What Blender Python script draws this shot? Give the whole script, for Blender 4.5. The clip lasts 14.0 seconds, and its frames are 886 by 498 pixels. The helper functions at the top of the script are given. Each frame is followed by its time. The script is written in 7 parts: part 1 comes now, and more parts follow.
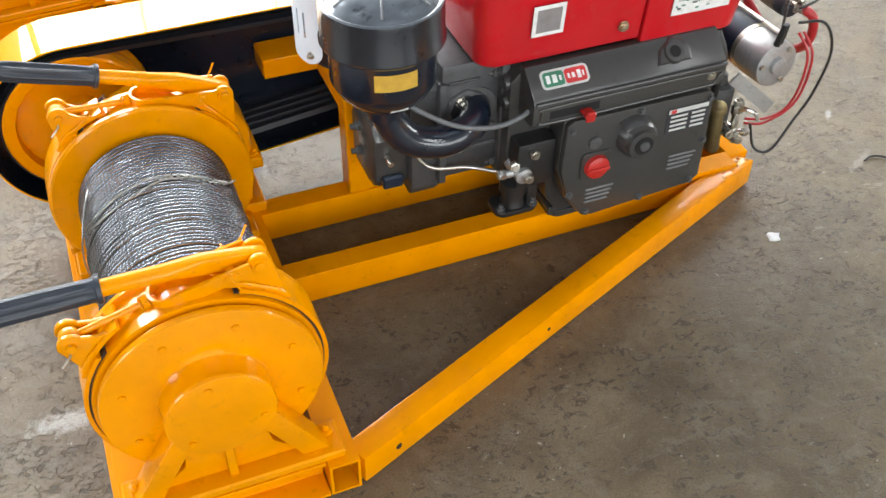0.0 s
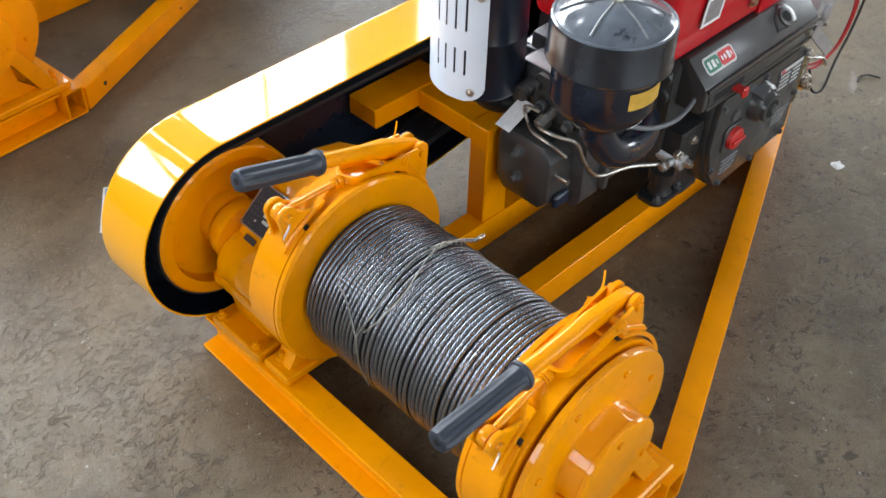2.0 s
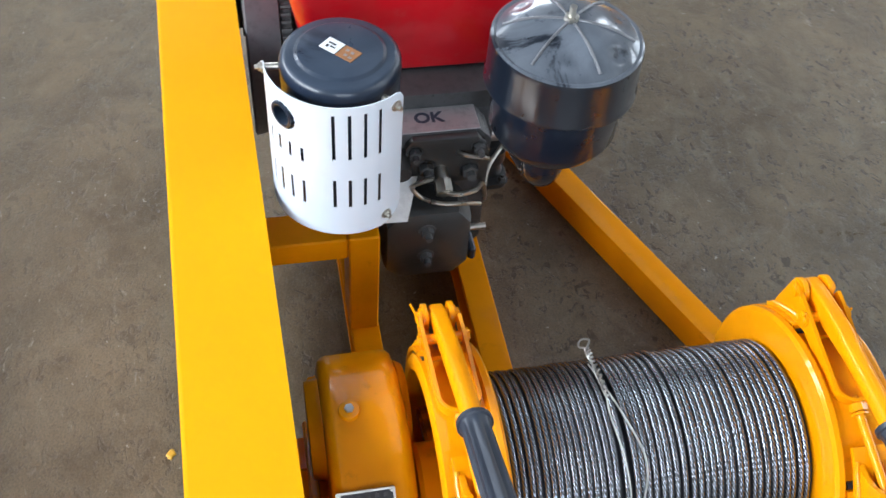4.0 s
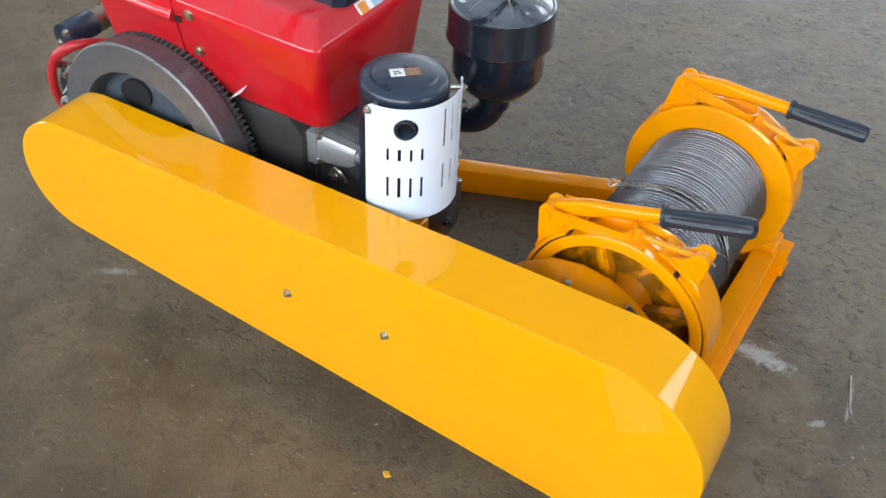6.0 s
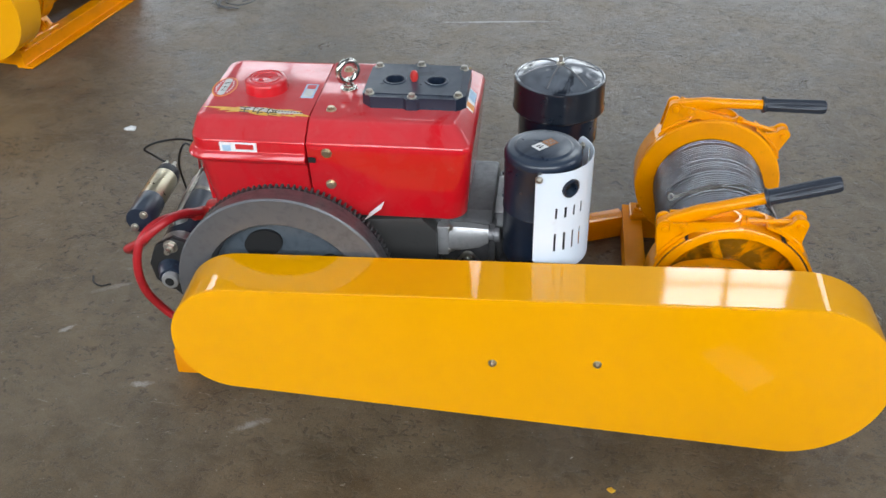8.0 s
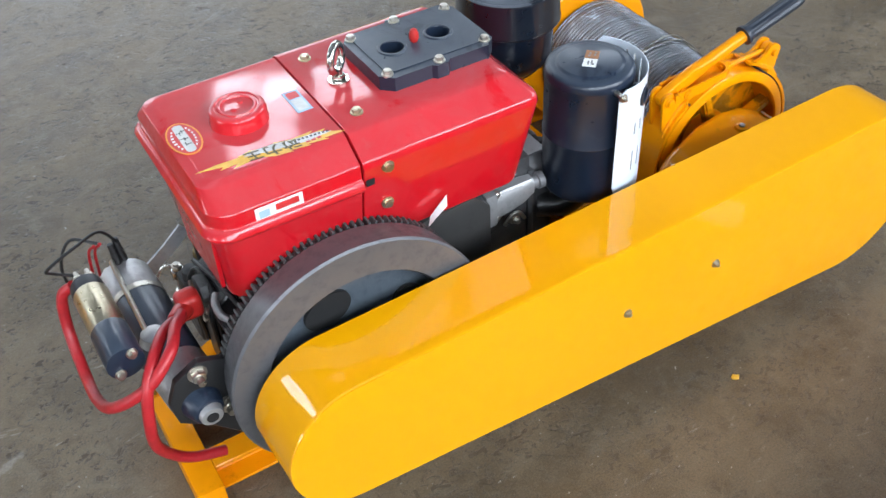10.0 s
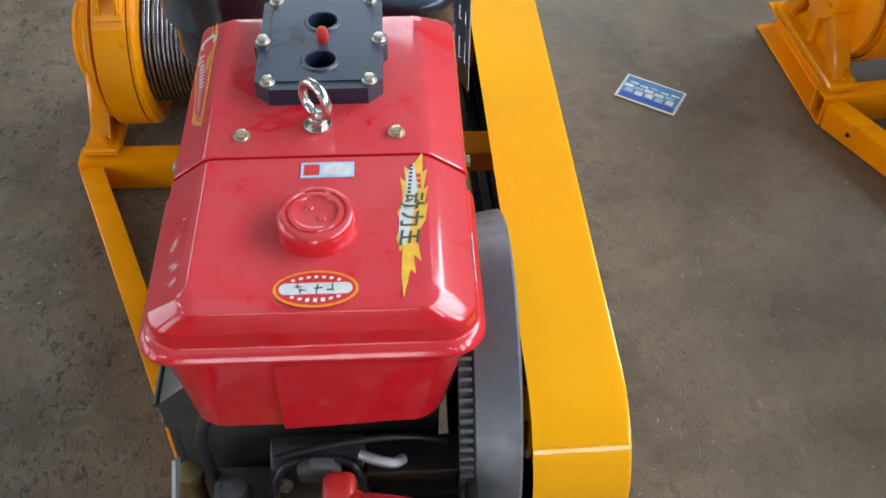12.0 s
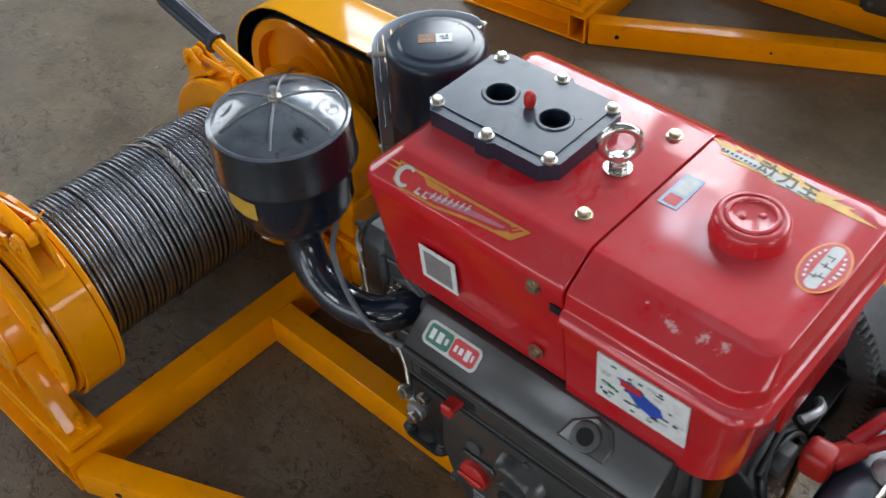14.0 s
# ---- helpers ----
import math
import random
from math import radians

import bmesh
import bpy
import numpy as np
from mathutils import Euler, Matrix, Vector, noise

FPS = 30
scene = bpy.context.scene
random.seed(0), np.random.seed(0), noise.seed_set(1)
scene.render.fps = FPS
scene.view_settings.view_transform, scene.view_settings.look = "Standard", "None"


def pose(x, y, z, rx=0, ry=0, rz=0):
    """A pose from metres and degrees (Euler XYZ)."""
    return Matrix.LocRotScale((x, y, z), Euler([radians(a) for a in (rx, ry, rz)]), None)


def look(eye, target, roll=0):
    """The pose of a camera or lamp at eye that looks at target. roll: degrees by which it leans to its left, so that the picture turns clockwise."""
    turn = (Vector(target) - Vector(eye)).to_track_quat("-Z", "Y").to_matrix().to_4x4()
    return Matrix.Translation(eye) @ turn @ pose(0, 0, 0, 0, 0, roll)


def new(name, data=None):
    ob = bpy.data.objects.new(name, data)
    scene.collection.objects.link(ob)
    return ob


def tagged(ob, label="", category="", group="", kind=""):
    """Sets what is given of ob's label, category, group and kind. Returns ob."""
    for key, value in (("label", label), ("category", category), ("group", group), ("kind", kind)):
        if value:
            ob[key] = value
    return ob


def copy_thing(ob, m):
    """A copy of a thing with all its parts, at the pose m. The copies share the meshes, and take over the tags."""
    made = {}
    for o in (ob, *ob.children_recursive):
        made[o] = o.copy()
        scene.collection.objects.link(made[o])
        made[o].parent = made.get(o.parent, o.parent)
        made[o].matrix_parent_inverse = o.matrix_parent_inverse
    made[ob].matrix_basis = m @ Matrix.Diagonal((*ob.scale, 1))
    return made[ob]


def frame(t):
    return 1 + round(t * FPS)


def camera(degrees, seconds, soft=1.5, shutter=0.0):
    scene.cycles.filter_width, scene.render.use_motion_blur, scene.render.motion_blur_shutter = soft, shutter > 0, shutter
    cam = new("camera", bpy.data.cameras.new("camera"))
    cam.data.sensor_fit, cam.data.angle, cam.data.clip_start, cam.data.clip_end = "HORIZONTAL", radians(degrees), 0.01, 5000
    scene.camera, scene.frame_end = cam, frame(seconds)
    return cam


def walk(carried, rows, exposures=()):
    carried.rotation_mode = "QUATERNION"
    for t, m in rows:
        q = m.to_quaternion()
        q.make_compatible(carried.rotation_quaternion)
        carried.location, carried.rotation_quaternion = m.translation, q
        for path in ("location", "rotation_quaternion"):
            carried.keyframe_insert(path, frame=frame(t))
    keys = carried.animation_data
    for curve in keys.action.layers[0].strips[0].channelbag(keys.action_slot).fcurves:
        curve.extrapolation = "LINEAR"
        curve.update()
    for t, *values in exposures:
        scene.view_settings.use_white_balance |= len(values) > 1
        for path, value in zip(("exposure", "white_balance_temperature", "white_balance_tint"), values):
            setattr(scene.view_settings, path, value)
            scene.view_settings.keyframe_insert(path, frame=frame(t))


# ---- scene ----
cam = camera(47.7, 14.0, shutter=0.15)
PATH = [
    (0, (0.573, 2.018, 1.553), (0.015, 0.667, 0.188), 0.9),
    (0.5, (0.663, 2.095, 1.591), (-0.037, 0.79, 0.247), 3.3),
    (1, (0.991, 2.078, 1.587), (0.085, 0.834, 0.31), 3.2),
    (1.5, (1.217, 1.821, 1.55), (0.268, 0.602, 0.28), 2.7),
    (2, (1.361, 1.413, 1.572), (0.315, 0.4, 0.201), 1.9),
    (2.5, (1.387, 0.945, 1.548), (0.145, 0.347, 0.099), 0.2),
    (3, (1.288, 0.636, 1.549), (0.021, 0.331, 0.031), -2.1),
    (3.2, (1.259, 0.515, 1.555), (-0.013, 0.305, 0.026), -0.7),
    (5.3, (1.029, -0.608, 1.628), (0.136, 0.484, 0.21), 4.2),
    (5.5, (1.018, -0.784, 1.645), (0.157, 0.356, 0.245), 2.8),
    (6, (0.931, -1.06, 1.668), (0.182, 0.235, 0.34), 3.2),
    (6.2, (0.899, -1.159, 1.693), (0.212, 0.221, 0.42), 1.9),
    (6.5, (0.827, -1.256, 1.744), (0.219, 0.223, 0.542), 0.6),
    (7, (0.62, -1.531, 1.741), (0.177, 0.048, 0.597), -0.5),
    (7.5, (0.419, -1.666, 1.768), (0.043, -0.058, 0.639), -0.2),
    (8, (0.087, -1.644, 1.744), (-0.12, -0.016, 0.601), -1.1),
    (8.2, (-0.039, -1.626, 1.757), (-0.189, 0.005, 0.608), -0.7),
    (10.3, (-1.047, -0.802, 1.681), (-0.184, 0.35, 0.292), -2.1),
    (10.5, (-1.092, -0.654, 1.675), (-0.138, 0.391, 0.262), -0.8),
    (11, (-1.128, -0.289, 1.616), (-0.001, 0.497, 0.162), 0.7),
    (11.5, (-1.172, 0.001, 1.601), (0.13, 0.384, 0.132), 1.0),
    (12, (-1.421, 0.275, 1.61), (-0.054, 0.201, 0.152), 0.6),
    (12.5, (-1.563, 0.493, 1.619), (-0.161, 0.234, 0.216), 0.1),
    (13, (-1.53, 0.814, 1.634), (-0.175, 0.257, 0.272), -1.1),
    (13.5, (-1.264, 1.09, 1.63), (-0.069, 0.245, 0.267), -3.2),
    (14, (-0.911, 1.262, 1.602), (0.087, 0.248, 0.196), -3.2),
]
# seconds, stops, kelvin, tint
EXPOSURES = [(0, 1.10, 7100, 10), (0.5, 1.11, 7200, 10), (1.5, 0.80, 6900, 10), (2.5, 0.77, 6400, 10), (3, 0.76, 6300, 10), (5.5, 0.50, 6400, 10), (7, 0.0, 6550, 10), (8, -0.04, 6600, 10),
             (10.5, 0.48, 6250, 10), (11.5, 0.47, 6250, 10), (12, 0.42, 6400, 10), (12.5, 0.14, 6800, 10), (13, -0.02, 6850, 10), (13.5, 0.02, 6800, 10), (14, 0.10, 6600, 10)]
walk(cam, [(t, look(e, a, r)) for t, e, a, r in PATH], EXPOSURES)

# ---------------- world, daylight through the hall's windows ----------------
world = bpy.data.worlds.new("hall_sky")
scene.world = world
world.use_nodes = True
_n, _l = world.node_tree.nodes, world.node_tree.links
_sky = _n.new("ShaderNodeTexSky")
_sky.sky_type = "NISHITA"
_sky.sun_disc = False
_sky.sun_elevation, _sky.sun_rotation = radians(38), radians(150)
_l.new(_sky.outputs[0], _n["Background"].inputs[0])
_n["Background"].inputs[1].default_value = 0.12

HALL_X, HALL_Y, HALL_Z = 12.0, 7.6, 9.6
DAYLIGHT = (0.85, 0.925, 1.0)
SKY_BLUE = (0.58, 0.79, 1.0)  # the high panes see open sky alone
# openings in each wall: along the wall from, to, sill, head, and the daylight's power in watts
# the low north openings are unseen, added to brighten the far floor
NORTH = [(-9.5, -7.85, 4.6, 7.4, 120), (-7.3, -5.85, 3.6, 4.9, 38), (-5.4, -2.75, 0.4, 2.8, 60), (-3.35, -1.7, 3.3, 4.26, 34), (-1.9, 3.6, 0.4, 3.0, 130), (-1.7, -1.2, 6.2, 7.0, 10), (1.3, 2.7, 4.7, 7.4, 115), (4.4, 5.0, 2.6, 5.6, 30), (6.2, 9.2, 4.4, 7.2, 110)]
SOUTH = [(-10.4, -7.4, 3.2, 7.4, 330), (-6.1, -3.4, 2.8, 7.2, 420), (-2.9, 2.7, 3.4, 7.0, 720), (1.05, 1.55, 7.3, 9.3, 25), (3.2, 7.7, 3.4, 7.5, 700), (3.2, 4.5, 7.6, 9.4, 75), (5.2, 9.6, 7.6, 8.7, 170)]
WEST = [(-6.0, -1.0, 4.8, 6.1, 120), (-0.4, 3.6, 0.4, 3.4, 250)]
EAST = [(-3.0, 3.0, 2.4, 7.4, 420)]


def window_lamp(centre, inward, width, height, power, colour=DAYLIGHT):
    """Daylight in a window's opening."""
    li = bpy.data.lights.new("window_daylight", "AREA")
    li.shape, li.size, li.size_y = "RECTANGLE", width, height
    li.energy, li.color = power, colour
    ob = new("window_daylight", li)
    ob.matrix_world = look(centre, Vector(centre) + Vector(inward))
    return ob


for x0, x1, z0, z1, watts in NORTH:
    window_lamp(((x0 + x1) / 2, HALL_Y + 0.05, (z0 + z1) / 2), (0, -1, 0), x1 - x0, z1 - z0, watts)
for x0, x1, z0, z1, watts in SOUTH:
    window_lamp(((x0 + x1) / 2, -HALL_Y - 0.05, (z0 + z1) / 2), (0, 1, 0), x1 - x0, z1 - z0, watts, SKY_BLUE if z0 > 7.2 else DAYLIGHT)
for y0, y1, z0, z1, watts in WEST:
    window_lamp((-HALL_X - 0.05, (y0 + y1) / 2, (z0 + z1) / 2), (1, 0, 0), y1 - y0, z1 - z0, watts)
for y0, y1, z0, z1, watts in EAST:
    window_lamp((HALL_X + 0.05, (y0 + y1) / 2, (z0 + z1) / 2), (-1, 0, 0), y1 - y0, z1 - z0, watts)
# unseen roof lights added for fill: from x, to x, from y, to y, and the daylight's power
ADDED_SKYLIGHTS = [(-10.0, 2.0, 1.6, 4.8, 60)]
for x0, x1, y0, y1, watts in ADDED_SKYLIGHTS:
    window_lamp(((x0 + x1) / 2, (y0 + y1) / 2, HALL_Z + 0.05), (0, 0.0001, -1), x1 - x0, y1 - y0, watts)


# ---------------- materials ----------------
def nodes_of(name):
    m = bpy.data.materials.new(name)
    m.use_nodes = True
    nt = m.node_tree
    return m, nt.nodes, nt.links, nt.nodes["Principled BSDF"]


def noise_tex(n, l, co, scale, detail=5.0, rough=0.6, distort=0.0):
    t = n.new("ShaderNodeTexNoise")
    t.inputs["Scale"].default_value = scale
    t.inputs["Detail"].default_value = detail
    t.inputs["Roughness"].default_value = rough
    t.inputs["Distortion"].default_value = distort
    l.new(co, t.inputs["Vector"])
    return t.outputs["Fac"]


def ramp(n, l, fac, *stops):
    r = n.new("ShaderNodeValToRGB")
    while len(r.color_ramp.elements) < len(stops):
        r.color_ramp.elements.new(0.5)
    for e, (p, c) in zip(r.color_ramp.elements, stops):
        e.position = p
        e.color = (*c, 1) if len(c) == 3 else c
    l.new(fac, r.inputs[0])
    return r.outputs[0]


def blend(n, l, fac, a, b):
    m = n.new("ShaderNodeMix")
    m.data_type = "RGBA"
    for sock, v in ((m.inputs[0], fac), (m.inputs[6], a), (m.inputs[7], b)):
        if isinstance(v, (int, float)):
            sock.default_value = v
        elif isinstance(v, tuple):
            sock.default_value = (*v, 1)
        else:
            l.new(v, sock)
    return m.outputs[2]


def bump(n, l, height, strength, dist):
    b = n.new("ShaderNodeBump")
    b.inputs["Strength"].default_value = strength
    b.inputs["Distance"].default_value = dist
    l.new(height, b.inputs["Height"])
    return b.outputs[0]


def grey(v):
    return (v, v, v)


def torn_patch(n, l, co, tear, x, y, a, b, turn):
    """How far one is from a stain with ragged edges: its middle, half length, half width and angle."""
    mp = n.new("ShaderNodeMapping")
    mp.vector_type = "TEXTURE"
    mp.inputs["Location"].default_value = (x, y, 0)
    mp.inputs["Rotation"].default_value = (0, 0, turn)
    mp.inputs["Scale"].default_value = (a, b, 1000)
    l.new(co, mp.inputs["Vector"])
    ln = n.new("ShaderNodeVectorMath")
    ln.operation = "LENGTH"
    l.new(mp.outputs[0], ln.inputs[0])
    rag = n.new("ShaderNodeMath")
    rag.operation = "MULTIPLY_ADD"
    l.new(tear, rag.inputs[0])
    rag.inputs[1].default_value, rag.inputs[2].default_value = 2.6, -1.3
    add = n.new("ShaderNodeMath")
    l.new(ln.outputs["Value"], add.inputs[0])
    l.new(rag.outputs[0], add.inputs[1])
    return add.outputs[0]


def paint(name, colour, rough=0.3, dirt=(0.12, 0.09, 0.06), dirty=0.35, coat=0.3, wave=0.25, metal=0.0, streak=0.12, gloss=0.10, spec=0.3, patchy=0.0, smear=0.0, dust_sheen=0.0, wiped=(), scuffs=(), dusty=(0.50, 0.40, 0.38)):
    """Brushed or sprayed enamel: slight colour drift, dust, painted sheen on top, runs and orange peel."""
    m, n, l, p = nodes_of(name)
    co = n.new("ShaderNodeTexCoord").outputs["Object"]
    big = noise_tex(n, l, co, 5.0, 4)
    mid = noise_tex(n, l, co, 32.0, 6, 0.65)
    fine = noise_tex(n, l, co, 240.0, 3)
    c0 = tuple(max(0, v * (1 - streak)) for v in colour)
    c1 = tuple(min(1, v * (1 + streak)) for v in colour)
    base = ramp(n, l, big, (0.3, c0), (0.7, c1))
    mask = ramp(n, l, mid, (0.60, grey(0.0)), (0.82, grey(dirty)))
    if smear:
        blotch = noise_tex(n, l, co, 14.0, 4, 0.6, 0.8)
        base = blend(n, l, ramp(n, l, blotch, (0.44, grey(0)), (0.54, grey(smear))), base, dirt)
    base = blend(n, l, mask, base, dirt)
    if dust_sheen:
        # pale tone on upward faces: settled dust, and on black parts painted sheen
        up = n.new("ShaderNodeSeparateXYZ")
        l.new(n.new("ShaderNodeNewGeometry").outputs["Normal"], up.inputs[0])
        lie = n.new("ShaderNodeMath")
        lie.operation = "MULTIPLY"
        l.new(ramp(n, l, up.outputs[2], (0.45, grey(0.0)), (0.95, grey(1))), lie.inputs[0])
        l.new(ramp(n, l, noise_tex(n, l, co, 9.0, 6, 0.62, 0.9), (0.37, grey(0.0)), (0.42, grey(dust_sheen * 0.65)), (0.66, grey(dust_sheen))), lie.inputs[1])
        base = blend(n, l, lie.outputs[0], base, dusty)
    for x, y, a, b, turn in scuffs:
        # the paint rubbed through to pale primer in short marks
        edge = torn_patch(n, l, co, noise_tex(n, l, co, 210.0, 6, 0.75, 0.8), x, y, a, b, turn)
        base = blend(n, l, ramp(n, l, edge, (0.12, grey(0.65)), (0.42, grey(0))), base, (0.72, 0.55, 0.52))
    l.new(base, p.inputs["Base Color"])
    l.new(ramp(n, l, mid, (0.3, grey(rough * 0.8)), (0.75, grey(min(1, rough * 1.5)))), p.inputs["Roughness"])
    p.inputs["Metallic"].default_value = metal
    p.inputs["Coat Weight"].default_value = coat
    if patchy:
        # dust that dulls the gloss in patches
        dull = noise_tex(n, l, co, 11.0, 7, 0.7, 0.6)
        l.new(ramp(n, l, dull, (0.42, grey(coat)), (0.56, grey(coat * (1 - patchy)))), p.inputs["Coat Weight"])
    if wiped:
        # the dust on top dulls the gloss, but for the places wiped clean
        up = n.new("ShaderNodeSeparateXYZ")
        l.new(n.new("ShaderNodeNewGeometry").outputs["Normal"], up.inputs[0])
        film = ramp(n, l, up.outputs[2], (0.80, grey(coat)), (0.97, grey(coat * 0.7)))
        tear = noise_tex(n, l, co, 26.0, 7, 0.68, 0.9)
        for x, y, a, b, turn in wiped:
            film = blend(n, l, ramp(n, l, torn_patch(n, l, co, tear, x, y, a, b, turn), (0.62, grey(1)), (0.84, grey(0))), film, grey(coat))
        l.new(film, p.inputs["Coat Weight"])
    p.inputs["Coat Roughness"].default_value = gloss
    p.inputs["Specular IOR Level"].default_value = spec
    h = n.new("ShaderNodeMath")
    h.operation = "MULTIPLY_ADD"
    l.new(fine, h.inputs[0])
    h.inputs[1].default_value = 0.25
    l.new(mid, h.inputs[2])
    l.new(bump(n, l, h.outputs[0], wave, 0.002), p.inputs["Normal"])
    return m


def metal(name, colour, rough=0.35, grime=0.4, metallic=1.0, cast=0.2):
    m, n, l, p = nodes_of(name)
    co = n.new("ShaderNodeTexCoord").outputs["Object"]
    mid = noise_tex(n, l, co, 45.0, 6, 0.7)
    fine = noise_tex(n, l, co, 420.0, 3)
    dark = tuple(v * 0.35 for v in colour)
    l.new(blend(n, l, ramp(n, l, mid, (0.5, grey(0)), (0.8, grey(grime))), colour, dark), p.inputs["Base Color"])
    p.inputs["Metallic"].default_value = metallic
    l.new(ramp(n, l, mid, (0.3, grey(rough * 0.75)), (0.75, grey(min(1, rough * 1.5)))), p.inputs["Roughness"])
    l.new(bump(n, l, fine, cast, 0.0012), p.inputs["Normal"])
    return m


def plain(name, colour, rough=0.5, metallic=0.0, spec=0.5):
    m, n, l, p = nodes_of(name)
    co = n.new("ShaderNodeTexCoord").outputs["Object"]
    t = noise_tex(n, l, co, 60.0, 5)
    l.new(ramp(n, l, t, (0.3, tuple(v * 0.82 for v in colour)), (0.75, tuple(min(1, v * 1.12) for v in colour))), p.inputs["Base Color"])
    p.inputs["Roughness"].default_value = rough
    p.inputs["Metallic"].default_value = metallic
    p.inputs["Specular IOR Level"].default_value = spec
    return m


GUARD_YELLOW = paint("guard_enamel", (0.82, 0.358, 0.0), 0.4, dirty=0.02, coat=1.0, wave=0.02, streak=0.02, gloss=0.05, spec=0.05)
FRAME_YELLOW = paint("machine_enamel", (0.80, 0.275, 0.0), 0.36, dirt=(0.16, 0.05, 0.006), dirty=0.45, coat=0.45, wave=0.15, spec=0.05, gloss=0.09, patchy=0.6)
CAST_YELLOW = paint("casting_enamel", (0.78, 0.275, 0.0), 0.34, dirt=(0.10, 0.04, 0.006), dirty=0.45, coat=0.7, wave=0.22, spec=0.05, gloss=0.07)
# dark smears stand for oil and for shade inside the brake rim
OILY_SHADED_YELLOW = paint("oily_shaded_enamel", (0.72, 0.262, 0.0), 0.25, dirt=(0.05, 0.042, 0.008), dirty=0.5, coat=0.5, wave=0.3, smear=0.7, spec=0.15)
HEAD_GREY = metal("cylinder_head_casting", (0.20, 0.20, 0.205), 0.45, 0.6, 0.45, 0.6)
# places on the hood, counted from the engine's middle
WIPED = [(-0.140, 0.088, 0.125, 0.030, 0.06), (0.020, 0.062, 0.030, 0.052, 0.1), (0.085, 0.060, 0.030, 0.040, 0.2), (-0.042, -0.076, 0.034, 0.018, 0.2), (0.098, -0.160, 0.045, 0.020, -0.2),
         (-0.050, 0.020, 0.048, 0.046, 0.4), (-0.265, 0.000, 0.016, 0.120, 0.0), (0.300, -0.050, 0.030, 0.100, 0.0), (-0.230, -0.010, 0.020, 0.050, 0.2)]
SCUFFS = [(-0.142, 0.145, 0.030, 0.010, -0.2), (-0.182, 0.141, 0.018, 0.012, 0.4), (-0.207, 0.138, 0.016, 0.014, 0.9), (-0.104, 0.137, 0.005, 0.004, 0.0),
          (-0.115, -0.150, 0.090, 0.008, 0.0)]
RED = paint("red_enamel", (0.52, 0.006, 0.013), 0.36, dirt=(0.42, 0.12, 0.10), dirty=0.30, coat=0.95, wave=0.03, streak=0.08, gloss=0.09, spec=0.10, patchy=0.35, smear=0.06, dust_sheen=0.14, dusty=(0.44, 0.33, 0.34), wiped=WIPED, scuffs=SCUFFS)
BLACK = paint("black_enamel", (0.006, 0.010, 0.019), 0.3, dirt=(0.05, 0.06, 0.07), dirty=0.25, coat=1.0, wave=0.06, gloss=0.10, spec=0.25)
# bluish tone on upward faces: dust, with the reflected sky painted in
MATT_BLACK = paint("matt_black_enamel", (0.010, 0.017, 0.032), 0.32, dirt=(0.05, 0.055, 0.06), dirty=0.4, coat=0.4, wave=0.12, gloss=0.24, spec=0.35, dust_sheen=0.22, dusty=(0.13, 0.17, 0.22))
SOOT_BLACK = paint("sooty_black_enamel", (0.013, 0.013, 0.0135), 0.42, dirt=(0.045, 0.040, 0.034), dirty=0.6, coat=0.45, wave=0.3, gloss=0.28, spec=0.3)
# grey on upward faces is dust plus the sky's sheen painted in
LID_BLACK = paint("pale_topped_black_enamel", (0.005, 0.008, 0.014), 0.3, dirt=(0.06, 0.065, 0.07), dirty=0.2, coat=1.0, wave=0.05, gloss=0.13, spec=0.3, dust_sheen=0.55, dusty=(0.22, 0.245, 0.28))
RUBBED_BLACK = metal("rubbed_black_enamel", (0.20, 0.20, 0.21), 0.4, 0.7, 0.6, 0.2)
BRIGHT = metal("bright_plated_steel", (0.62, 0.60, 0.55), 0.18, 0.5)
BRASS = metal("dull_brass", (0.26, 0.20, 0.10), 0.45, 0.6)
CAST_BLUE = metal("blue_grey_casting", (0.085, 0.105, 0.125), 0.5, 0.7, 0.3, 0.8)
HEAD_DARK = metal("oily_cylinder_casting", (0.085, 0.085, 0.088), 0.36, 0.6, 0.5, 0.6)
ENGINE_GREY = paint("engine_grey_enamel", (0.038, 0.037, 0.0355), 0.36, dirt=(0.016, 0.015, 0.014), dirty=0.6, coat=0.55, wave=0.35, gloss=0.2)
WHITE = paint("white_enamel", (0.66, 0.725, 0.80), 0.35, dirt=(0.45, 0.42, 0.38), dirty=0.2, coat=0.3, wave=0.05, streak=0.04)
STEEL = metal("galvanised_steel", (0.55, 0.52, 0.46), 0.32)
TIE_WIRE = metal("soft_binding_wire", (0.36, 0.35, 0.32), 0.35)
HOSE_GREY = plain("grey_rubber", (0.13, 0.135, 0.14), 0.5)
ZINC_GOLD = metal("yellow_zinc_steel", (0.56, 0.50, 0.36), 0.3)
DARK_STEEL = metal("machined_flywheel_steel", (0.135, 0.136, 0.143), 0.42, 0.45, 0.5, 0.25)
CAST_IRON = metal("cast_iron", (0.09, 0.09, 0.09), 0.6, 0.7, 0.4, 0.6)
ALU = metal("aluminium_casting", (0.46, 0.46, 0.46), 0.42, 0.5, 0.75, 0.4)
RUBBER = plain("black_rubber", (0.014, 0.016, 0.022), 0.5)
GRIP = plain("grip_rubber", (0.022, 0.028, 0.040), 0.45)
# painted black, put in place of the shade inside holes
HOLE_DARK = plain("painted_hole_dark", (0.006, 0.006, 0.006), 0.9)
RED_PLASTIC = plain("red_plastic", (0.46, 0.020, 0.016), 0.4)
RED_CABLE = plain("red_cable_sheath", (0.42, 0.015, 0.02), 0.4)
BLACK_WIRE = plain("black_wire_sheath", (0.012, 0.012, 0.012), 0.45)
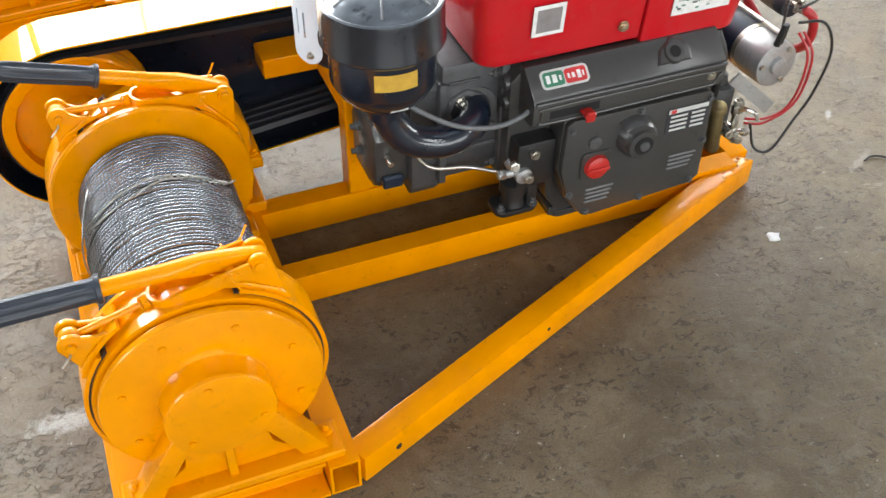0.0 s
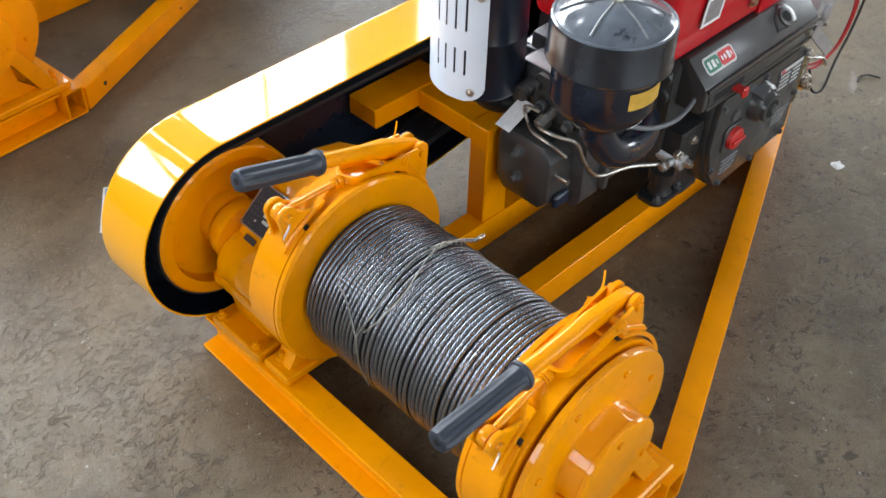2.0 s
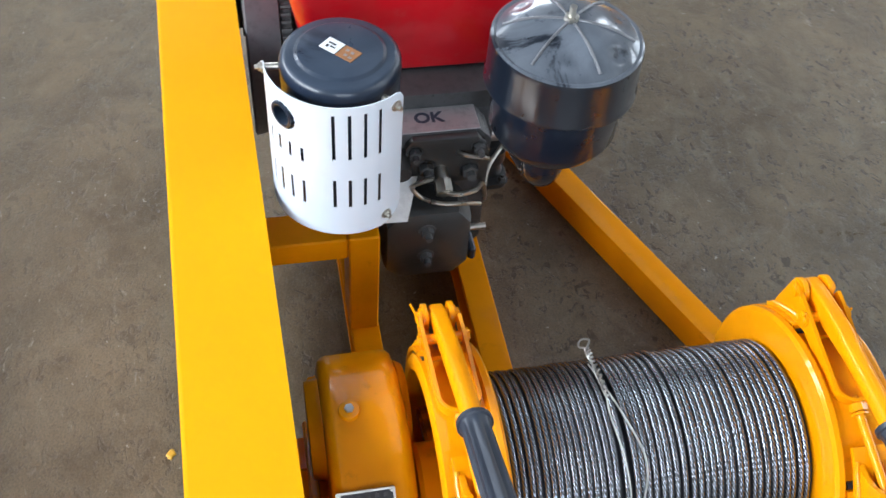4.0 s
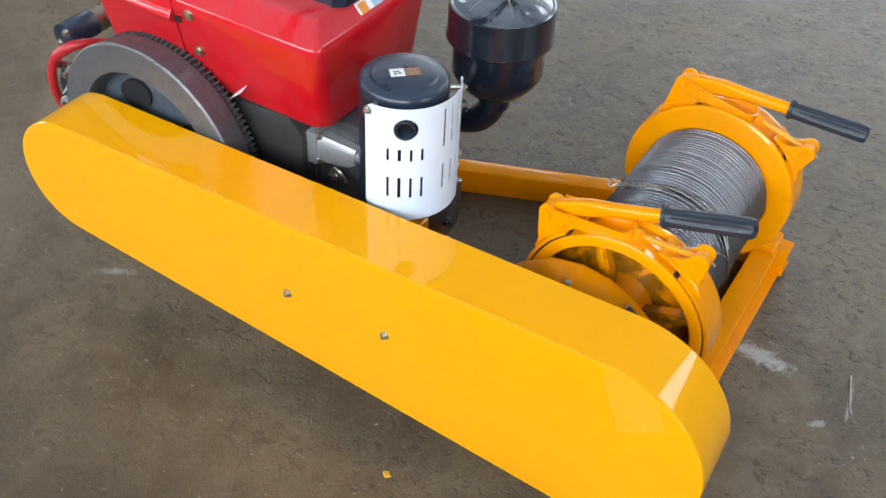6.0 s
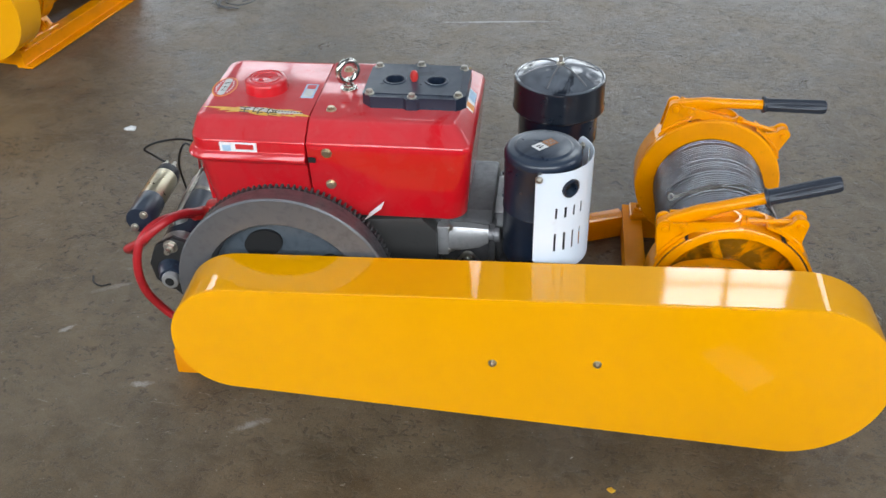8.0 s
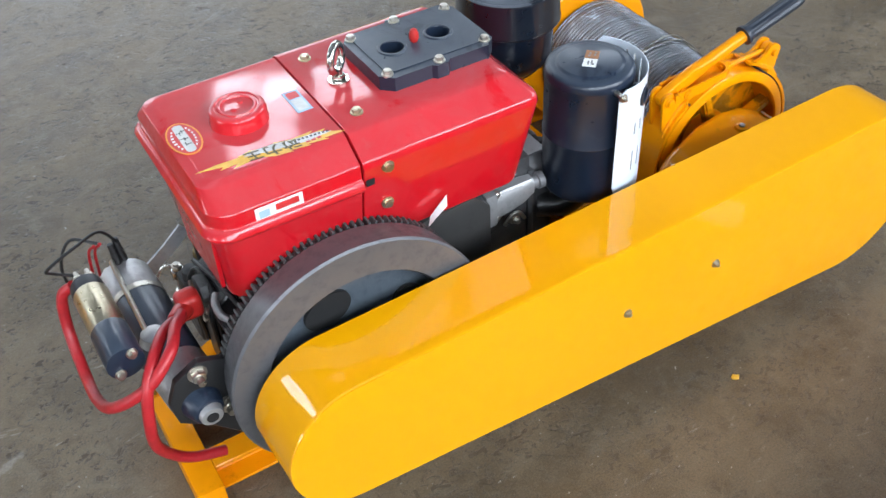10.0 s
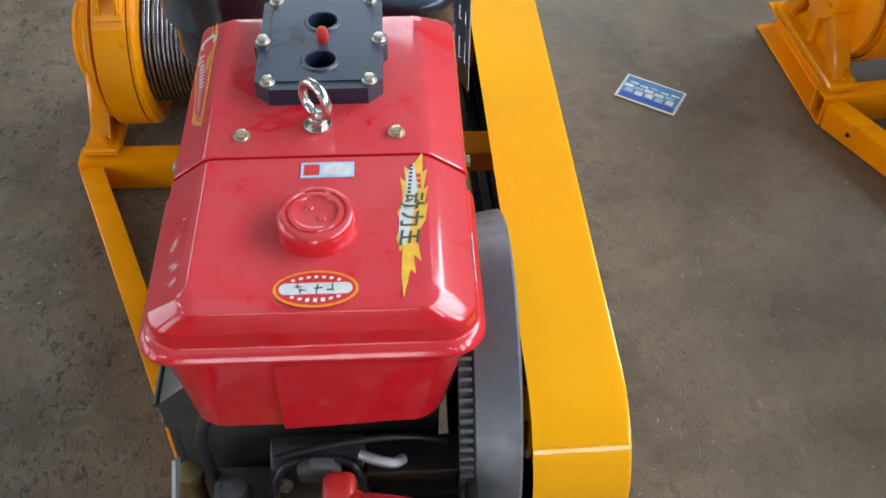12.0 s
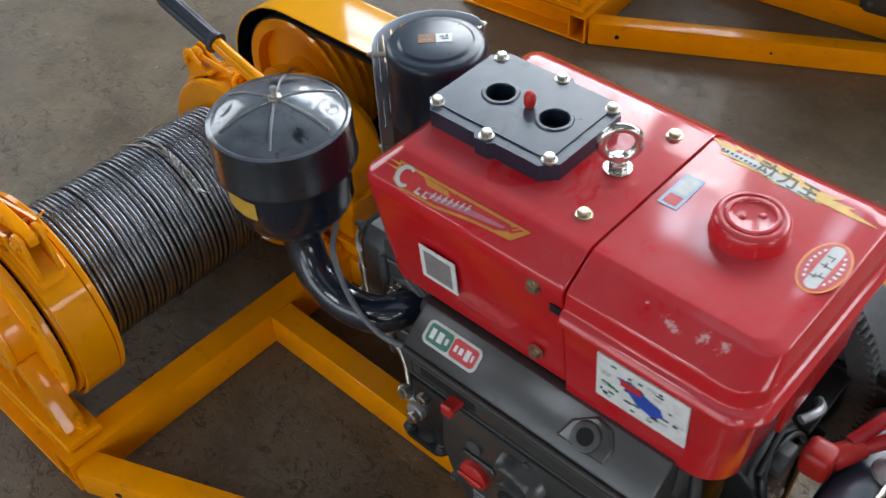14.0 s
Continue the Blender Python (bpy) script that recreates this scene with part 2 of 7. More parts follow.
PAPER = plain("white_sticker", (0.75, 0.75, 0.74), 0.4)
PAPER_BLUE = plain("pale_blue_print", (0.35, 0.50, 0.65), 0.4)
CARD_BLUE = plain("blue_card_print", (0.06, 0.25, 0.52), 0.35)
INK = plain("dark_print", (0.03, 0.03, 0.035), 0.5)
PRINT_RED = plain("red_print", (0.55, 0.03, 0.03), 0.4)
PRINT_BLUE = plain("blue_print", (0.03, 0.08, 0.45), 0.4)
PRINT_GOLD = plain("gold_print", (0.70, 0.40, 0.04), 0.35)
PRINT_ORANGE = plain("orange_print", (0.75, 0.25, 0.02), 0.4)
PRINT_GREEN = plain("green_print", (0.03, 0.17, 0.10), 0.4)
PRINT_SILVER = plain("silver_print", (0.55, 0.55, 0.53), 0.35)
FADED_GOLD = plain("faded_gold_print", (0.58, 0.24, 0.035), 0.4)
OLIVE_INK = plain("dark_olive_print", (0.075, 0.065, 0.025), 0.45)
PRINT_PINK = plain("faded_pink_print", (0.50, 0.16, 0.20), 0.4)
PRINT_GREY = plain("grey_print", (0.24, 0.22, 0.22), 0.45)
BROWN_LABEL = plain("worn_orange_label", (0.30, 0.13, 0.05), 0.5)
GOLD_LABEL = plain("worn_gold_label", (0.55, 0.33, 0.05), 0.4)
WALL_PAINT = plain("hall_wall_render", (0.12, 0.116, 0.108), 0.9)
ROOF_SHEET = plain("hall_roof_sheet", (0.08, 0.083, 0.088), 0.7)


def rope_steel():
    """Stranded wire: the lay runs along the rope's own coordinate; shade is painted into the grooves."""
    m, n, l, p = nodes_of("wire_rope_steel")
    co = n.new("ShaderNodeTexCoord")
    sep = n.new("ShaderNodeSeparateXYZ")
    l.new(co.outputs["UV"], sep.inputs[0])
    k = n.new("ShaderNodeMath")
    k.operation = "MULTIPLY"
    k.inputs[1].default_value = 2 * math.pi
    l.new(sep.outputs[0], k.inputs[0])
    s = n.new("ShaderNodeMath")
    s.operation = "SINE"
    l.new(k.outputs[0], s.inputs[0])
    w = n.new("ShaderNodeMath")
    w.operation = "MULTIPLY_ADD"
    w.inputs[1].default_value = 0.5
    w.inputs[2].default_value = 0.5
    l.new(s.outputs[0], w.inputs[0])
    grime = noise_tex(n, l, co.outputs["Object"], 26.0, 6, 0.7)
    # darker tone in the strand grooves paints their shade
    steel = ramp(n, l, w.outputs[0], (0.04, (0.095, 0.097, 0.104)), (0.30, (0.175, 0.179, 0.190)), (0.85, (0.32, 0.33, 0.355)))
    l.new(blend(n, l, ramp(n, l, grime, (0.50, grey(0.0)), (0.80, grey(0.55))), steel, (0.05, 0.05, 0.05)), p.inputs["Base Color"])
    p.inputs["Metallic"].default_value = 0.95
    p.inputs["Roughness"].default_value = 0.26
    l.new(bump(n, l, w.outputs[0], 0.22, 0.0016), p.inputs["Normal"])
    return m


ROPE_STEEL = rope_steel()


def concrete():
    """Worn workshop floor: brownish grey screed with trodden dust, dark pocks, pale scrapes and stains."""
    m, n, l, p = nodes_of("workshop_concrete")
    co = n.new("ShaderNodeTexCoord").outputs["Object"]

    def math2(op, a, b):
        k = n.new("ShaderNodeMath")
        k.operation = op
        for sock, v in zip(k.inputs, (a, b)):
            if isinstance(v, (int, float)):
                sock.default_value = v
            else:
                l.new(v, sock)
        return k.outputs[0]

    def times(a, b):
        return math2("MULTIPLY", a, b)

    def stretched(angle, sx, sy):
        st = n.new("ShaderNodeMapping")
        st.inputs["Rotation"].default_value = (0, 0, angle)
        st.inputs["Scale"].default_value = (sx, sy, 1.0)
        l.new(co, st.inputs["Vector"])
        return st.outputs[0]

    sep = n.new("ShaderNodeSeparateXYZ")
    l.new(co, sep.inputs[0])
    huge = noise_tex(n, l, co, 0.8, 4, 0.6, 0.3)
    big = noise_tex(n, l, co, 4.0, 9, 0.62, 0.4)
    mid = noise_tex(n, l, co, 16.0, 8, 0.66, 0.5)
    pock = noise_tex(n, l, stretched(0.5, 1.0, 1.4), 36.0, 5, 0.62, 0.9)
    pock2 = noise_tex(n, l, stretched(-0.7, 1.0, 1.3), 66.0, 4, 0.6, 0.8)
    fine = noise_tex(n, l, co, 260.0, 4, 0.7)
    base = blend(n, l, ramp(n, l, big, (0.36, grey(0)), (0.62, grey(1))), (0.080, 0.057, 0.032), (0.162, 0.119, 0.070))
    base = blend(n, l, ramp(n, l, huge, (0.40, grey(0)), (0.66, grey(0.5))), base, (0.182, 0.147, 0.100))
    base = blend(n, l, ramp(n, l, mid, (0.53, grey(0)), (0.68, grey(0.45))), base, (0.064, 0.048, 0.030))
    base = blend(n, l, ramp(n, l, mid, (0.33, grey(0.35)), (0.44, grey(0))), base, (0.195, 0.160, 0.112))
    # pale scrapes, drawn out
    scrape = noise_tex(n, l, stretched(0.6, 1.0, 3.2), 13.0, 7, 0.72, 0.6)
    base = blend(n, l, times(ramp(n, l, scrape, (0.62, grey(0)), (0.70, grey(0.7))), ramp(n, l, huge, (0.44, grey(0)), (0.58, grey(1)))), base, (0.36, 0.335, 0.29))
    # pocks and trodden spots, thicker on the side where the machines are dragged in
    worn = ramp(n, l, math2("MULTIPLY_ADD", sep.outputs[1], 0.5), (0.30, grey(0.30)), (0.85, grey(1.0)))
    spots = math2("MAXIMUM", ramp(n, l, pock, (0.556, grey(0)), (0.606, grey(1.0))), ramp(n, l, pock2, (0.585, grey(0)), (0.630, grey(0.95))))
    clump = noise_tex(n, l, co, 6.5, 4, 0.6, 0.6)
    spots = times(times(spots, worn), ramp(n, l, clump, (0.40, grey(0.08)), (0.53, grey(1))))
    base = blend(n, l, times(spots, ramp(n, l, fine, (0.3, grey(0.65)), (0.6, grey(0.95)))), base, (0.048, 0.036, 0.024))
    # scuffed, lighter crust between the trodden spots
    crust = noise_tex(n, l, stretched(0.2, 1.0, 1.25), 10.0, 8, 0.7, 1.4)
    base = blend(n, l, times(ramp(n, l, crust, (0.50, grey(0)), (0.64, grey(0.4))), worn), base, (0.195, 0.165, 0.122))
    base = blend(n, l, times(ramp(n, l, crust, (0.32, grey(0.25)), (0.46, grey(0))), worn), base, (0.062, 0.048, 0.032))
    chips = noise_tex(n, l, co, 75.0, 3, 0.55, 0.5)
    base = blend(n, l, times(ramp(n, l, chips, (0.69, grey(0)), (0.72, grey(0.7))), ramp(n, l, mid, (0.45, grey(1)), (0.55, grey(0)))), base, (0.42, 0.40, 0.36))

    # single stains: middle, half length, half width, angle, strength
    tear = noise_tex(n, l, co, 34.0, 6, 0.75, 0.8)
    for x, y, a, b, turn, k in ((0.785, 0.668, 0.085, 0.032, -0.08, 0.75), (0.99, 0.645, 0.075, 0.006, -1.45, 0.6), (-0.20, 2.64, 0.30, 0.012, 0.1, 0.6),
                                (0.59, 3.08, 0.17, 0.014, 0.66, 0.6), (-1.17, 0.555, 0.07, 0.014, 0.5, 0.25), (-0.93, 0.165, 0.03, 0.014, 0.2, 0.6),
                                (-0.61, 0.05, 0.05, 0.016, 0.5, 0.5), (-1.22, 0.36, 0.03, 0.012, 0.9, 0.6), (0.95, 0.55, 0.03, 0.010, 0.8, 0.5)):
        edge = torn_patch(n, l, co, tear, x, y, a, b, turn)
        base = blend(n, l, ramp(n, l, edge, (0.35, grey(k)), (0.95, grey(0))), base, (0.46, 0.45, 0.42))
    grain = ramp(n, l, fine, (0.28, grey(0.66)), (0.72, grey(1.32)))
    g = n.new("ShaderNodeMix")
    g.data_type, g.blend_type = "RGBA", "MULTIPLY"
    g.inputs[0].default_value = 1.0
    l.new(base, g.inputs[6])
    l.new(grain, g.inputs[7])
    l.new(g.outputs[2], p.inputs["Base Color"])
    l.new(ramp(n, l, big, (0.3, grey(0.27)), (0.7, grey(0.53))), p.inputs["Roughness"])
    p.inputs["Specular IOR Level"].default_value = 0.36
    h = math2("MULTIPLY_ADD", fine, 0.3)
    l.new(times(mid, 0.6), h.node.inputs[2])
    h2 = math2("MULTIPLY_ADD", spots, -1.6)
    l.new(h, h2.node.inputs[2])
    l.new(bump(n, l, h2, 0.5, 0.006), p.inputs["Normal"])
    return m


CONCRETE = concrete()

# ---------------- mesh helpers ----------------
def finish(bm, name, mat, smooth=35):
    bmesh.ops.remove_doubles(bm, verts=bm.verts, dist=1e-6)
    bmesh.ops.recalc_face_normals(bm, faces=bm.faces)
    me = bpy.data.meshes.new(name)
    bm.to_mesh(me)
    bm.free()
    me.materials.append(mat)
    if smooth:
        me.shade_smooth()
        me.set_sharp_from_angle(angle=radians(smooth))
    return me


def thing(name, at, label, category, group="", kind=""):
    """An Empty at the base of a thing."""
    ob = new(name)
    ob.empty_display_size = 0.05
    ob.location = at
    return tagged(ob, label, category, group, kind)


def part(name, bm, mat, parent, label="", smooth=35):
    """One mesh, drawn in the world's coordinates, under a thing or one of its parts."""
    me = finish(bm, name, mat, smooth)
    root, base = parent, Vector((0, 0, 0))
    while root is not None:
        base += root.location
        root = root.parent
    me.transform(Matrix.Translation(-base))
    ob = new(name, me)
    ob.parent = parent
    return tagged(ob, label)


def structure(name, bm, mat, smooth=0):
    return tagged(new(name, finish(bm, name, mat, smooth)), kind="structure")


def again(ob, shift):
    """The same part once more, moved by shift, on the same mesh."""
    c = ob.copy()
    scene.collection.objects.link(c)
    c.location = Vector(ob.location) + Vector(shift)
    return c


def box(bm, x0, x1, y0, y1, z0, z1, bevel=0.0, seg=1):
    b = bmesh.new()
    bmesh.ops.create_cube(b, size=1)
    for v in b.verts:
        v.co = ((x0 + x1) / 2 + v.co.x * (x1 - x0), (y0 + y1) / 2 + v.co.y * (y1 - y0), (z0 + z1) / 2 + v.co.z * (z1 - z0))
    if bevel:
        bmesh.ops.bevel(b, geom=list(b.edges), offset=bevel, segments=seg, affect="EDGES", profile=0.6)
    merge(bm, b)
    return bm


def merge(bm, b, m=None):
    me = bpy.data.meshes.new("tmp")
    if m is not None:
        bmesh.ops.transform(b, matrix=m, verts=b.verts)
    b.to_mesh(me)
    b.free()
    bm.from_mesh(me)
    bpy.data.meshes.remove(me)
    return bm


def turned(axis):
    """A matrix that turns z to the given axis."""
    return Vector(axis).normalized().to_track_quat("Z", "Y").to_matrix().to_4x4()


def rod(bm, a, b, r, r2=None, seg=20, bevel=0.0):
    a, b = Vector(a), Vector(b)
    r2 = r if r2 is None else r2
    t = bmesh.new()
    bmesh.ops.create_cone(t, cap_ends=True, segments=seg, radius1=r, radius2=r2, depth=(b - a).length)
    if bevel:
        rims = [e for e in t.edges if abs(e.verts[0].co.z - e.verts[1].co.z) < 1e-6]
        bmesh.ops.bevel(t, geom=rims, offset=bevel, segments=2, affect="EDGES", profile=0.6)
    return merge(bm, t, Matrix.Translation((a + b) / 2) @ turned(b - a))


def lathe(bm, profile, base, axis=(0, 0, 1), seg=48, closed=False):
    """Turn (radius, height) pairs round an axis through base."""
    t = bmesh.new()
    rings = []
    for r, h in profile:
        if r < 1e-6:
            rings.append([t.verts.new((0, 0, h))])
        else:
            rings.append([t.verts.new((r * math.cos(2 * math.pi * i / seg), r * math.sin(2 * math.pi * i / seg), h)) for i in range(seg)])
    pairs = list(zip(rings, rings[1:])) + ([(rings[-1], rings[0])] if closed else [])
    for a, b in pairs:
        for i in range(seg):
            j = (i + 1) % seg
            if len(a) == 1 and len(b) > 1:
                t.faces.new((a[0], b[i], b[j]))
            elif len(b) == 1 and len(a) > 1:
                t.faces.new((a[i], a[j], b[0]))
            elif len(a) > 1:
                t.faces.new((a[i], a[j], b[j], b[i]))
    return merge(bm, t, Matrix.Translation(base) @ turned(axis))


def prism(bm, outline, depth0, depth1, plane="xz", bevel=0.0, seg=2):
    """Raise a flat outline between two depths. plane: the two axes of the outline."""
    t = bmesh.new()
    order = {"xz": lambda u, v, d: (u, d, v), "xy": lambda u, v, d: (u, v, d), "yz": lambda u, v, d: (d, u, v)}[plane]
    lo = [t.verts.new(order(u, v, depth0)) for u, v in outline]
    hi = [t.verts.new(order(u, v, depth1)) for u, v in outline]
    t.faces.new(lo)
    t.faces.new(list(reversed(hi)))
    for i in range(len(lo)):
        j = (i + 1) % len(lo)
        t.faces.new((lo[i], hi[i], hi[j], lo[j]))
    bmesh.ops.recalc_face_normals(t, faces=t.faces)
    if bevel:
        es = [e for e in t.edges if e.calc_face_angle(0) > 0.5]
        bmesh.ops.bevel(t, geom=es, offset=bevel, segments=seg, affect="EDGES", profile=0.6)
    return merge(bm, t)


def pierced(bm, outline, holes, z0, z1, k=28):
    """A flat plate with round holes (x, y, radius) cut through."""
    t = bmesh.new()
    loops = [outline] + [[(x + r * math.cos(2 * math.pi * i / k), y + r * math.sin(2 * math.pi * i / k)) for i in range(k)] for x, y, r in holes]
    es = []
    for o in loops:
        vs = [t.verts.new((x, y, z0)) for x, y in o]
        es += [t.edges.new((a, b)) for a, b in zip(vs, vs[1:] + vs[:1])]
    bmesh.ops.triangle_fill(t, edges=es, use_beauty=True)
    ex = bmesh.ops.extrude_face_region(t, geom=list(t.faces))
    bmesh.ops.translate(t, verts=[v for v in ex["geom"] if isinstance(v, bmesh.types.BMVert)], vec=(0, 0, z1 - z0))
    return merge(bm, t)


def curve_points(points, steps=8):
    """A smooth line through points (Catmull-Rom)."""
    p = [Vector(q) for q in points]
    p = [2 * p[0] - p[1]] + p + [2 * p[-1] - p[-2]]
    out = []
    for i in range(1, len(p) - 2):
        for k in range(steps):
            t = k / steps
            out.append(0.5 * ((2 * p[i]) + (p[i + 1] - p[i - 1]) * t + (2 * p[i - 1] - 5 * p[i] + 4 * p[i + 1] - p[i + 2]) * t * t
                              + (3 * p[i] - p[i - 1] - 3 * p[i + 1] + p[i + 2]) * t ** 3))
    out.append(p[-2])
    return out


def hose(bm, points, r, seg=12, steps=8, r_end=None):
    """A round tube along a smooth line."""
    line = curve_points(points, steps)
    t = bmesh.new()
    rings = []
    n0 = None
    for i, q in enumerate(line):
        d = (line[min(i + 1, len(line) - 1)] - line[max(i - 1, 0)]).normalized()
        if n0 is None:
            n0 = d.orthogonal().normalized()
        n0 = (n0 - d * n0.dot(d)).normalized()
        b = d.cross(n0)
        rr = r if r_end is None else r + (r_end - r) * i / (len(line) - 1)
        rings.append([t.verts.new(q + rr * (math.cos(2 * math.pi * k / seg) * n0 + math.sin(2 * math.pi * k / seg) * b)) for k in range(seg)])
    for a, b in zip(rings, rings[1:]):
        for k in range(seg):
            j = (k + 1) % seg
            t.faces.new((a[k], a[j], b[j], b[k]))
    t.faces.new(rings[0])
    t.faces.new(list(reversed(rings[-1])))
    return merge(bm, t)


def hexbolt(bm, at, axis, r=0.008, h=0.007, washer=True, shank=0.0):
    """A hexagon head on a washer, standing on the point at."""
    at, ax = Vector(at), Vector(axis).normalized()
    z = 0.0
    if washer:
        rod(bm, at - ax * 0.001, at + ax * 0.002, r * 1.35, seg=18)
        z = 0.002
    rod(bm, at + ax * z, at + ax * (z + h), r, seg=6, bevel=r * 0.12)
    rod(bm, at + ax * (z + h * 0.9), at + ax * (z + h * 1.08 + shank), r * 0.55, seg=12)
    return bm


def sheet_on(bm, centre, u, v, w, h, lift=0.0006):
    """A thin sticker with its middle at centre, spanned by the directions u and v."""
    c, u, v = Vector(centre), Vector(u).normalized(), Vector(v).normalized()
    n = u.cross(v).normalized()
    b = [c + u * (sx * w / 2) + v * (sy * h / 2) for sx, sy in ((-1, -1), (1, -1), (1, 1), (-1, 1))]
    t = bmesh.new()
    top = [t.verts.new(q + n * lift) for q in b]
    low = [t.verts.new(q - n * 0.0004) for q in b]
    t.faces.new(top)
    for i in range(4):
        j = (i + 1) % 4
        t.faces.new((low[i], low[j], top[j], top[i]))
    return merge(bm, t)


def rounded(x0, x1, y0, y1, r, k=5):
    """A rectangle with round corners; r: one radius or four, from (x1, y1) anticlockwise."""
    rr = r if isinstance(r, tuple) else (r,) * 4
    out = []
    for (cx, cy, sx, sy, a0), q in zip(((x1, y1, -1, -1, 0), (x0, y1, 1, -1, 90), (x0, y0, 1, 1, 180), (x1, y0, -1, 1, 270)), rr):
        for i in range(k + 1):
            a = radians(a0 + 90 * i / k)
            out.append((cx + sx * q + q * math.cos(a), cy + sy * q + q * math.sin(a)))
    return out


def loft(bm, sections, cap=True):
    """Skin over outlines (lists of points of one length)."""
    t = bmesh.new()
    rings = [[t.verts.new(q) for q in s] for s in sections]
    for a, b in zip(rings, rings[1:]):
        for i in range(len(a)):
            j = (i + 1) % len(a)
            t.faces.new((a[i], a[j], b[j], b[i]))
    if cap:
        t.faces.new(list(reversed(rings[0])))
        t.faces.new(rings[-1])
    return merge(bm, t)


def letters(text, size, at, u, v, height=0.0004, bold=0.0, slant=0.0, align="CENTER"):
    """Letters lying on a surface: written along u, upright along v."""
    cu = bpy.data.curves.new("letters", "FONT")
    cu.body, cu.size, cu.extrude, cu.align_x, cu.align_y, cu.offset, cu.shear = text, size, height, align, "CENTER", bold, slant
    ob = bpy.data.objects.new("letters", cu)
    me = bpy.data.meshes.new_from_object(ob)
    t = bmesh.new()
    t.from_mesh(me)
    bpy.data.objects.remove(ob)
    bpy.data.meshes.remove(me)
    u, v = Vector(u).normalized(), Vector(v).normalized()
    n = u.cross(v)
    m = Matrix((u, v, n)).transposed().to_4x4()
    bmesh.ops.transform(t, matrix=Matrix.Translation(at) @ m, verts=t.verts)
    return t


B = bmesh.new

# ---------------- the hall ----------------
structure("ground", box(B(), -60, 60, -60, 60, -0.2, 0.0), CONCRETE)


def hall_wall(name, half, place, openings):
    """A wall with window openings; place(along, depth, z) lays it out, depth running outwards."""
    bm = B()

    def slab(a0, a1, z0, z1):
        loft(bm, [[place(a, d, z) for d, z in ((0, z0), (0.24, z0), (0.24, z1), (0, z1))] for a in (a0, a1)])

    cuts = sorted({-half, half, *[o[0] for o in openings], *[o[1] for o in openings]})
    for a0, a1 in zip(cuts, cuts[1:]):
        z = 0
        for o in sorted((o for o in openings if o[0] <= a0 and o[1] >= a1), key=lambda o: o[2]):
            slab(a0, a1, z, o[2])
            z = o[3]
        slab(a0, a1, z, HALL_Z)
    return structure(name, bm, WALL_PAINT)


def hall_window(name, place, a0, a1, z0, z1):
    """Steel glazing bars in an opening."""
    bm = B()

    def bar(b0, b1, y0, y1):
        loft(bm, [[place(a, d, z) for d, z in ((0.03, y0), (0.09, y0), (0.09, y1), (0.03, y1))] for a in (b0, b1)])

    cols = 4 if a1 - a0 > 3 else 2 if a1 - a0 > 1 else 1
    for i in range(cols + 1):
        a = a0 + (a1 - a0) * i / cols
        bar(a - 0.03, a + 0.03, z0, z1)
    for z in (z0 + 0.03, (z0 + z1) / 2, z1 - 0.03)[:: 1 if cols > 1 else 2]:
        bar(a0, a1, z - 0.028, z + 0.028)
    return structure(name, bm, ENGINE_GREY)


LAYOUT = {"wall_north": (HALL_X, lambda a, d, z: (a, HALL_Y + d, z), NORTH), "wall_south": (HALL_X, lambda a, d, z: (a, -HALL_Y - d, z), SOUTH),
          "wall_west": (HALL_Y + 0.24, lambda a, d, z: (-HALL_X - d, a, z), WEST), "wall_east": (HALL_Y + 0.24, lambda a, d, z: (HALL_X + d, a, z), EAST)}
_count = 0
for wall, (half, place, openings) in LAYOUT.items():
    hall_wall(wall, half, place, openings)
    for a0, a1, z0, z1, _ in openings:
        _count += 1
        hall_window("window_%d" % _count, place, a0, a1, z0, z1)
roof = B()
_y = -HALL_Y - 0.24
for x0, x1, y0, y1, _ in sorted(ADDED_SKYLIGHTS, key=lambda s: s[2]):
    box(roof, -HALL_X - 0.24, HALL_X + 0.24, _y, y0, HALL_Z, HALL_Z + 0.2)
    box(roof, -HALL_X - 0.24, x0, y0, y1, HALL_Z, HALL_Z + 0.2)
    box(roof, x1, HALL_X + 0.24, y0, y1, HALL_Z, HALL_Z + 0.2)
    _y = y1
box(roof, -HALL_X - 0.24, HALL_X + 0.24, _y, HALL_Y + 0.24, HALL_Z, HALL_Z + 0.2)
structure("ceiling", roof, ROOF_SHEET)
for i, (x0, x1, y0, y1, _) in enumerate(ADDED_SKYLIGHTS):
    roof_bars = B()
    for k in range(int((x1 - x0) / 2) + 1):
        box(roof_bars, x0 + 2.0 * k - 0.04, x0 + 2.0 * k + 0.04, y0, y1, HALL_Z - 0.05, HALL_Z + 0.02)
    structure("skylight_%d" % (i + 1), roof_bars, ENGINE_GREY)

WINCH = []  # the things that make one winch set

# ---------------- welded frame ----------------
def square_tube(bm, x0, x1, y0, y1, z0, z1, along, wall=0.005):
    """A hollow rectangular section, open at both ends."""
    if along == "y":
        ring = lambda y, d: [(x0 + d, y, z0 + d), (x1 - d, y, z0 + d), (x1 - d, y, z1 - d), (x0 + d, y, z1 - d)]
        ends = (y0, y1)
    else:
        ring = lambda x, d: [(x, y0 + d, z0 + d), (x, y1 - d, z0 + d), (x, y1 - d, z1 - d), (x, y0 + d, z1 - d)]
        ends = (x0, x1)
    loft(bm, [ring(ends[0], wall), ring(ends[0], 0), ring(ends[1], 0), ring(ends[1], wall), ring(ends[0], wall)], cap=False)
    return bm


def channel(bm, outline, depth0, depth1, plane):
    return prism(bm, outline, depth0, depth1, plane, bevel=0.0015, seg=1)


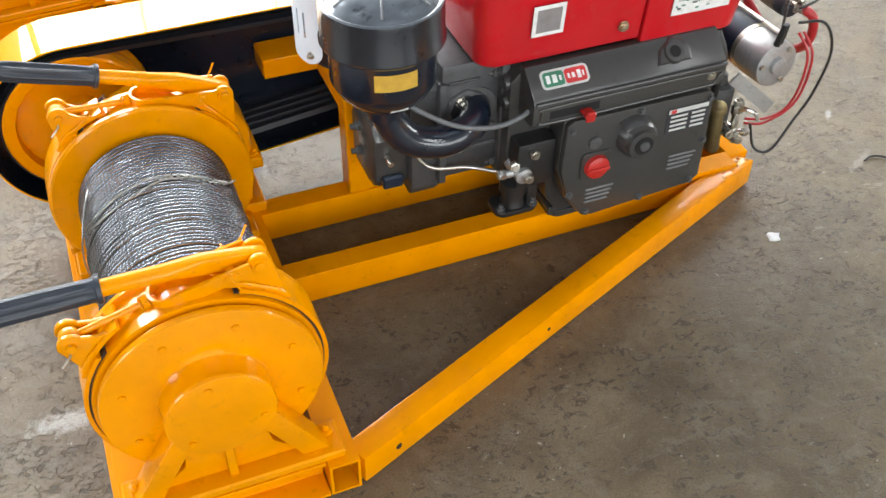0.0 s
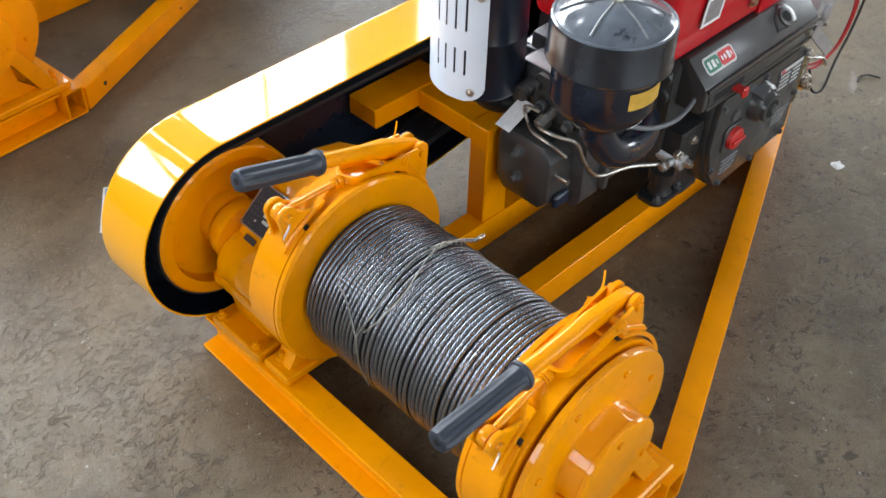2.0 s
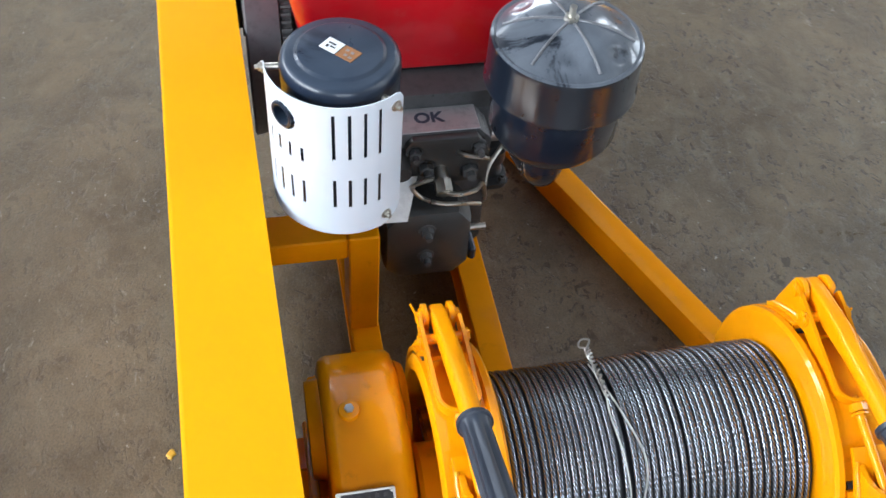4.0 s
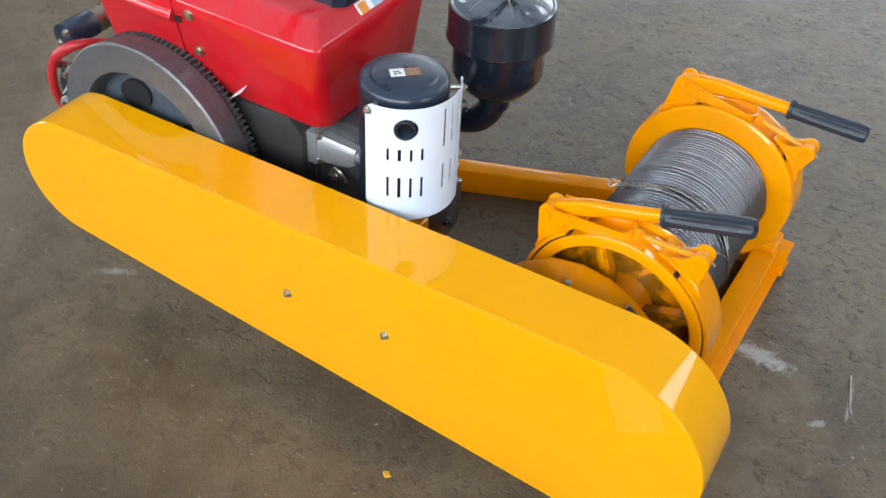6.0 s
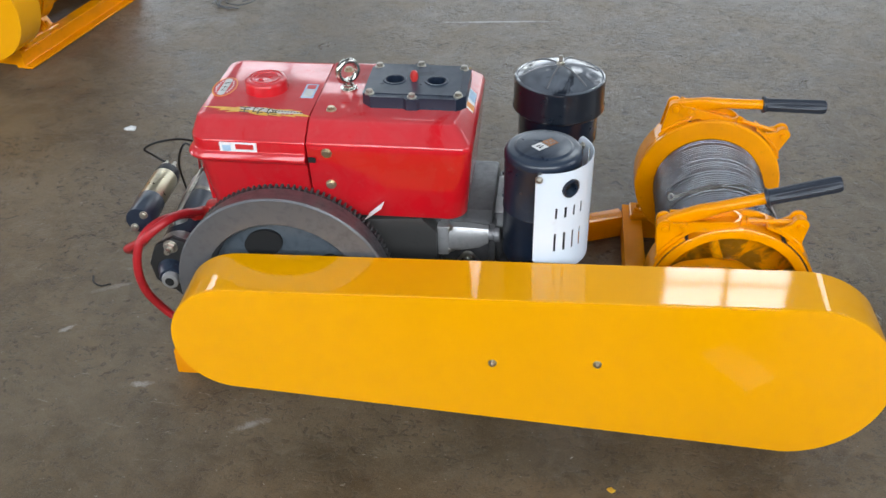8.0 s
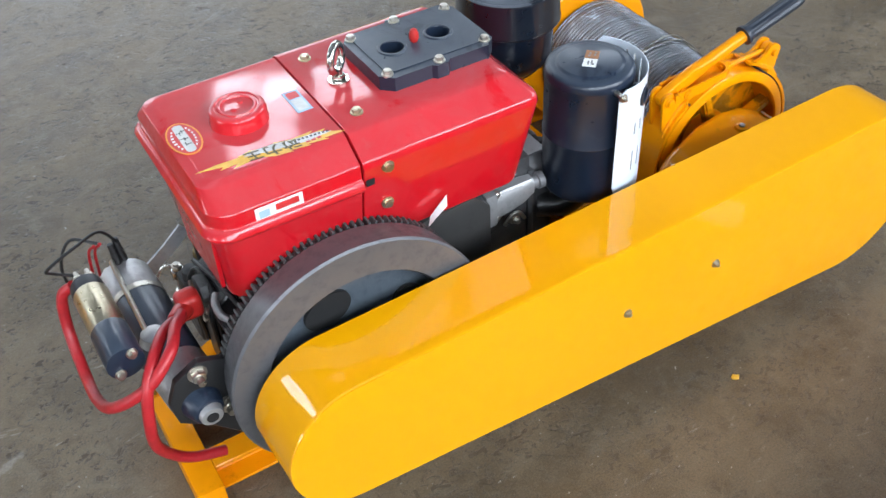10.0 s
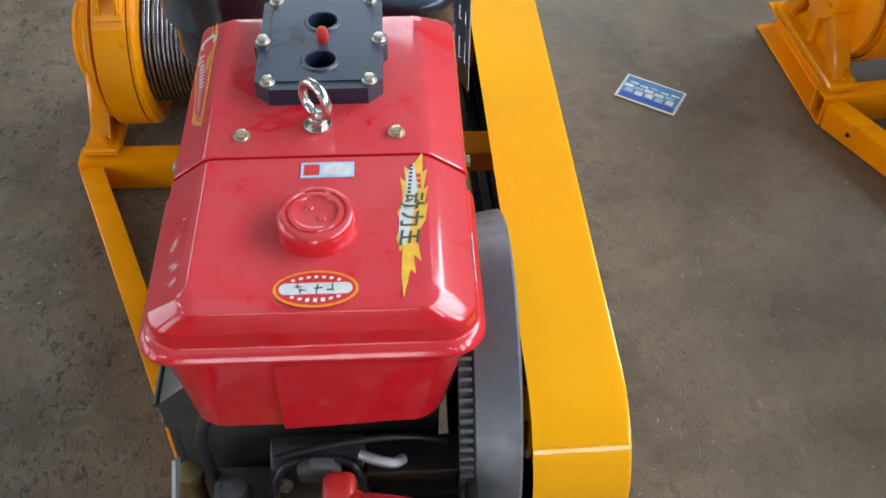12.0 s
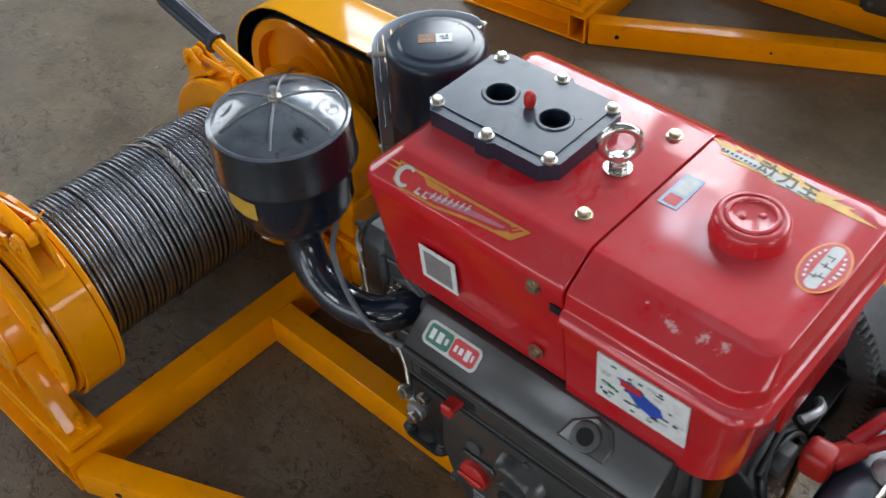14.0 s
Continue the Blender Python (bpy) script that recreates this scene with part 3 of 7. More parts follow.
def build_frame():
    f = thing("winch_frame", (0.31, 0.55, 0), "orange-yellow welded steel winch frame standing on concrete", "machine frame")
    part("cross_beam", square_tube(B(), 0.308, 0.364, 0.14, 1.012, 0.003, 0.083, "y"), FRAME_YELLOW, f, "open-ended square steel tube")
    # channel under the drum's free end, open outwards
    zc = [(0.953, 0.003), (1.014, 0.003), (1.014, 0.011), (0.965, 0.013), (0.965, 0.073), (1.000, 0.075), (1.000, 0.083), (0.953, 0.083)]
    part("end_channel", channel(B(), zc, 0.366, 0.735, "yz"), FRAME_YELLOW, f)
    xc = [(0.655, 0.003), (0.728, 0.003), (0.728, 0.012), (0.692, 0.014), (0.692, 0.073), (0.712, 0.075), (0.712, 0.083), (0.655, 0.083)]
    part("front_channel", channel(B(), xc, 0.125, 0.951, "xz"), FRAME_YELLOW, f)
    for y1 in (0.536, 0.314):
        sec = [(y1 - 0.052, 0.003), (y1, 0.003), (y1, 0.080), (y1 - 0.052, 0.080), (y1 - 0.052, 0.073), (y1 - 0.010, 0.070), (y1 - 0.008, 0.066), (y1 - 0.008, 0.016), (y1 - 0.010, 0.012), (y1 - 0.052, 0.010)]
        part("side_rail", channel(B(), sec, -0.795, 0.307, "yz"), FRAME_YELLOW, f, "channel rail, open towards the guard")
    part("side_rail", box(B(), 0.366, 0.654, 0.145, 0.200, 0.003, 0.080, 0.004, 2), FRAME_YELLOW, f)
    part("rear_beam", box(B(), -0.850, -0.796, 0.215, 0.500, 0.003, 0.078, 0.004, 2), FRAME_YELLOW, f)
    # slanting brace
    a, b = Vector((0.309, 0.985)), Vector((-0.838, 0.506))
    d = (b - a).normalized()
    n = Vector((-d.y, d.x)) * (1 if d.x < 0 else -1)
    n = -n if n.y < 0 else n
    q = [a + n * 0.026, b + n * 0.026, b - n * 0.026 - d * 0.02, a - n * 0.026 + d * 0.0]
    part("diagonal_brace", prism(B(), [(p.x, p.y) for p in q], 0.003, 0.072, "xy", 0.004), FRAME_YELLOW, f, "slanting brace, paint burnt off at the welded end")
    bm = B()
    for k in range(9):
        c = b - d * (0.012 + 0.012 * k) + n * (-0.018 + 0.036 * random.random())
        rod(bm, (c.x, c.y, 0.070), (c.x, c.y, 0.0732), 0.007 + 0.005 * random.random(), 0.004, 8)
    part("weld_bead", bm, OILY_SHADED_YELLOW, f, "scorched lumps of weld")
    for s in (0.065, 0.40):
        c = a.lerp(b, s) + n * 0.0255
        bm = rod(B(), (c.x, c.y, 0.036), (c.x + n.x * 0.002, c.y + n.y * 0.002, 0.036), 0.0065 if s < 0.1 else 0.004, seg=12)
        part("drain_hole", bm, HOLE_DARK, f)
    # bracket that carries the guard
    part("guard_post", box(B(), 0.027, 0.100, 0.260, 0.312, 0.080, 0.332, 0.003), FRAME_YELLOW, f)
    part("guard_arm", box(B(), 0.029, 0.098, 0.100, 0.259, 0.282, 0.330, 0.003), FRAME_YELLOW, f)
    part("guard_bar", box(B(), 0.010, 0.222, 0.012, 0.099, 0.284, 0.332, 0.003), FRAME_YELLOW, f)
    return f


WINCH.append(build_frame())

AX, AZ = 0.520, 0.277  # the drum's shaft


def around(r, ang, y):
    return Vector((AX + r * math.cos(radians(ang)), y, AZ + r * math.sin(radians(ang))))


def arc_strip(bm, r0, r1, y0, y1, a0, a1, steps=48):
    secs = []
    for i in range(steps + 1):
        a = a0 + (a1 - a0) * i / steps
        secs.append([around(r0, a, y0), around(r0, a, y1), around(r1, a, y1), around(r1, a, y0)])
    return loft(bm, secs)


def wire_rope(bm):
    """One rope wound on the drum, its six strands laid round one another."""
    wraps, per, around_n = 42, 240, 11
    y0, y1, rr = 0.404, 0.825, 0.0042
    pitch = (y1 - y0) / wraps
    total = wraps * per
    i = np.arange(total + 1)
    th = i / per * 2 * np.pi
    rng = np.random.default_rng(3)
    # uneven laying: two gaps, one turn that rides up over its neighbour, and a slow wander round each turn
    turn = i / per
    loose = np.zeros(wraps + 2)
    loose[[2, 15, 16, 24, 25, 33]] = (0.0016, 0.0045, 0.0030, 0.0036, 0.0014, 0.0012)
    at_wrap = np.cumsum(pitch * 0.962 + loose)
    at_wrap *= (y1 - y0) / at_wrap[wraps]
    yc = y0 + np.interp(turn, np.arange(wraps + 2), at_wrap) + np.interp(turn, np.arange(2 * wraps + 2) / 2, rng.normal(0, 0.0007, 2 * wraps + 2))
    rc = 0.1435 + np.interp(turn, np.arange(wraps + 1), rng.normal(0, 0.0007, wraps + 1)) + 0.004 * np.exp(-((turn - 16.1) / 0.35) ** 2) + 0.003 * np.exp(-((turn - 24.6) / 0.3) ** 2)
    u = np.linspace(-0.66, 0.66, around_n) * np.pi
    ring = rr * np.ones((total + 1, around_n))
    out = rc[:, None] + ring * np.cos(u)[None, :]
    yy = yc[:, None] + ring * np.sin(u)[None, :]
    x = AX + out * np.cos(th)[:, None]
    z = AZ + out * np.sin(th)[:, None]
    co = np.stack([x, yy, z], -1).reshape(-1, 3)
    a = (np.arange(total)[:, None] * around_n + np.arange(around_n - 1)[None, :]).reshape(-1)
    faces = np.stack([a, a + 1, a + 1 + around_n, a + around_n], 1)
    me = bpy.data.meshes.new("tmp")
    me.from_pydata(co.tolist(), [], faces.tolist())
    # the lay of the strands, counted along the rope
    lay = (6 * u[None, :] + 112 * th[:, None]) / (2 * np.pi)
    uv = me.uv_layers.new(name="lay")
    idx = np.empty(len(me.loops), dtype=np.int32)
    me.loops.foreach_get("vertex_index", idx)
    flat = np.zeros((len(idx), 2), dtype=np.float32)
    flat[:, 0] = lay.reshape(-1)[idx]
    uv.data.foreach_set("uv", flat.reshape(-1))
    bm.from_mesh(me)
    bpy.data.meshes.remove(me)
    return bm


def build_drum():
    d = thing("cable_drum", (AX, 0.61, 0.084), "winch drum wound full of grey steel wire rope", "cable drum")
    ay = (0, -1, 0)
    base = (AX, 0, AZ)
    # along the shaft heights run towards -y
    # black colour deepens the shade seen between the rope's turns
    part("barrel", lathe(B(), [(0.1365, -0.83), (0.1365, -0.39)], base, ay, 64), RUBBER, d, "barrel painted black for the shade between rope turns")
    part("flange", lathe(B(), [(0.05, -0.400), (0.192, -0.400), (0.197, -0.396), (0.197, -0.388), (0.185, -0.383), (0.05, -0.383)], base, ay, 72), CAST_YELLOW, d)
    part("drum_web", lathe(B(), [(0.05, -0.3825), (0.161, -0.3825), (0.161, -0.3795), (0.05, -0.3795)], base, ay, 56, True), OILY_SHADED_YELLOW, d, "yellow drum web, dark with oil and painted shade")
    part("flange", lathe(B(), [(0.05, -0.845), (0.185, -0.845), (0.197, -0.841), (0.197, -0.833), (0.192, -0.829), (0.05, -0.829)], base, ay, 72), CAST_YELLOW, d)
    part("brake_rim", lathe(B(), [(0.187, -0.384), (0.187, -0.318), (0.181, -0.314), (0.165, -0.314), (0.162, -0.318), (0.162, -0.384)], base, ay, 72), CAST_YELLOW, d)
    part("brake_rim", lathe(B(), [(0.162, -0.844), (0.187, -0.844), (0.187, -0.918), (0.162, -0.918)], base, ay, 72), CAST_YELLOW, d)
    for k in range(4):
        a = radians(20 + 90 * k)
        bm = B()
        t = bmesh.new()
        bmesh.ops.create_cube(t, size=1)
        bmesh.ops.scale(t, vec=(0.135, 0.03, 0.022), verts=t.verts)
        bmesh.ops.bevel(t, geom=list(t.edges), offset=0.004, segments=2, affect="EDGES")
        merge(bm, t, Matrix.Translation((AX + 0.1 * math.cos(a), 0.345, AZ + 0.1 * math.sin(a))) @ Matrix.Rotation(-a, 4, "Y"))
        part("spoke", bm, OILY_SHADED_YELLOW, d)
    part("hub", lathe(B(), [(0.0, -0.300), (0.055, -0.300), (0.062, -0.306), (0.062, -0.383)], base, ay, 40), CAST_YELLOW, d)
    # closing disc and bearing cap at the free end
    part("end_disc", lathe(B(), [(0.0, -0.940), (0.176, -0.940), (0.1795, -0.9385), (0.181, -0.935), (0.181, -0.926), (0.165, -0.922), (0.0, -0.922)], base, ay, 72), CAST_YELLOW, d)
    part("bearing_cap", lathe(B(), [(0.0, -0.990), (0.084, -0.990), (0.0885, -0.9885), (0.090, -0.985), (0.090, -0.979), (0.0885, -0.978), (0.0885, -0.945), (0.091, -0.940)], base, ay, 56), CAST_YELLOW, d)
    bolt = None
    for k in range(8):
        q = around(0.147, 20 + 45 * k, 0.940)
        if bolt is None:
            q0, bolt = q, part("disc_bolt", hexbolt(B(), q, (0, 1, 0), 0.007, 0.004, False), CAST_YELLOW, d)
        else:
            again(bolt, q - q0)
    for k in range(3):
        q = around(0.070, 80 + 120 * k, 0.990)
        again(bolt, q - q0)
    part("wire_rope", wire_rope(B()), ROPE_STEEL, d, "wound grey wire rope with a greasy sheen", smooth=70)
    # binding wire over the last turns: a twisted end, then single strands
    spine = curve_points([around(0.166, 136, 0.566), around(0.158, 127, 0.564), around(0.1555, 112, 0.560), around(0.1555, 96, 0.558)], 14)
    for phase in (0.0, math.pi):
        pts = []
        for i, q in enumerate(spine):
            d0 = (spine[min(i + 1, len(spine) - 1)] - spine[max(i - 1, 0)]).normalized()
            n0 = Vector((0, 1, 0))
            b0 = d0.cross(n0)
            a = phase + i * 0.75
            pts.append(q + (n0 * math.cos(a) + b0 * math.sin(a)) * (0.0022 + 0.0016 * math.sin(i * 0.9) ** 2))
        part("tie_wire", hose(B(), pts, 0.0016, 7, 2), TIE_WIRE, d, "twisted grey binding wire")
    end = around(0.166, 136, 0.566)
    part("tie_wire", hose(B(), [end, end + Vector((-0.010, 0.006, 0.006)), end + Vector((-0.016, -0.004, 0.000)), end + Vector((-0.008, -0.008, -0.006)), end + Vector((0.002, 0.002, 0.004))], 0.0016, 7, 6), TIE_WIRE, d)
    for pts in ([around(0.1555, 98, 0.558), around(0.1548, 84, 0.554), around(0.1548, 63, 0.560), around(0.1552, 41, 0.562), around(0.1560, 22, 0.550), around(0.1560, 8, 0.553)],
                [around(0.1545, 40, 0.474), around(0.1575, 37, 0.498), around(0.1580, 30, 0.523), around(0.1560, 18, 0.549), around(0.1550, 2, 0.562), around(0.1550, -16, 0.579)],
                [around(0.1555, 122, 0.555), around(0.1550, 92, 0.566), around(0.1548, 62, 0.588), around(0.1550, 40, 0.578), around(0.1555, 26, 0.560)]):
        part("tie_wire", hose(B(), pts, 0.0013, 7, 8), TIE_WIRE, d, "dull grey binding wire")
    return d


WINCH.append(build_drum())


def build_pedestal(y0, y1, label):
    """Gusseted bearing stand bolted to the frame."""
    p = thing("bearing_pedestal", (AX, (y0 + y1) / 2, 0.084), label, "bearing stand", "bearing stands")
    part("foot_plate", box(B(), 0.328, 0.705, y0, y1, 0.084, 0.103, 0.004), CAST_YELLOW, p)
    ym = (y0 + y1) / 2
    for s in (-1, 1):
        web = [(AX + s * 0.168, 0.103), (AX + s * 0.120, 0.103), (AX + s * 0.050, 0.225), (AX + s * 0.084, 0.240)]
        part("web", prism(B(), web if s > 0 else web[::-1], ym - 0.022, ym + 0.022, "xz", 0.004), CAST_YELLOW, p)
    part("rib", box(B(), AX - 0.008, AX + 0.008, ym - 0.02, ym + 0.02, 0.103, 0.225, 0.002), CAST_YELLOW, p)
    part("saddle", prism(B(), [(AX - 0.12, 0.103), (AX + 0.12, 0.103), (AX + 0.075, 0.145), (AX + 0.06, 0.24), (AX - 0.06, 0.24), (AX - 0.075, 0.145)], ym - 0.012, ym + 0.004, "xz", 0.003), CAST_YELLOW, p)
    first = None
    for x in (0.350, 0.385, 0.645, 0.680):
        q = Vector((x, ym + (0.012 if x in (0.385, 0.645) else -0.01), 0.103))
        if first is None:
            q0, first = q, part("foot_bolt", hexbolt(B(), q, (0, 0, 1), 0.011, 0.010, True, 0.012), CAST_YELLOW, p)
        else:
            again(first, q - q0)
    return p


WINCH.append(build_pedestal(0.922, 0.998, "orange-yellow cast bearing stand bolted under the drum's free end"))
WINCH.append(build_pedestal(0.310, 0.385, "orange-yellow cast bearing stand between gearbox and drum"))


def build_brake(y, turn, label):
    """Band brake with a hand lever; turn: degrees by which it is set round the shaft."""
    k = thing("band_brake", (AX, y, 0.084), label, "band brake", "band brakes")
    w = 0.034
    at = lambda r, a, dy=0.0: around(r, a + turn, y + dy)
    part("band", arc_strip(B(), 0.191, 0.198, y - w, y + w, 128 + turn, 420 + turn - 5), CAST_YELLOW, k, "orange-yellow steel brake band")
    part("lining", arc_strip(B(), 0.187, 0.1909, y - w + 0.004, y + w - 0.004, 126 + turn, 418 + turn), RUBBER, k, "dark friction lining")

    def local(u, v, dy=0.0):
        """u along the lever from its pivot, v above it."""
        p0, d = at(0.241, 133.5), Vector((math.cos(radians(17.5 + turn)), 0, math.sin(radians(17.5 + turn))))
        n = Vector((-d.z, 0, d.x))
        return p0 + d * u + n * v + Vector((0, dy, 0))

    def plate(points, dy, t, bevel=0.0012):
        """A flat plate across the shaft, from points in the plane of the wheel."""
        q = [(p.x, p.z) for p in points]
        return prism(B(), q, y + dy - t / 2, y + dy + t / 2, "xz", bevel, 2)

    def ear(c, r, a0, a1, feet):
        """The outline of a lug: round about c, running down to its feet on the band."""
        o = [c + Vector((r * math.cos(radians(a)), 0, r * math.sin(radians(a)))) for a in np.linspace(a0, a1, 11)]
        return o + feet

    # lugs on the band that hold the lever's end
    piv = local(0, 0)
    for dy in (-0.0185, 0.0185):
        part("lug", plate(ear(piv, 0.0185, -20 + turn, 190 + turn, [at(0.215, 147), at(0.199, 152), at(0.1985, 120), at(0.205, 124)]), dy, 0.008), CAST_YELLOW, k)
    part("lug_base", arc_strip(B(), 0.197, 0.203, y - 0.027, y + 0.027, 118 + turn, 154 + turn, 12), CAST_YELLOW, k)
    bm = rod(B(), local(0, 0, -0.031), local(0, 0, 0.031), 0.0085, seg=18, bevel=0.0015)
    rod(bm, local(0, 0, 0.0225), local(0, 0, 0.0255), 0.0125, seg=20)
    rod(bm, local(0, 0, -0.0255), local(0, 0, -0.0225), 0.0125, seg=20)
    part("pivot_pin", bm, CAST_YELLOW, k)
    # lever: forged flat at the pivot, round towards the grip
    rings = []
    for u, v, h, w in ((-0.016, -0.001, 0.007, 0.0085), (-0.010, 0.0, 0.0125, 0.0105), (0.010, 0.002, 0.0150, 0.0112), (0.055, 0.006, 0.0165, 0.0112), (0.085, 0.009, 0.0165, 0.0118), (0.105, 0.0100, 0.0150, 0.0135), (0.130, 0.0105, 0.0140, 0.0140), (0.244, 0.0100, 0.0132, 0.0132)):
        flat = min(1.0, max(0.0, (0.115 - u) / 0.04))
        ring = []
        for i in range(28):
            a = 2 * math.pi * i / 28
            c, s = math.cos(a), math.sin(a)
            p = 2.0 / (2.0 + 3.5 * flat)
            ring.append(local(u, v + h * math.copysign(abs(s) ** p, s), w * math.copysign(abs(c) ** p, c)))
        rings.append(ring)
    lever = part("lever", loft(B(), rings), FRAME_YELLOW, k, "orange-yellow lever arm, chipped at the end", smooth=50)
    # fluted grip with a collar
    rings = []
    for u, r, flute in ((0.230, 0.0195, 0), (0.2305, 0.0225, 0), (0.237, 0.0228, 0), (0.2385, 0.0200, 0), (0.246, 0.0180, 0.0006), (0.253, 0.0172, 0.0016), (0.300, 0.0174, 0.0018), (0.376, 0.0180, 0.0018), (0.390, 0.0180, 0.0012), (0.3945, 0.0168, 0.0004), (0.3965, 0.0140, 0)):
        ring = []
        for i in range(48):
            a = 2 * math.pi * i / 48
            q = r + flute * math.cos(8 * a)
            ring.append(local(u, 0.010 - 0.002 * (u - 0.224) / 0.17 + q * math.sin(a), q * math.cos(a)))
        rings.append(ring)
    part("grip", loft(B(), rings), GRIP, lever, "ribbed blue-black rubber hand grip")
    part("grip_hole", rod(B(), local(0.3955, 0.008), local(0.3972, 0.008), 0.0055, seg=16), HOLE_DARK, lever)
    # strap bent round the lever, with a tightening rod at its closed end
    pin, nose = local(0.044, -0.006), local(0.166, -0.036)
    run = (nose - pin).normalized()
    side = Vector((-run.z, 0, run.x))
    half = 0.0275
    line = [(pin - run * 0.034, -half), (pin + run * 0.004, -half), (pin + run * 0.095, -half + 0.001)]
    line += [(pin + run * (0.100 + 0.026 * math.sin(a)), -half * math.cos(a)) for a in np.linspace(0.25, math.pi - 0.25, 11)]
    line += [(pin + run * 0.095, half - 0.001), (pin + run * 0.004, half), (pin - run * 0.030, half)]
    secs = []
    for i, (c, dy) in enumerate(line):
        c0, c1 = line[max(0, i - 1)], line[min(len(line) - 1, i + 1)]
        flow = Vector((c1[0] - c0[0]).to_tuple()) + Vector((0, c1[1] - c0[1], 0))
        out = flow.cross(side).normalized() * 0.0026
        high = 0.0125 if 0 < i < len(line) - 1 else 0.0115
        base = c + Vector((0, dy, 0))
        secs.append([base + out + side * high, base - out + side * high, base - out - side * high, base + out - side * high])
    part("strap", loft(B(), secs), CAST_YELLOW, k, "flat steel strap bent to a loop", smooth=40)
    bm = rod(B(), pin + Vector((0, -0.036, 0)), pin + Vector((0, 0.036, 0)), 0.0075, seg=18, bevel=0.0015)
    for s in (-1, 1):
        rod(bm, pin + Vector((0, s * 0.0302, 0)), pin + Vector((0, s * 0.0335, 0)), 0.0115, seg=18)
    part("pivot_pin", bm, CAST_YELLOW, k)
    eye = at(0.237, 55)
    tip = pin + run * 0.118
    bm = rod(B(), tip, eye, 0.0060, seg=14)
    part("adjusting_rod", bm, CAST_YELLOW, k, "threaded rod thick with paint")
    way = (eye - tip).normalized()
    for a, b, r in ((0.010, 0.021, 0.0125), (0.0225, 0.026, 0.0115)):
        part("rod_nut", rod(B(), tip + way * a, tip + way * b, r, seg=6, bevel=0.001), CAST_YELLOW, k)
    part("rod_eye", lathe(B(), [(0.0075, -0.008), (0.0155, -0.008), (0.0165, -0.006), (0.0165, 0.006), (0.0155, 0.008), (0.0075, 0.008)], eye, (0, 1, 0), 24, True), CAST_YELLOW, k)
    for dy in (-0.0165, 0.0165):
        part("lug", plate(ear(eye, 0.0200, 10 + turn, 165 + turn, [at(0.214, 62), at(0.199, 68), at(0.1985, 42), at(0.212, 46)]), dy, 0.0085), CAST_YELLOW, k)
    part("lug_base", arc_strip(B(), 0.197, 0.2035, y - 0.026, y + 0.026, 40 + turn, 72 + turn, 12), CAST_YELLOW, k)
    part("pivot_pin", rod(B(), eye + Vector((0, -0.029, 0)), eye + Vector((0, 0.029, 0)), 0.0080, seg=18, bevel=0.0015), CAST_YELLOW, k)
    part("split_pin", hose(B(), [eye + Vector((0, 0.025, 0.008)), eye + Vector((0.004, 0.027, -0.012)), eye + Vector((0.020, 0.030, -0.030))], 0.0018, 6, 4), STEEL, k)
    for dy in (-0.0345, 0.0345):
        q = pin + Vector((0, dy, 0))
        part("split_pin", hose(B(), [q + Vector((0.002, 0, 0.014)), q + Vector((0, 0.001, -0.004)), q + Vector((-0.008, dy * 0.15, -0.020))], 0.0017, 6, 4), CAST_YELLOW, k)
    q = pin - run * 0.026
    part("split_pin", hose(B(), [q + Vector((0.006, -0.030, 0.004)), q + Vector((-0.004, -0.032, 0.014)), q + Vector((-0.016, -0.040, 0.030))], 0.0017, 6, 4), FRAME_YELLOW, k)
    # runs of paint along the welds
    for a0, a1, dy in ((121, 150, -0.0245), (121, 150, 0.0245), (43, 67, -0.0225), (43, 67, 0.0225)):
        bead = [at(0.2025 + 0.0012 * math.sin(7 * i), a0 + (a1 - a0) * i / 9, dy + 0.0008 * math.cos(5 * i)) for i in range(10)]
        part("weld_bead", hose(B(), bead, 0.0038, 8, 3), CAST_YELLOW, k)
    return k


WINCH.append(build_brake(0.352, 0, "orange-yellow band brake beside the gearbox, black-gripped lever up"))
WINCH.append(build_brake(0.878, -17, "orange-yellow band brake at the drum's free end, black-gripped lever lowered"))


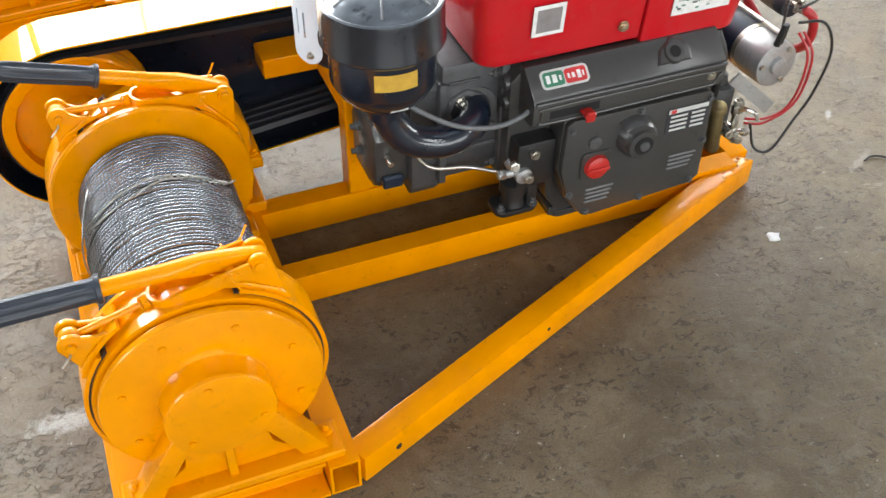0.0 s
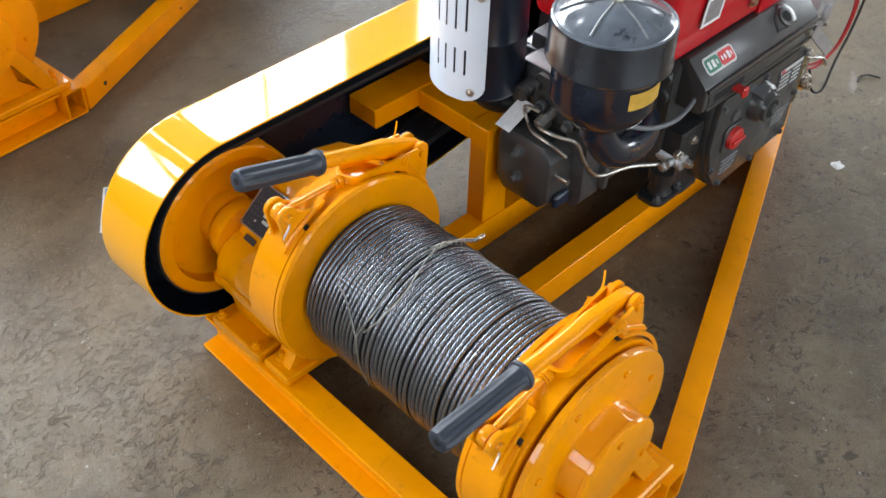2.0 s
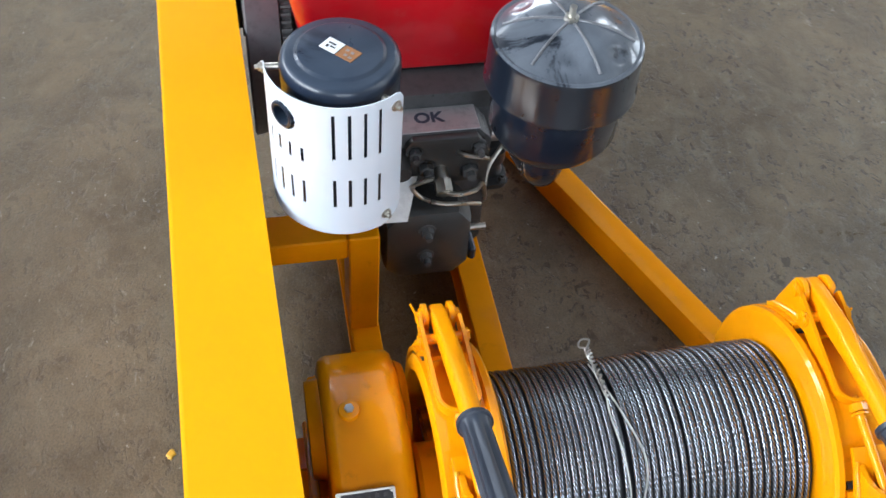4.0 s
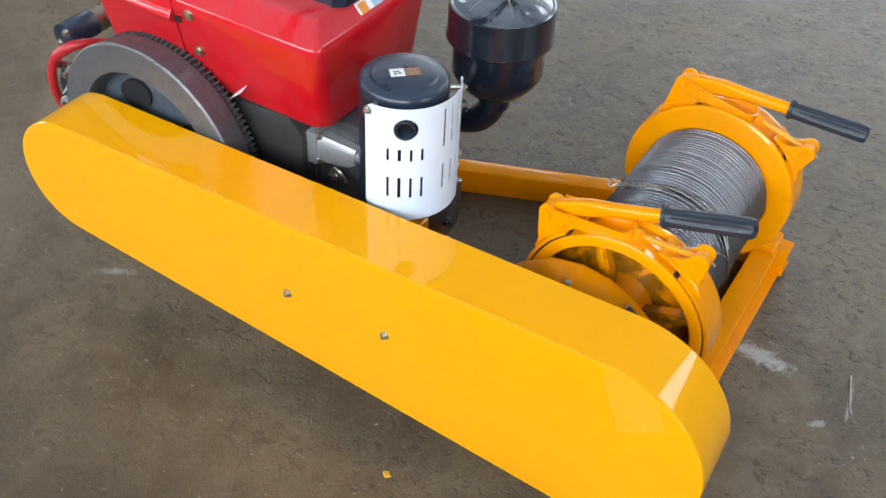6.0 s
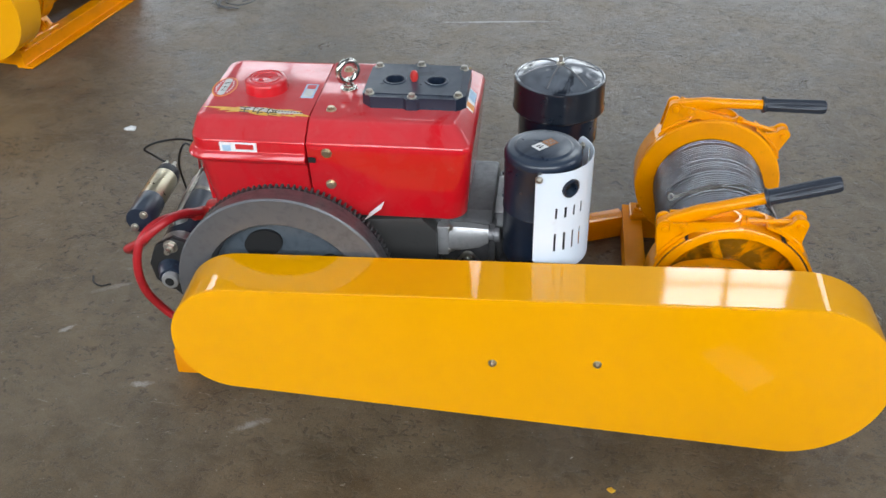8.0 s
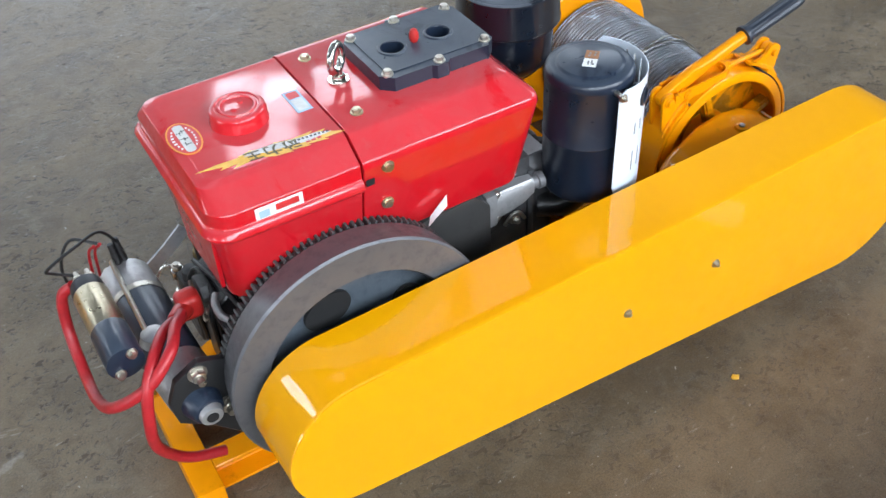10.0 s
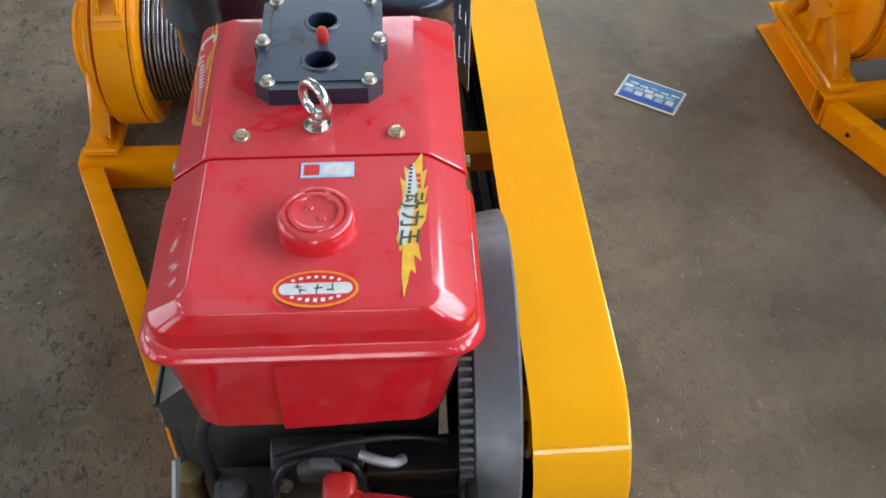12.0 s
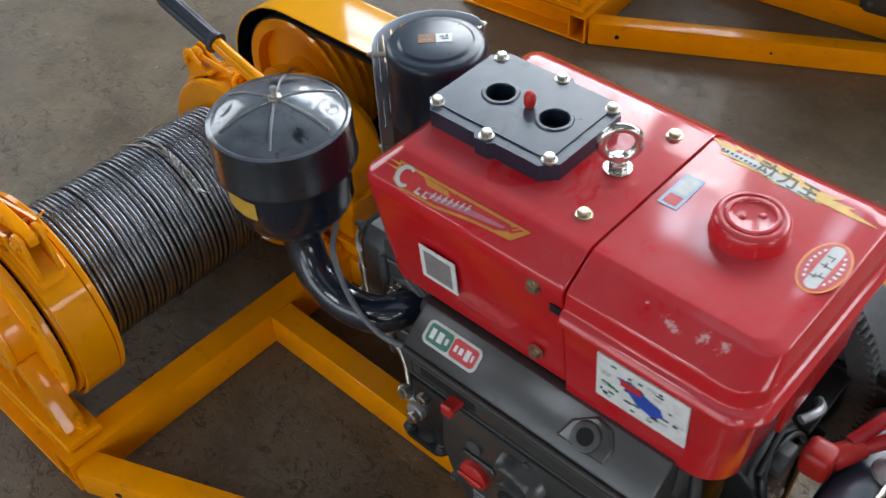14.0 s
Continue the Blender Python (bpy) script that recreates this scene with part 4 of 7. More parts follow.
# ---------------- gearbox ----------------
def build_gearbox():
    g = thing("gear_reducer", (0.50, 0.24, 0.083), "orange-yellow cast gearbox with a black rating plate", "gearbox")
    hump = [(0.300, 0.180), (0.300, 0.300), (0.330, 0.350), (0.395, 0.395), (0.460, 0.410), (0.520, 0.402), (0.570, 0.378), (0.645, 0.315), (0.665, 0.280), (0.672, 0.225), (0.672, 0.180)]
    part("housing", prism(B(), hump, 0.180, 0.292, "xz", 0.022, 5), CAST_YELLOW, g, smooth=60)
    part("split_flange", box(B(), 0.285, 0.700, 0.168, 0.305, 0.205, 0.232, 0.005, 2), CAST_YELLOW, g)
    part("lower_case", prism(B(), [(0.305, 0.205), (0.315, 0.110), (0.670, 0.110), (0.685, 0.205)], 0.182, 0.290, "xz", 0.008, 2), CAST_YELLOW, g)
    part("base", box(B(), 0.290, 0.712, 0.155, 0.305, 0.083, 0.110, 0.004), CAST_YELLOW, g)
    part("end_cover", rod(B(), (0.395, 0.295, 0.275), (0.395, 0.307, 0.275), 0.078, 0.072, 36, 0.003), CAST_YELLOW, g)
    part("bearing_housing", rod(B(), (0.625, 0.150, 0.290), (0.625, 0.185, 0.290), 0.060, 0.066, 36, 0.003), CAST_YELLOW, g)
    part("bearing_housing", rod(B(), (0.415, 0.160, 0.290), (0.415, 0.185, 0.290), 0.070, 0.076, 36, 0.003), CAST_YELLOW, g)
    part("shaft", rod(B(), (0.625, 0.02, 0.290), (0.625, 0.16, 0.290), 0.022, seg=24), DARK_STEEL, g)
    # rounded shoulder towards the drum
    part("shoulder", rod(B(), (0.640, 0.185, 0.255), (0.640, 0.300, 0.255), 0.062, 0.060, 32, 0.012), CAST_YELLOW, g)
    first = None
    for x, yy, z in ((0.300, 0.185, 0.232), (0.690, 0.185, 0.232), (0.690, 0.290, 0.232), (0.300, 0.290, 0.232), (0.700, 0.175, 0.110), (0.700, 0.285, 0.110)):
        q = Vector((x, yy, z))
        if first is None:
            q0, first = q, part("case_bolt", hexbolt(B(), q, (0, 0, 1), 0.010, 0.009, True, 0.006), CAST_YELLOW, g)
        else:
            again(first, q - q0)
    q = Vector((0.462, 0.215, 0.410))
    part("filler_boss", rod(B(), q - Vector((0, 0, 0.003)), q + Vector((0, 0, 0.004)), 0.016, 0.014, 28, 0.002), CAST_YELLOW, g)
    part("filler_plug", hexbolt(B(), q + Vector((0, 0, 0.004)), (0, 0, 1), 0.0068, 0.004, False), ALU, g, "bare screw in the filler boss")
    # rating plate on the slope towards the front
    nrm = Vector((0.64, 0, 0.77))
    u, v = Vector((0, 1, 0)), nrm.cross(Vector((0, 1, 0)))
    c = Vector((0.600, 0.222, 0.3555))
    plate = part("rating_plate", sheet_on(B(), c, u, v, 0.075, 0.086, 0.002), INK, g, "black rating plate with a bright rim")
    for s in (-1, 1):
        part("plate_rim", sheet_on(B(), c + u * (s * 0.037), u, v, 0.003, 0.087, 0.0032), STEEL, plate)
        part("plate_rim", sheet_on(B(), c + v * (s * 0.043), u, v, 0.075, 0.003, 0.0032), STEEL, plate)
    for i in range(5):
        part("print_bar", sheet_on(B(), c + u * 0.016 + v * (0.0245 - 0.0105 * i), u, v, 0.027 if i < 4 else 0.018, 0.0062, 0.003), PRINT_SILVER, plate)
        part("print_dot", sheet_on(B(), c + u * (0.026 - 0.0115 * i) + v * 0.0355, u, v, 0.0055, 0.0048, 0.003), CAST_IRON, plate)
    for i in range(6):
        for k in range(3):
            part("print_dot", sheet_on(B(), c + u * (-0.008 - 0.0095 * k) + v * (0.017 - 0.0105 * i), u, v, 0.0042, 0.0042, 0.003), PRINT_SILVER if (i, k) == (4, 0) else CAST_IRON, plate)
    for a in (-1, 1):
        for b in (-1, 1):
            part("rivet", rod(B(), c + u * (a * 0.034) + v * (b * 0.040) + nrm * 0.002, c + u * (a * 0.034) + v * (b * 0.040) + nrm * 0.0042, 0.0026, 0.0016, 10), STEEL, plate)
    bm = sheet_on(B(), c - v * 0.062 + u * 0.006, u, v, 0.030, 0.018, 0.0012)
    part("oil_smear", bm, ENGINE_GREY, g, "dark greasy smear")
    return g


WINCH.append(build_gearbox())


# ---------------- belt drive and its guard ----------------
GUARD = dict(xl=-0.5882, zl=0.3325, rl=0.1375, xr=0.6282, zr=0.2813, rr=0.1993)
GUARD_DEPTH = 0.133
# the belt drive stands slightly askew to the frame
ASKEW = Matrix.Translation((0.206, 0, 0)) @ Matrix.Rotation(1.49 * math.pi / 180, 4, "Z") @ Matrix.Translation((-0.206, 0, 0))


def guard_outline(off=0.0, steps=64):
    """A belt-shaped loop round a small and a large end."""
    g = GUARD
    rl, rr = g["rl"] - off, g["rr"] - off
    dx, dz = g["xr"] - g["xl"], g["zr"] - g["zl"]
    tilt, lean = math.atan2(dz, dx), math.asin((rr - rl) / math.hypot(dx, dz))
    up, down = tilt + math.pi / 2 + lean, tilt - math.pi / 2 - lean
    out = []
    for i in range(steps + 1):
        a = up + (2 * math.pi - (up - down)) * i / steps
        out.append((g["xl"] + rl * math.cos(a), g["zl"] + rl * math.sin(a)))
    p, q = out[-1], (g["xr"] + rr * math.cos(down), g["zr"] + rr * math.sin(down))
    out += [(p[0] + (q[0] - p[0]) * k, p[1] + (q[1] - p[1]) * k) for k in (0.01, 0.25, 0.5, 0.75, 0.99)]
    for i in range(steps + 1):
        a = down + (up - down) * i / steps
        out.append((g["xr"] + rr * math.cos(a), g["zr"] + rr * math.sin(a)))
    p, q = out[-1], out[0]
    out += [(p[0] + (q[0] - p[0]) * k, p[1] + (q[1] - p[1]) * k) for k in (0.01, 0.25, 0.5, 0.75, 0.99)]
    return out


def build_guard():
    g = thing("belt_guard", (0.08, 0.08, 0.106), "glossy yellow sheet-steel belt guard with rounded ends", "belt guard")
    o0, o1, o2 = guard_outline(0.0), guard_outline(0.0035), guard_outline(0.004)
    ring = lambda o, y: [ASKEW @ Vector((x, y, z)) for x, z in o]
    bm = B()
    loft(bm, [ring(o1, GUARD_DEPTH), ring(o0, GUARD_DEPTH), ring(o0, GUARD_DEPTH - 0.003), ring(o0, 0.0030), ring(o0, 0.0005), ring(guard_outline(0.0012), -0.003)], cap=False)
    part("rim", bm, GUARD_YELLOW, g, smooth=30)
    part("front_plate", loft(B(), [ring(guard_outline(0.0012), -0.0035), ring(guard_outline(0.0012), -0.0005)]), GUARD_YELLOW, g)
    bm = loft(B(), [ring(o2, GUARD_DEPTH - 0.002), ring(o2, 0.001)], cap=False)
    part("inner_lining", bm, BLACK, g, "black-painted inside")
    part("inner_plate", loft(B(), [ring(o2, 0.0), ring(o2, 0.0012)]), BLACK, g)
    first = None
    for x, z in ((-0.018, 0.303), (0.206, 0.313)):
        q = ASKEW @ Vector((x, -0.0035, z))
        if first is None:
            q0, first = q, part("cover_screw", hexbolt(B(), q, (0, -1, 0), 0.0068, 0.004, True, 0.004), STEEL, g, "bare fixing screw")
        else:
            again(first, q - q0)
    return g


WINCH.append(build_guard())


def build_pulley(name, x, z, r, label):
    p = thing(name, (x, 0.09, z - r), label, "pulley")
    rim = [(r * 0.82, -0.098), (r * 0.84, -0.124), (r * 0.97, -0.126)]
    for k in range(4):
        y = 0.122 - 0.025 * k
        rim += [(r, -y), (r * 0.90, -(y - 0.0100)), (r, -(y - 0.020))]
    rim += [(r * 0.97, -0.018), (r * 0.82, -0.018)]
    for piece, prof, closed in (("rim", rim, True), ("web", [(0.03, -0.1), (r * 0.83, -0.098), (r * 0.83, -0.080), (0.03, -0.080)], True),
                                ("hub", [(0.0, -0.126), (r * 0.30, -0.126), (r * 0.34, -0.122), (r * 0.36, -0.1), (r * 0.36, -0.03), (0.0, -0.03)], False)):
        bm = lathe(B(), prof, (x, 0, z), (0, -1, 0), 56, closed)
        bmesh.ops.transform(bm, matrix=ASKEW, verts=bm.verts)
        part(piece, bm, CAST_YELLOW, p)
    return p


WINCH.append(build_pulley("drive_pulley", 0.625, 0.290, 0.160, "orange-yellow grooved pulley inside the belt guard"))
WINCH.append(build_pulley("drive_pulley", -0.545, 0.335, 0.088, "small orange-yellow grooved pulley on the engine"))


def build_belt(y):
    b = thing("drive_belt", (0.05, y, 0.14), "black rubber drive belt inside the guard", "belt", "drive belts")
    bm = B()
    xl, zl, rl, xr, zr, rr = -0.545, 0.335, 0.088, 0.625, 0.290, 0.160
    lean = math.asin((rr - rl) / (xr - xl))
    secs = []
    for c, z, r, a0, a1 in ((xl, zl, rl, math.pi / 2 + lean, 3 * math.pi / 2 - lean), (xr, zr, rr, -math.pi / 2 - lean, math.pi / 2 + lean)):
        for i in range(25):
            a = a0 + (a1 - a0) * i / 24
            ca, sa = math.cos(a), math.sin(a)
            secs.append([(c + q * ca, y + w, z + q * sa) for q, w in ((r - 0.008, -0.006), (r + 0.004, -0.010), (r + 0.004, 0.010), (r - 0.008, 0.006))])
    secs.append(secs[0])
    loft(bm, [[ASKEW @ Vector(q) for q in s] for s in secs], cap=False)
    part("belt", bm, RUBBER, b)
    return b


for k in range(4):
    WINCH.append(build_belt(0.111 - 0.025 * k))


# ---------------- diesel engine ----------------
FX, FZ = -0.505, 0.355  # crankshaft


def hood_section(z, x0, x1, y0, y1, r_rear, r_front):
    """One level of the hood; the rear radius is at the low x end."""
    return [(x, y, z) for x, y in rounded(x0, x1, y0, y1, (r_front, r_rear, r_rear, r_front), 14)]


def softened(rows, d=0.006, steps=4):
    """The levels of a pressed sheet form with its edges rounded off over about d metres."""
    rows = [np.array(q, dtype=float) for q in rows]
    out = [rows[0]]
    for a, b, c in zip(rows, rows[1:], rows[2:]):
        la, lc = np.linalg.norm((a - b)[:4]), np.linalg.norm((c - b)[:4])
        p, q = b + (a - b) * min(d / la, 0.42), b + (c - b) * min(d / lc, 0.42)
        out += [p * (1 - t) ** 2 + b * 2 * t * (1 - t) + q * t * t for t in np.linspace(0, 1, steps + 1)]
    return out + [rows[-1]]


def build_hopper(e):
    rows = ((0.509, -0.112, 0.238, 0.548, 0.036), (0.513, -0.098, 0.226, 0.560, 0.042), (0.700, -0.082, 0.190, 0.580, 0.028),
            (0.712, -0.086, 0.193, 0.577, 0.026), (0.7435, -0.121, 0.239, 0.534, 0.016), (0.7462, -0.132, 0.252, 0.521, 0.010))
    s = [hood_section(z, -0.438, x1, y0, y1, 0.003, r) for z, x1, y0, y1, r in softened(rows)]
    h = part("water_hopper", loft(B(), s), RED, e, "glossy red water hopper, dusty on top", smooth=40)
    return h


def build_tank(e):
    rows = ((0.490, -0.668, 0.240, 0.552, 0.042), (0.494, -0.682, 0.228, 0.563, 0.048), (0.655, -0.695, 0.197, 0.579, 0.045),
            (0.661, -0.707, 0.186, 0.591, 0.046), (0.669, -0.713, 0.181, 0.596, 0.047), (0.680, -0.706, 0.187, 0.590, 0.046),
            (0.684, -0.700, 0.192, 0.582, 0.044), (0.709, -0.701, 0.193, 0.579, 0.043), (0.7385, -0.694, 0.235, 0.538, 0.030),
            (0.7440, -0.676, 0.246, 0.527, 0.024), (0.7446, -0.655, 0.256, 0.517, 0.018))
    s = [hood_section(z, x0, -0.4415, y0, y1, r, 0.003) for z, x0, y0, y1, r in softened(rows, 0.0045)]
    t = part("fuel_tank", loft(B(), s), RED, e, "glossy red fuel tank, dusty with scuffed paint", smooth=40)
    cap = lathe(B(), [(0.0, 0.7692), (0.0235, 0.7692), (0.0262, 0.7700), (0.0275, 0.7722), (0.0300, 0.7728), (0.0325, 0.7722), (0.0338, 0.7702), (0.0362, 0.7702), (0.0375, 0.7720), (0.0400, 0.7724), (0.0440, 0.7706), (0.0468, 0.7670), (0.048, 0.760), (0.048, 0.750), (0.050, 0.744), (0.050, 0.742)], (-0.568, 0.381, 0), (0, 0, 1), 48)
    cap = part("filler_cap", cap, RED, t, "round red filler cap with pressed rings")
    for s0 in (-1, 1):
        nub = lathe(B(), [(0.0, 0.7722), (0.0035, 0.7715), (0.0058, 0.7688)], (-0.568 + s0 * 0.009, 0.381 + s0 * 0.008, 0), (0, 0, 1), 16)
        part("cap_stud", nub, RED, cap)
    # folded skirt on the rear face
    face = lambda y, z, o: (-0.690 - (z - 0.515) * 0.0296 - o, y, z)
    q = [(0.262, 0.515), (0.438, 0.500), (0.438, 0.640), (0.240, 0.640)]
    part("skirt", loft(B(), [[face(y, z, -0.004) for y, z in q], [face(y, z, 0.0028) for y, z in q]]), RED, t)
    return t


def build_hood_trim(e, hop, tank):
    # black vented cover with six bolts
    o = []
    x0, x1, y0, y1 = -0.334, -0.106, 0.300, 0.474
    pts = [(x1, y1 - 0.02), (x1 - 0.02, y1), (-0.205, y1), (-0.212, y1 + 0.007), (-0.234, y1 + 0.007), (-0.241, y1), (x0 + 0.02, y1), (x0, y1 - 0.02),
           (x0, y0 + 0.02), (x0 + 0.02, y0), (-0.241, y0), (-0.234, y0 - 0.007), (-0.212, y0 - 0.007), (-0.205, y0), (x1 - 0.02, y0), (x1, y0 + 0.02)]
    vents = [(-0.272, 0.386, 0.0205), (-0.178, 0.386, 0.0205)]
    cover = part("top_cover", pierced(B(), pts, vents, 0.744, 0.7725), MATT_BLACK, e, "black cast cover plate with two round openings")
    inner = [(x0 + 0.016, y0 + 0.030), (x0 + 0.030, y0 + 0.016), (x1 - 0.030, y0 + 0.016), (x1 - 0.016, y0 + 0.030), (x1 - 0.016, y1 - 0.030), (x1 - 0.030, y1 - 0.016), (x0 + 0.030, y1 - 0.016), (x0 + 0.016, y1 - 0.030)]
    part("raised_panel", pierced(B(), inner, vents, 0.7724, 0.7745), MATT_BLACK, cover)
    for x in (-0.272, -0.178):
        part("opening", rod(B(), (x, 0.386, 0.7462), (x, 0.386, 0.7490), 0.0207, seg=32), HOLE_DARK, cover)
        part("opening_rim", lathe(B(), [(0.0205, 0.7742), (0.0215, 0.7768), (0.0255, 0.7768), (0.0275, 0.7742)], (x, 0.386, 0), (0, 0, 1), 36), MATT_BLACK, cover)
    first = None
    for x, y in ((-0.318, 0.318), (-0.318, 0.456), (-0.223, 0.305), (-0.223, 0.469), (-0.123, 0.318), (-0.123, 0.456)):
        q = Vector((x, y, 0.7725))
        if first is None:
            q0, first = q, part("cover_bolt", hexbolt(B(), q, (0, 0, 1), 0.0078, 0.007, True), STEEL, cover, "bare hexagon bolt")
        else:
            again(first, q - q0)
    bm = lathe(B(), [(0.0, 0.800), (0.006, 0.797), (0.009, 0.789), (0.0085, 0.780), (0.006, 0.774)], (-0.228, 0.384, 0), (0, 0, 1), 20)
    part("level_float", bm, RED_PLASTIC, cover, "red float tip")
    # lifting eye
    c = Vector((-0.379, 0.388, 0.746))
    bm = rod(B(), c, c + Vector((0, 0, 0.004)), 0.019, seg=28)
    rod(bm, c + Vector((0, 0, 0.004)), c + Vector((0, 0, 0.013)), 0.0125, seg=6, bevel=0.001)
    rod(bm, c + Vector((0, 0, 0.012)), c + Vector((0, 0, 0.026)), 0.0085, 0.0075, 18)
    t = bmesh.new()
    seg, sub, R, r = 40, 14, 0.0245, 0.0068
    rings = []
    for i in range(seg):
        a = 2 * math.pi * i / seg
        rings.append([t.verts.new(((R + r * math.cos(b)) * math.cos(a), r * math.sin(b), (R + r * math.cos(b)) * math.sin(a))) for b in [2 * math.pi * k / sub for k in range(sub)]])
    for i in range(seg):
        a, b = rings[i], rings[(i + 1) % seg]
        for k in range(sub):
            j = (k + 1) % sub
            t.faces.new((a[k], a[j], b[j], b[k]))
    merge(bm, t, Matrix.Translation(c + Vector((0, 0, 0.044))) @ Matrix.Rotation(radians(42), 4, "Z"))
    part("lifting_eye", bm, BRIGHT, e, "shiny steel lifting eye")
    first = None
    for y in (0.283, 0.487):
        q = Vector((-0.398, y, 0.746))
        if first is None:
            q0, first = q, part("hood_screw", hexbolt(B(), q, (0, 0, 1), 0.0085, 0.006, True), ZINC_GOLD, hop, "zinc hexagon screw")
        else:
            again(first, q - q0)
    for y, ax, z in ((0.192, -1, 0.690), (0.2075, -1, 0.603), (0.579, 1, 0.690), (0.5695, 1, 0.553)):
        part("hood_screw", hexbolt(B(), (-0.394, y, z), (0, ax, 0), 0.0085, 0.006, True), ZINC_GOLD, hop, "zinc hexagon screw")
    # slots behind the tank's rim
    for y, ax in ((0.1925, -1), (0.580, 1)):
        part("slot", box(B(), -0.436, -0.420, min(y, y + ax * 0.001), max(y, y + ax * 0.001), 0.664, 0.677), HOLE_DARK, hop)

    # stickers
    X, Yv, Z = Vector((1, 0, 0)), Vector((0, 1, 0)), Vector((0, 0, 1))
    # small warning label on the tank's top
    c = Vector((-0.466, 0.372, 0.7452))
    lab = part("label", sheet_on(B(), c, -Yv, X, 0.068, 0.028), PAPER_BLUE, tank, "small silver-blue warning label")
    part("print_patch", sheet_on(B(), c + Yv * 0.020, -Yv, X, 0.020, 0.020, 0.0009), PRINT_RED, lab)
    part("print_patch", sheet_on(B(), c - Yv * 0.012, -Yv, X, 0.036, 0.020, 0.0009), PRINT_SILVER, lab)
    # oval badge
    bx, by, bz = -0.666, 0.379, 0.7449

    def oval(a, b, z, mat, name, parent, label=""):
        pts = [(bx + b * math.cos(2 * math.pi * i / 44), by + a * math.sin(2 * math.pi * i / 44)) for i in range(44)]
        return part(name, prism(B(), pts, z - 0.0006, z, "xy"), mat, parent, label)
    ov = oval(0.049, 0.0275, bz, PRINT_ORANGE, "badge", tank, "oval red and silver badge with an orange rim")
    oval(0.0455, 0.0245, bz + 0.0003, PRINT_RED, "badge_field", ov)
    part("badge_band", prism(B(), rounded(bx - 0.0085, bx + 0.0085, by - 0.042, by + 0.042, 0.008), bz, bz + 0.0006, "xy"), PRINT_SILVER, ov)
    rr = random.Random(21)
    for i in range(3):
        y = by + 0.019 * (i - 1)
        for k in range(4):
            dx, dy = rr.uniform(-0.004, 0.004), rr.uniform(-0.004, 0.004)
            w, h = ((0.0042, 0.0007), (0.0007, 0.0042))[k % 2]
            part("print_bar", box(B(), bx + dx - h, bx + dx + h, y + dy - w, y + dy + w, bz + 0.0004, bz + 0.0008 + 0.0001 * k), ENGINE_GREY, ov)
    for s in (-1, 1):
        for i in range(7):
            y = by + 0.0088 * (i - 3)
            x = bx + s * (0.0175 - 0.00055 * (i - 3) ** 2)
            w = 0.0015 if s > 0 or abs(i - 3) > 1 else 0.0026
            part("print_dot", box(B(), x - w, x + w, y - 0.0021, y + 0.0021, bz, bz + 0.0007), PAPER, ov)
    # lightning decal along the tank's edge
    fl = [(-0.436, 0.250), (-0.470, 0.268), (-0.462, 0.274), (-0.492, 0.273), (-0.482, 0.280), (-0.520, 0.277), (-0.548, 0.284), (-0.560, 0.280), (-0.590, 0.286), (-0.612, 0.282),
          (-0.605, 0.279), (-0.650, 0.281), (-0.684, 0.279), (-0.640, 0.270), (-0.648, 0.264), (-0.618, 0.266), (-0.628, 0.257), (-0.585, 0.262), (-0.560, 0.250), (-0.530, 0.246), (-0.535, 0.251), (-0.500, 0.245), (-0.506, 0.251), (-0.468, 0.245), (-0.476, 0.251)]
    de = part("decal", prism(B(), fl, 0.7446, 0.7451, "xy"), PRINT_GOLD, tank, "gold and silver lightning decal with black characters")
    part("decal_field", prism(B(), [(-0.456, 0.262), (-0.478, 0.272), (-0.500, 0.272), (-0.520, 0.275), (-0.552, 0.282), (-0.590, 0.283), (-0.604, 0.276), (-0.560, 0.266), (-0.530, 0.262), (-0.500, 0.257)], 0.7449, 0.7454, "xy"), PRINT_SILVER, de)
    for k, (c, x, y, size) in enumerate((("\u52a8", -0.530, 0.267, 0.030), ("\u529b", -0.561, 0.269, 0.029), ("\u738b", -0.591, 0.272, 0.027))):
        part("print_character", letters(c, size, (x, y, 0.7456), (-1, 0.12, 0), (-0.12, -1, 0), 0.0002, 0.0006, -0.25), OLIVE_INK, de)
    for i in range(8):
        part("print_bar", box(B(), -0.464 - 0.0070 * i, -0.460 - 0.0070 * i, 0.2625 + 0.0006 * i, 0.2670 + 0.0006 * i, 0.7452, 0.7457), INK, de)
    for i in range(3):
        part("print_bar", box(B(), -0.484 - 0.010 * i, -0.477 - 0.010 * i, 0.2535, 0.2595, 0.7449, 0.7454), PRINT_RED, de)
    # side sticker on the flywheel side
    n = Vector((0, -1, 0.03)).normalized()
    c = Vector((-0.588, 0.1918, 0.692))
    sl = part("label", sheet_on(B(), c, X, Z, 0.082, 0.028), PAPER, tank, "white label with red and blue print")
    part("print_patch", sheet_on(B(), c + X * 0.014 + Z * 0.004, X, Z, 0.040, 0.012, 0.0010), PRINT_RED, sl)
    part("print_patch", sheet_on(B(), c - X * 0.026, X, Z, 0.018, 0.014, 0.0010), PAPER_BLUE, sl)
    # warning sticker on the sloping end of the hopper
    c = Vector((-0.1005, 0.395, 0.7255))
    u, v = Yv, Vector((-0.031, 0, 0.0335)).normalized()
    wl = part("label", sheet_on(B(), c, u, v, 0.095, 0.030), PAPER, hop, "white warning label with a red corner")
    part("print_patch", sheet_on(B(), c - u * 0.030, u, v, 0.024, 0.022, 0.0010), PRINT_ORANGE, wl)
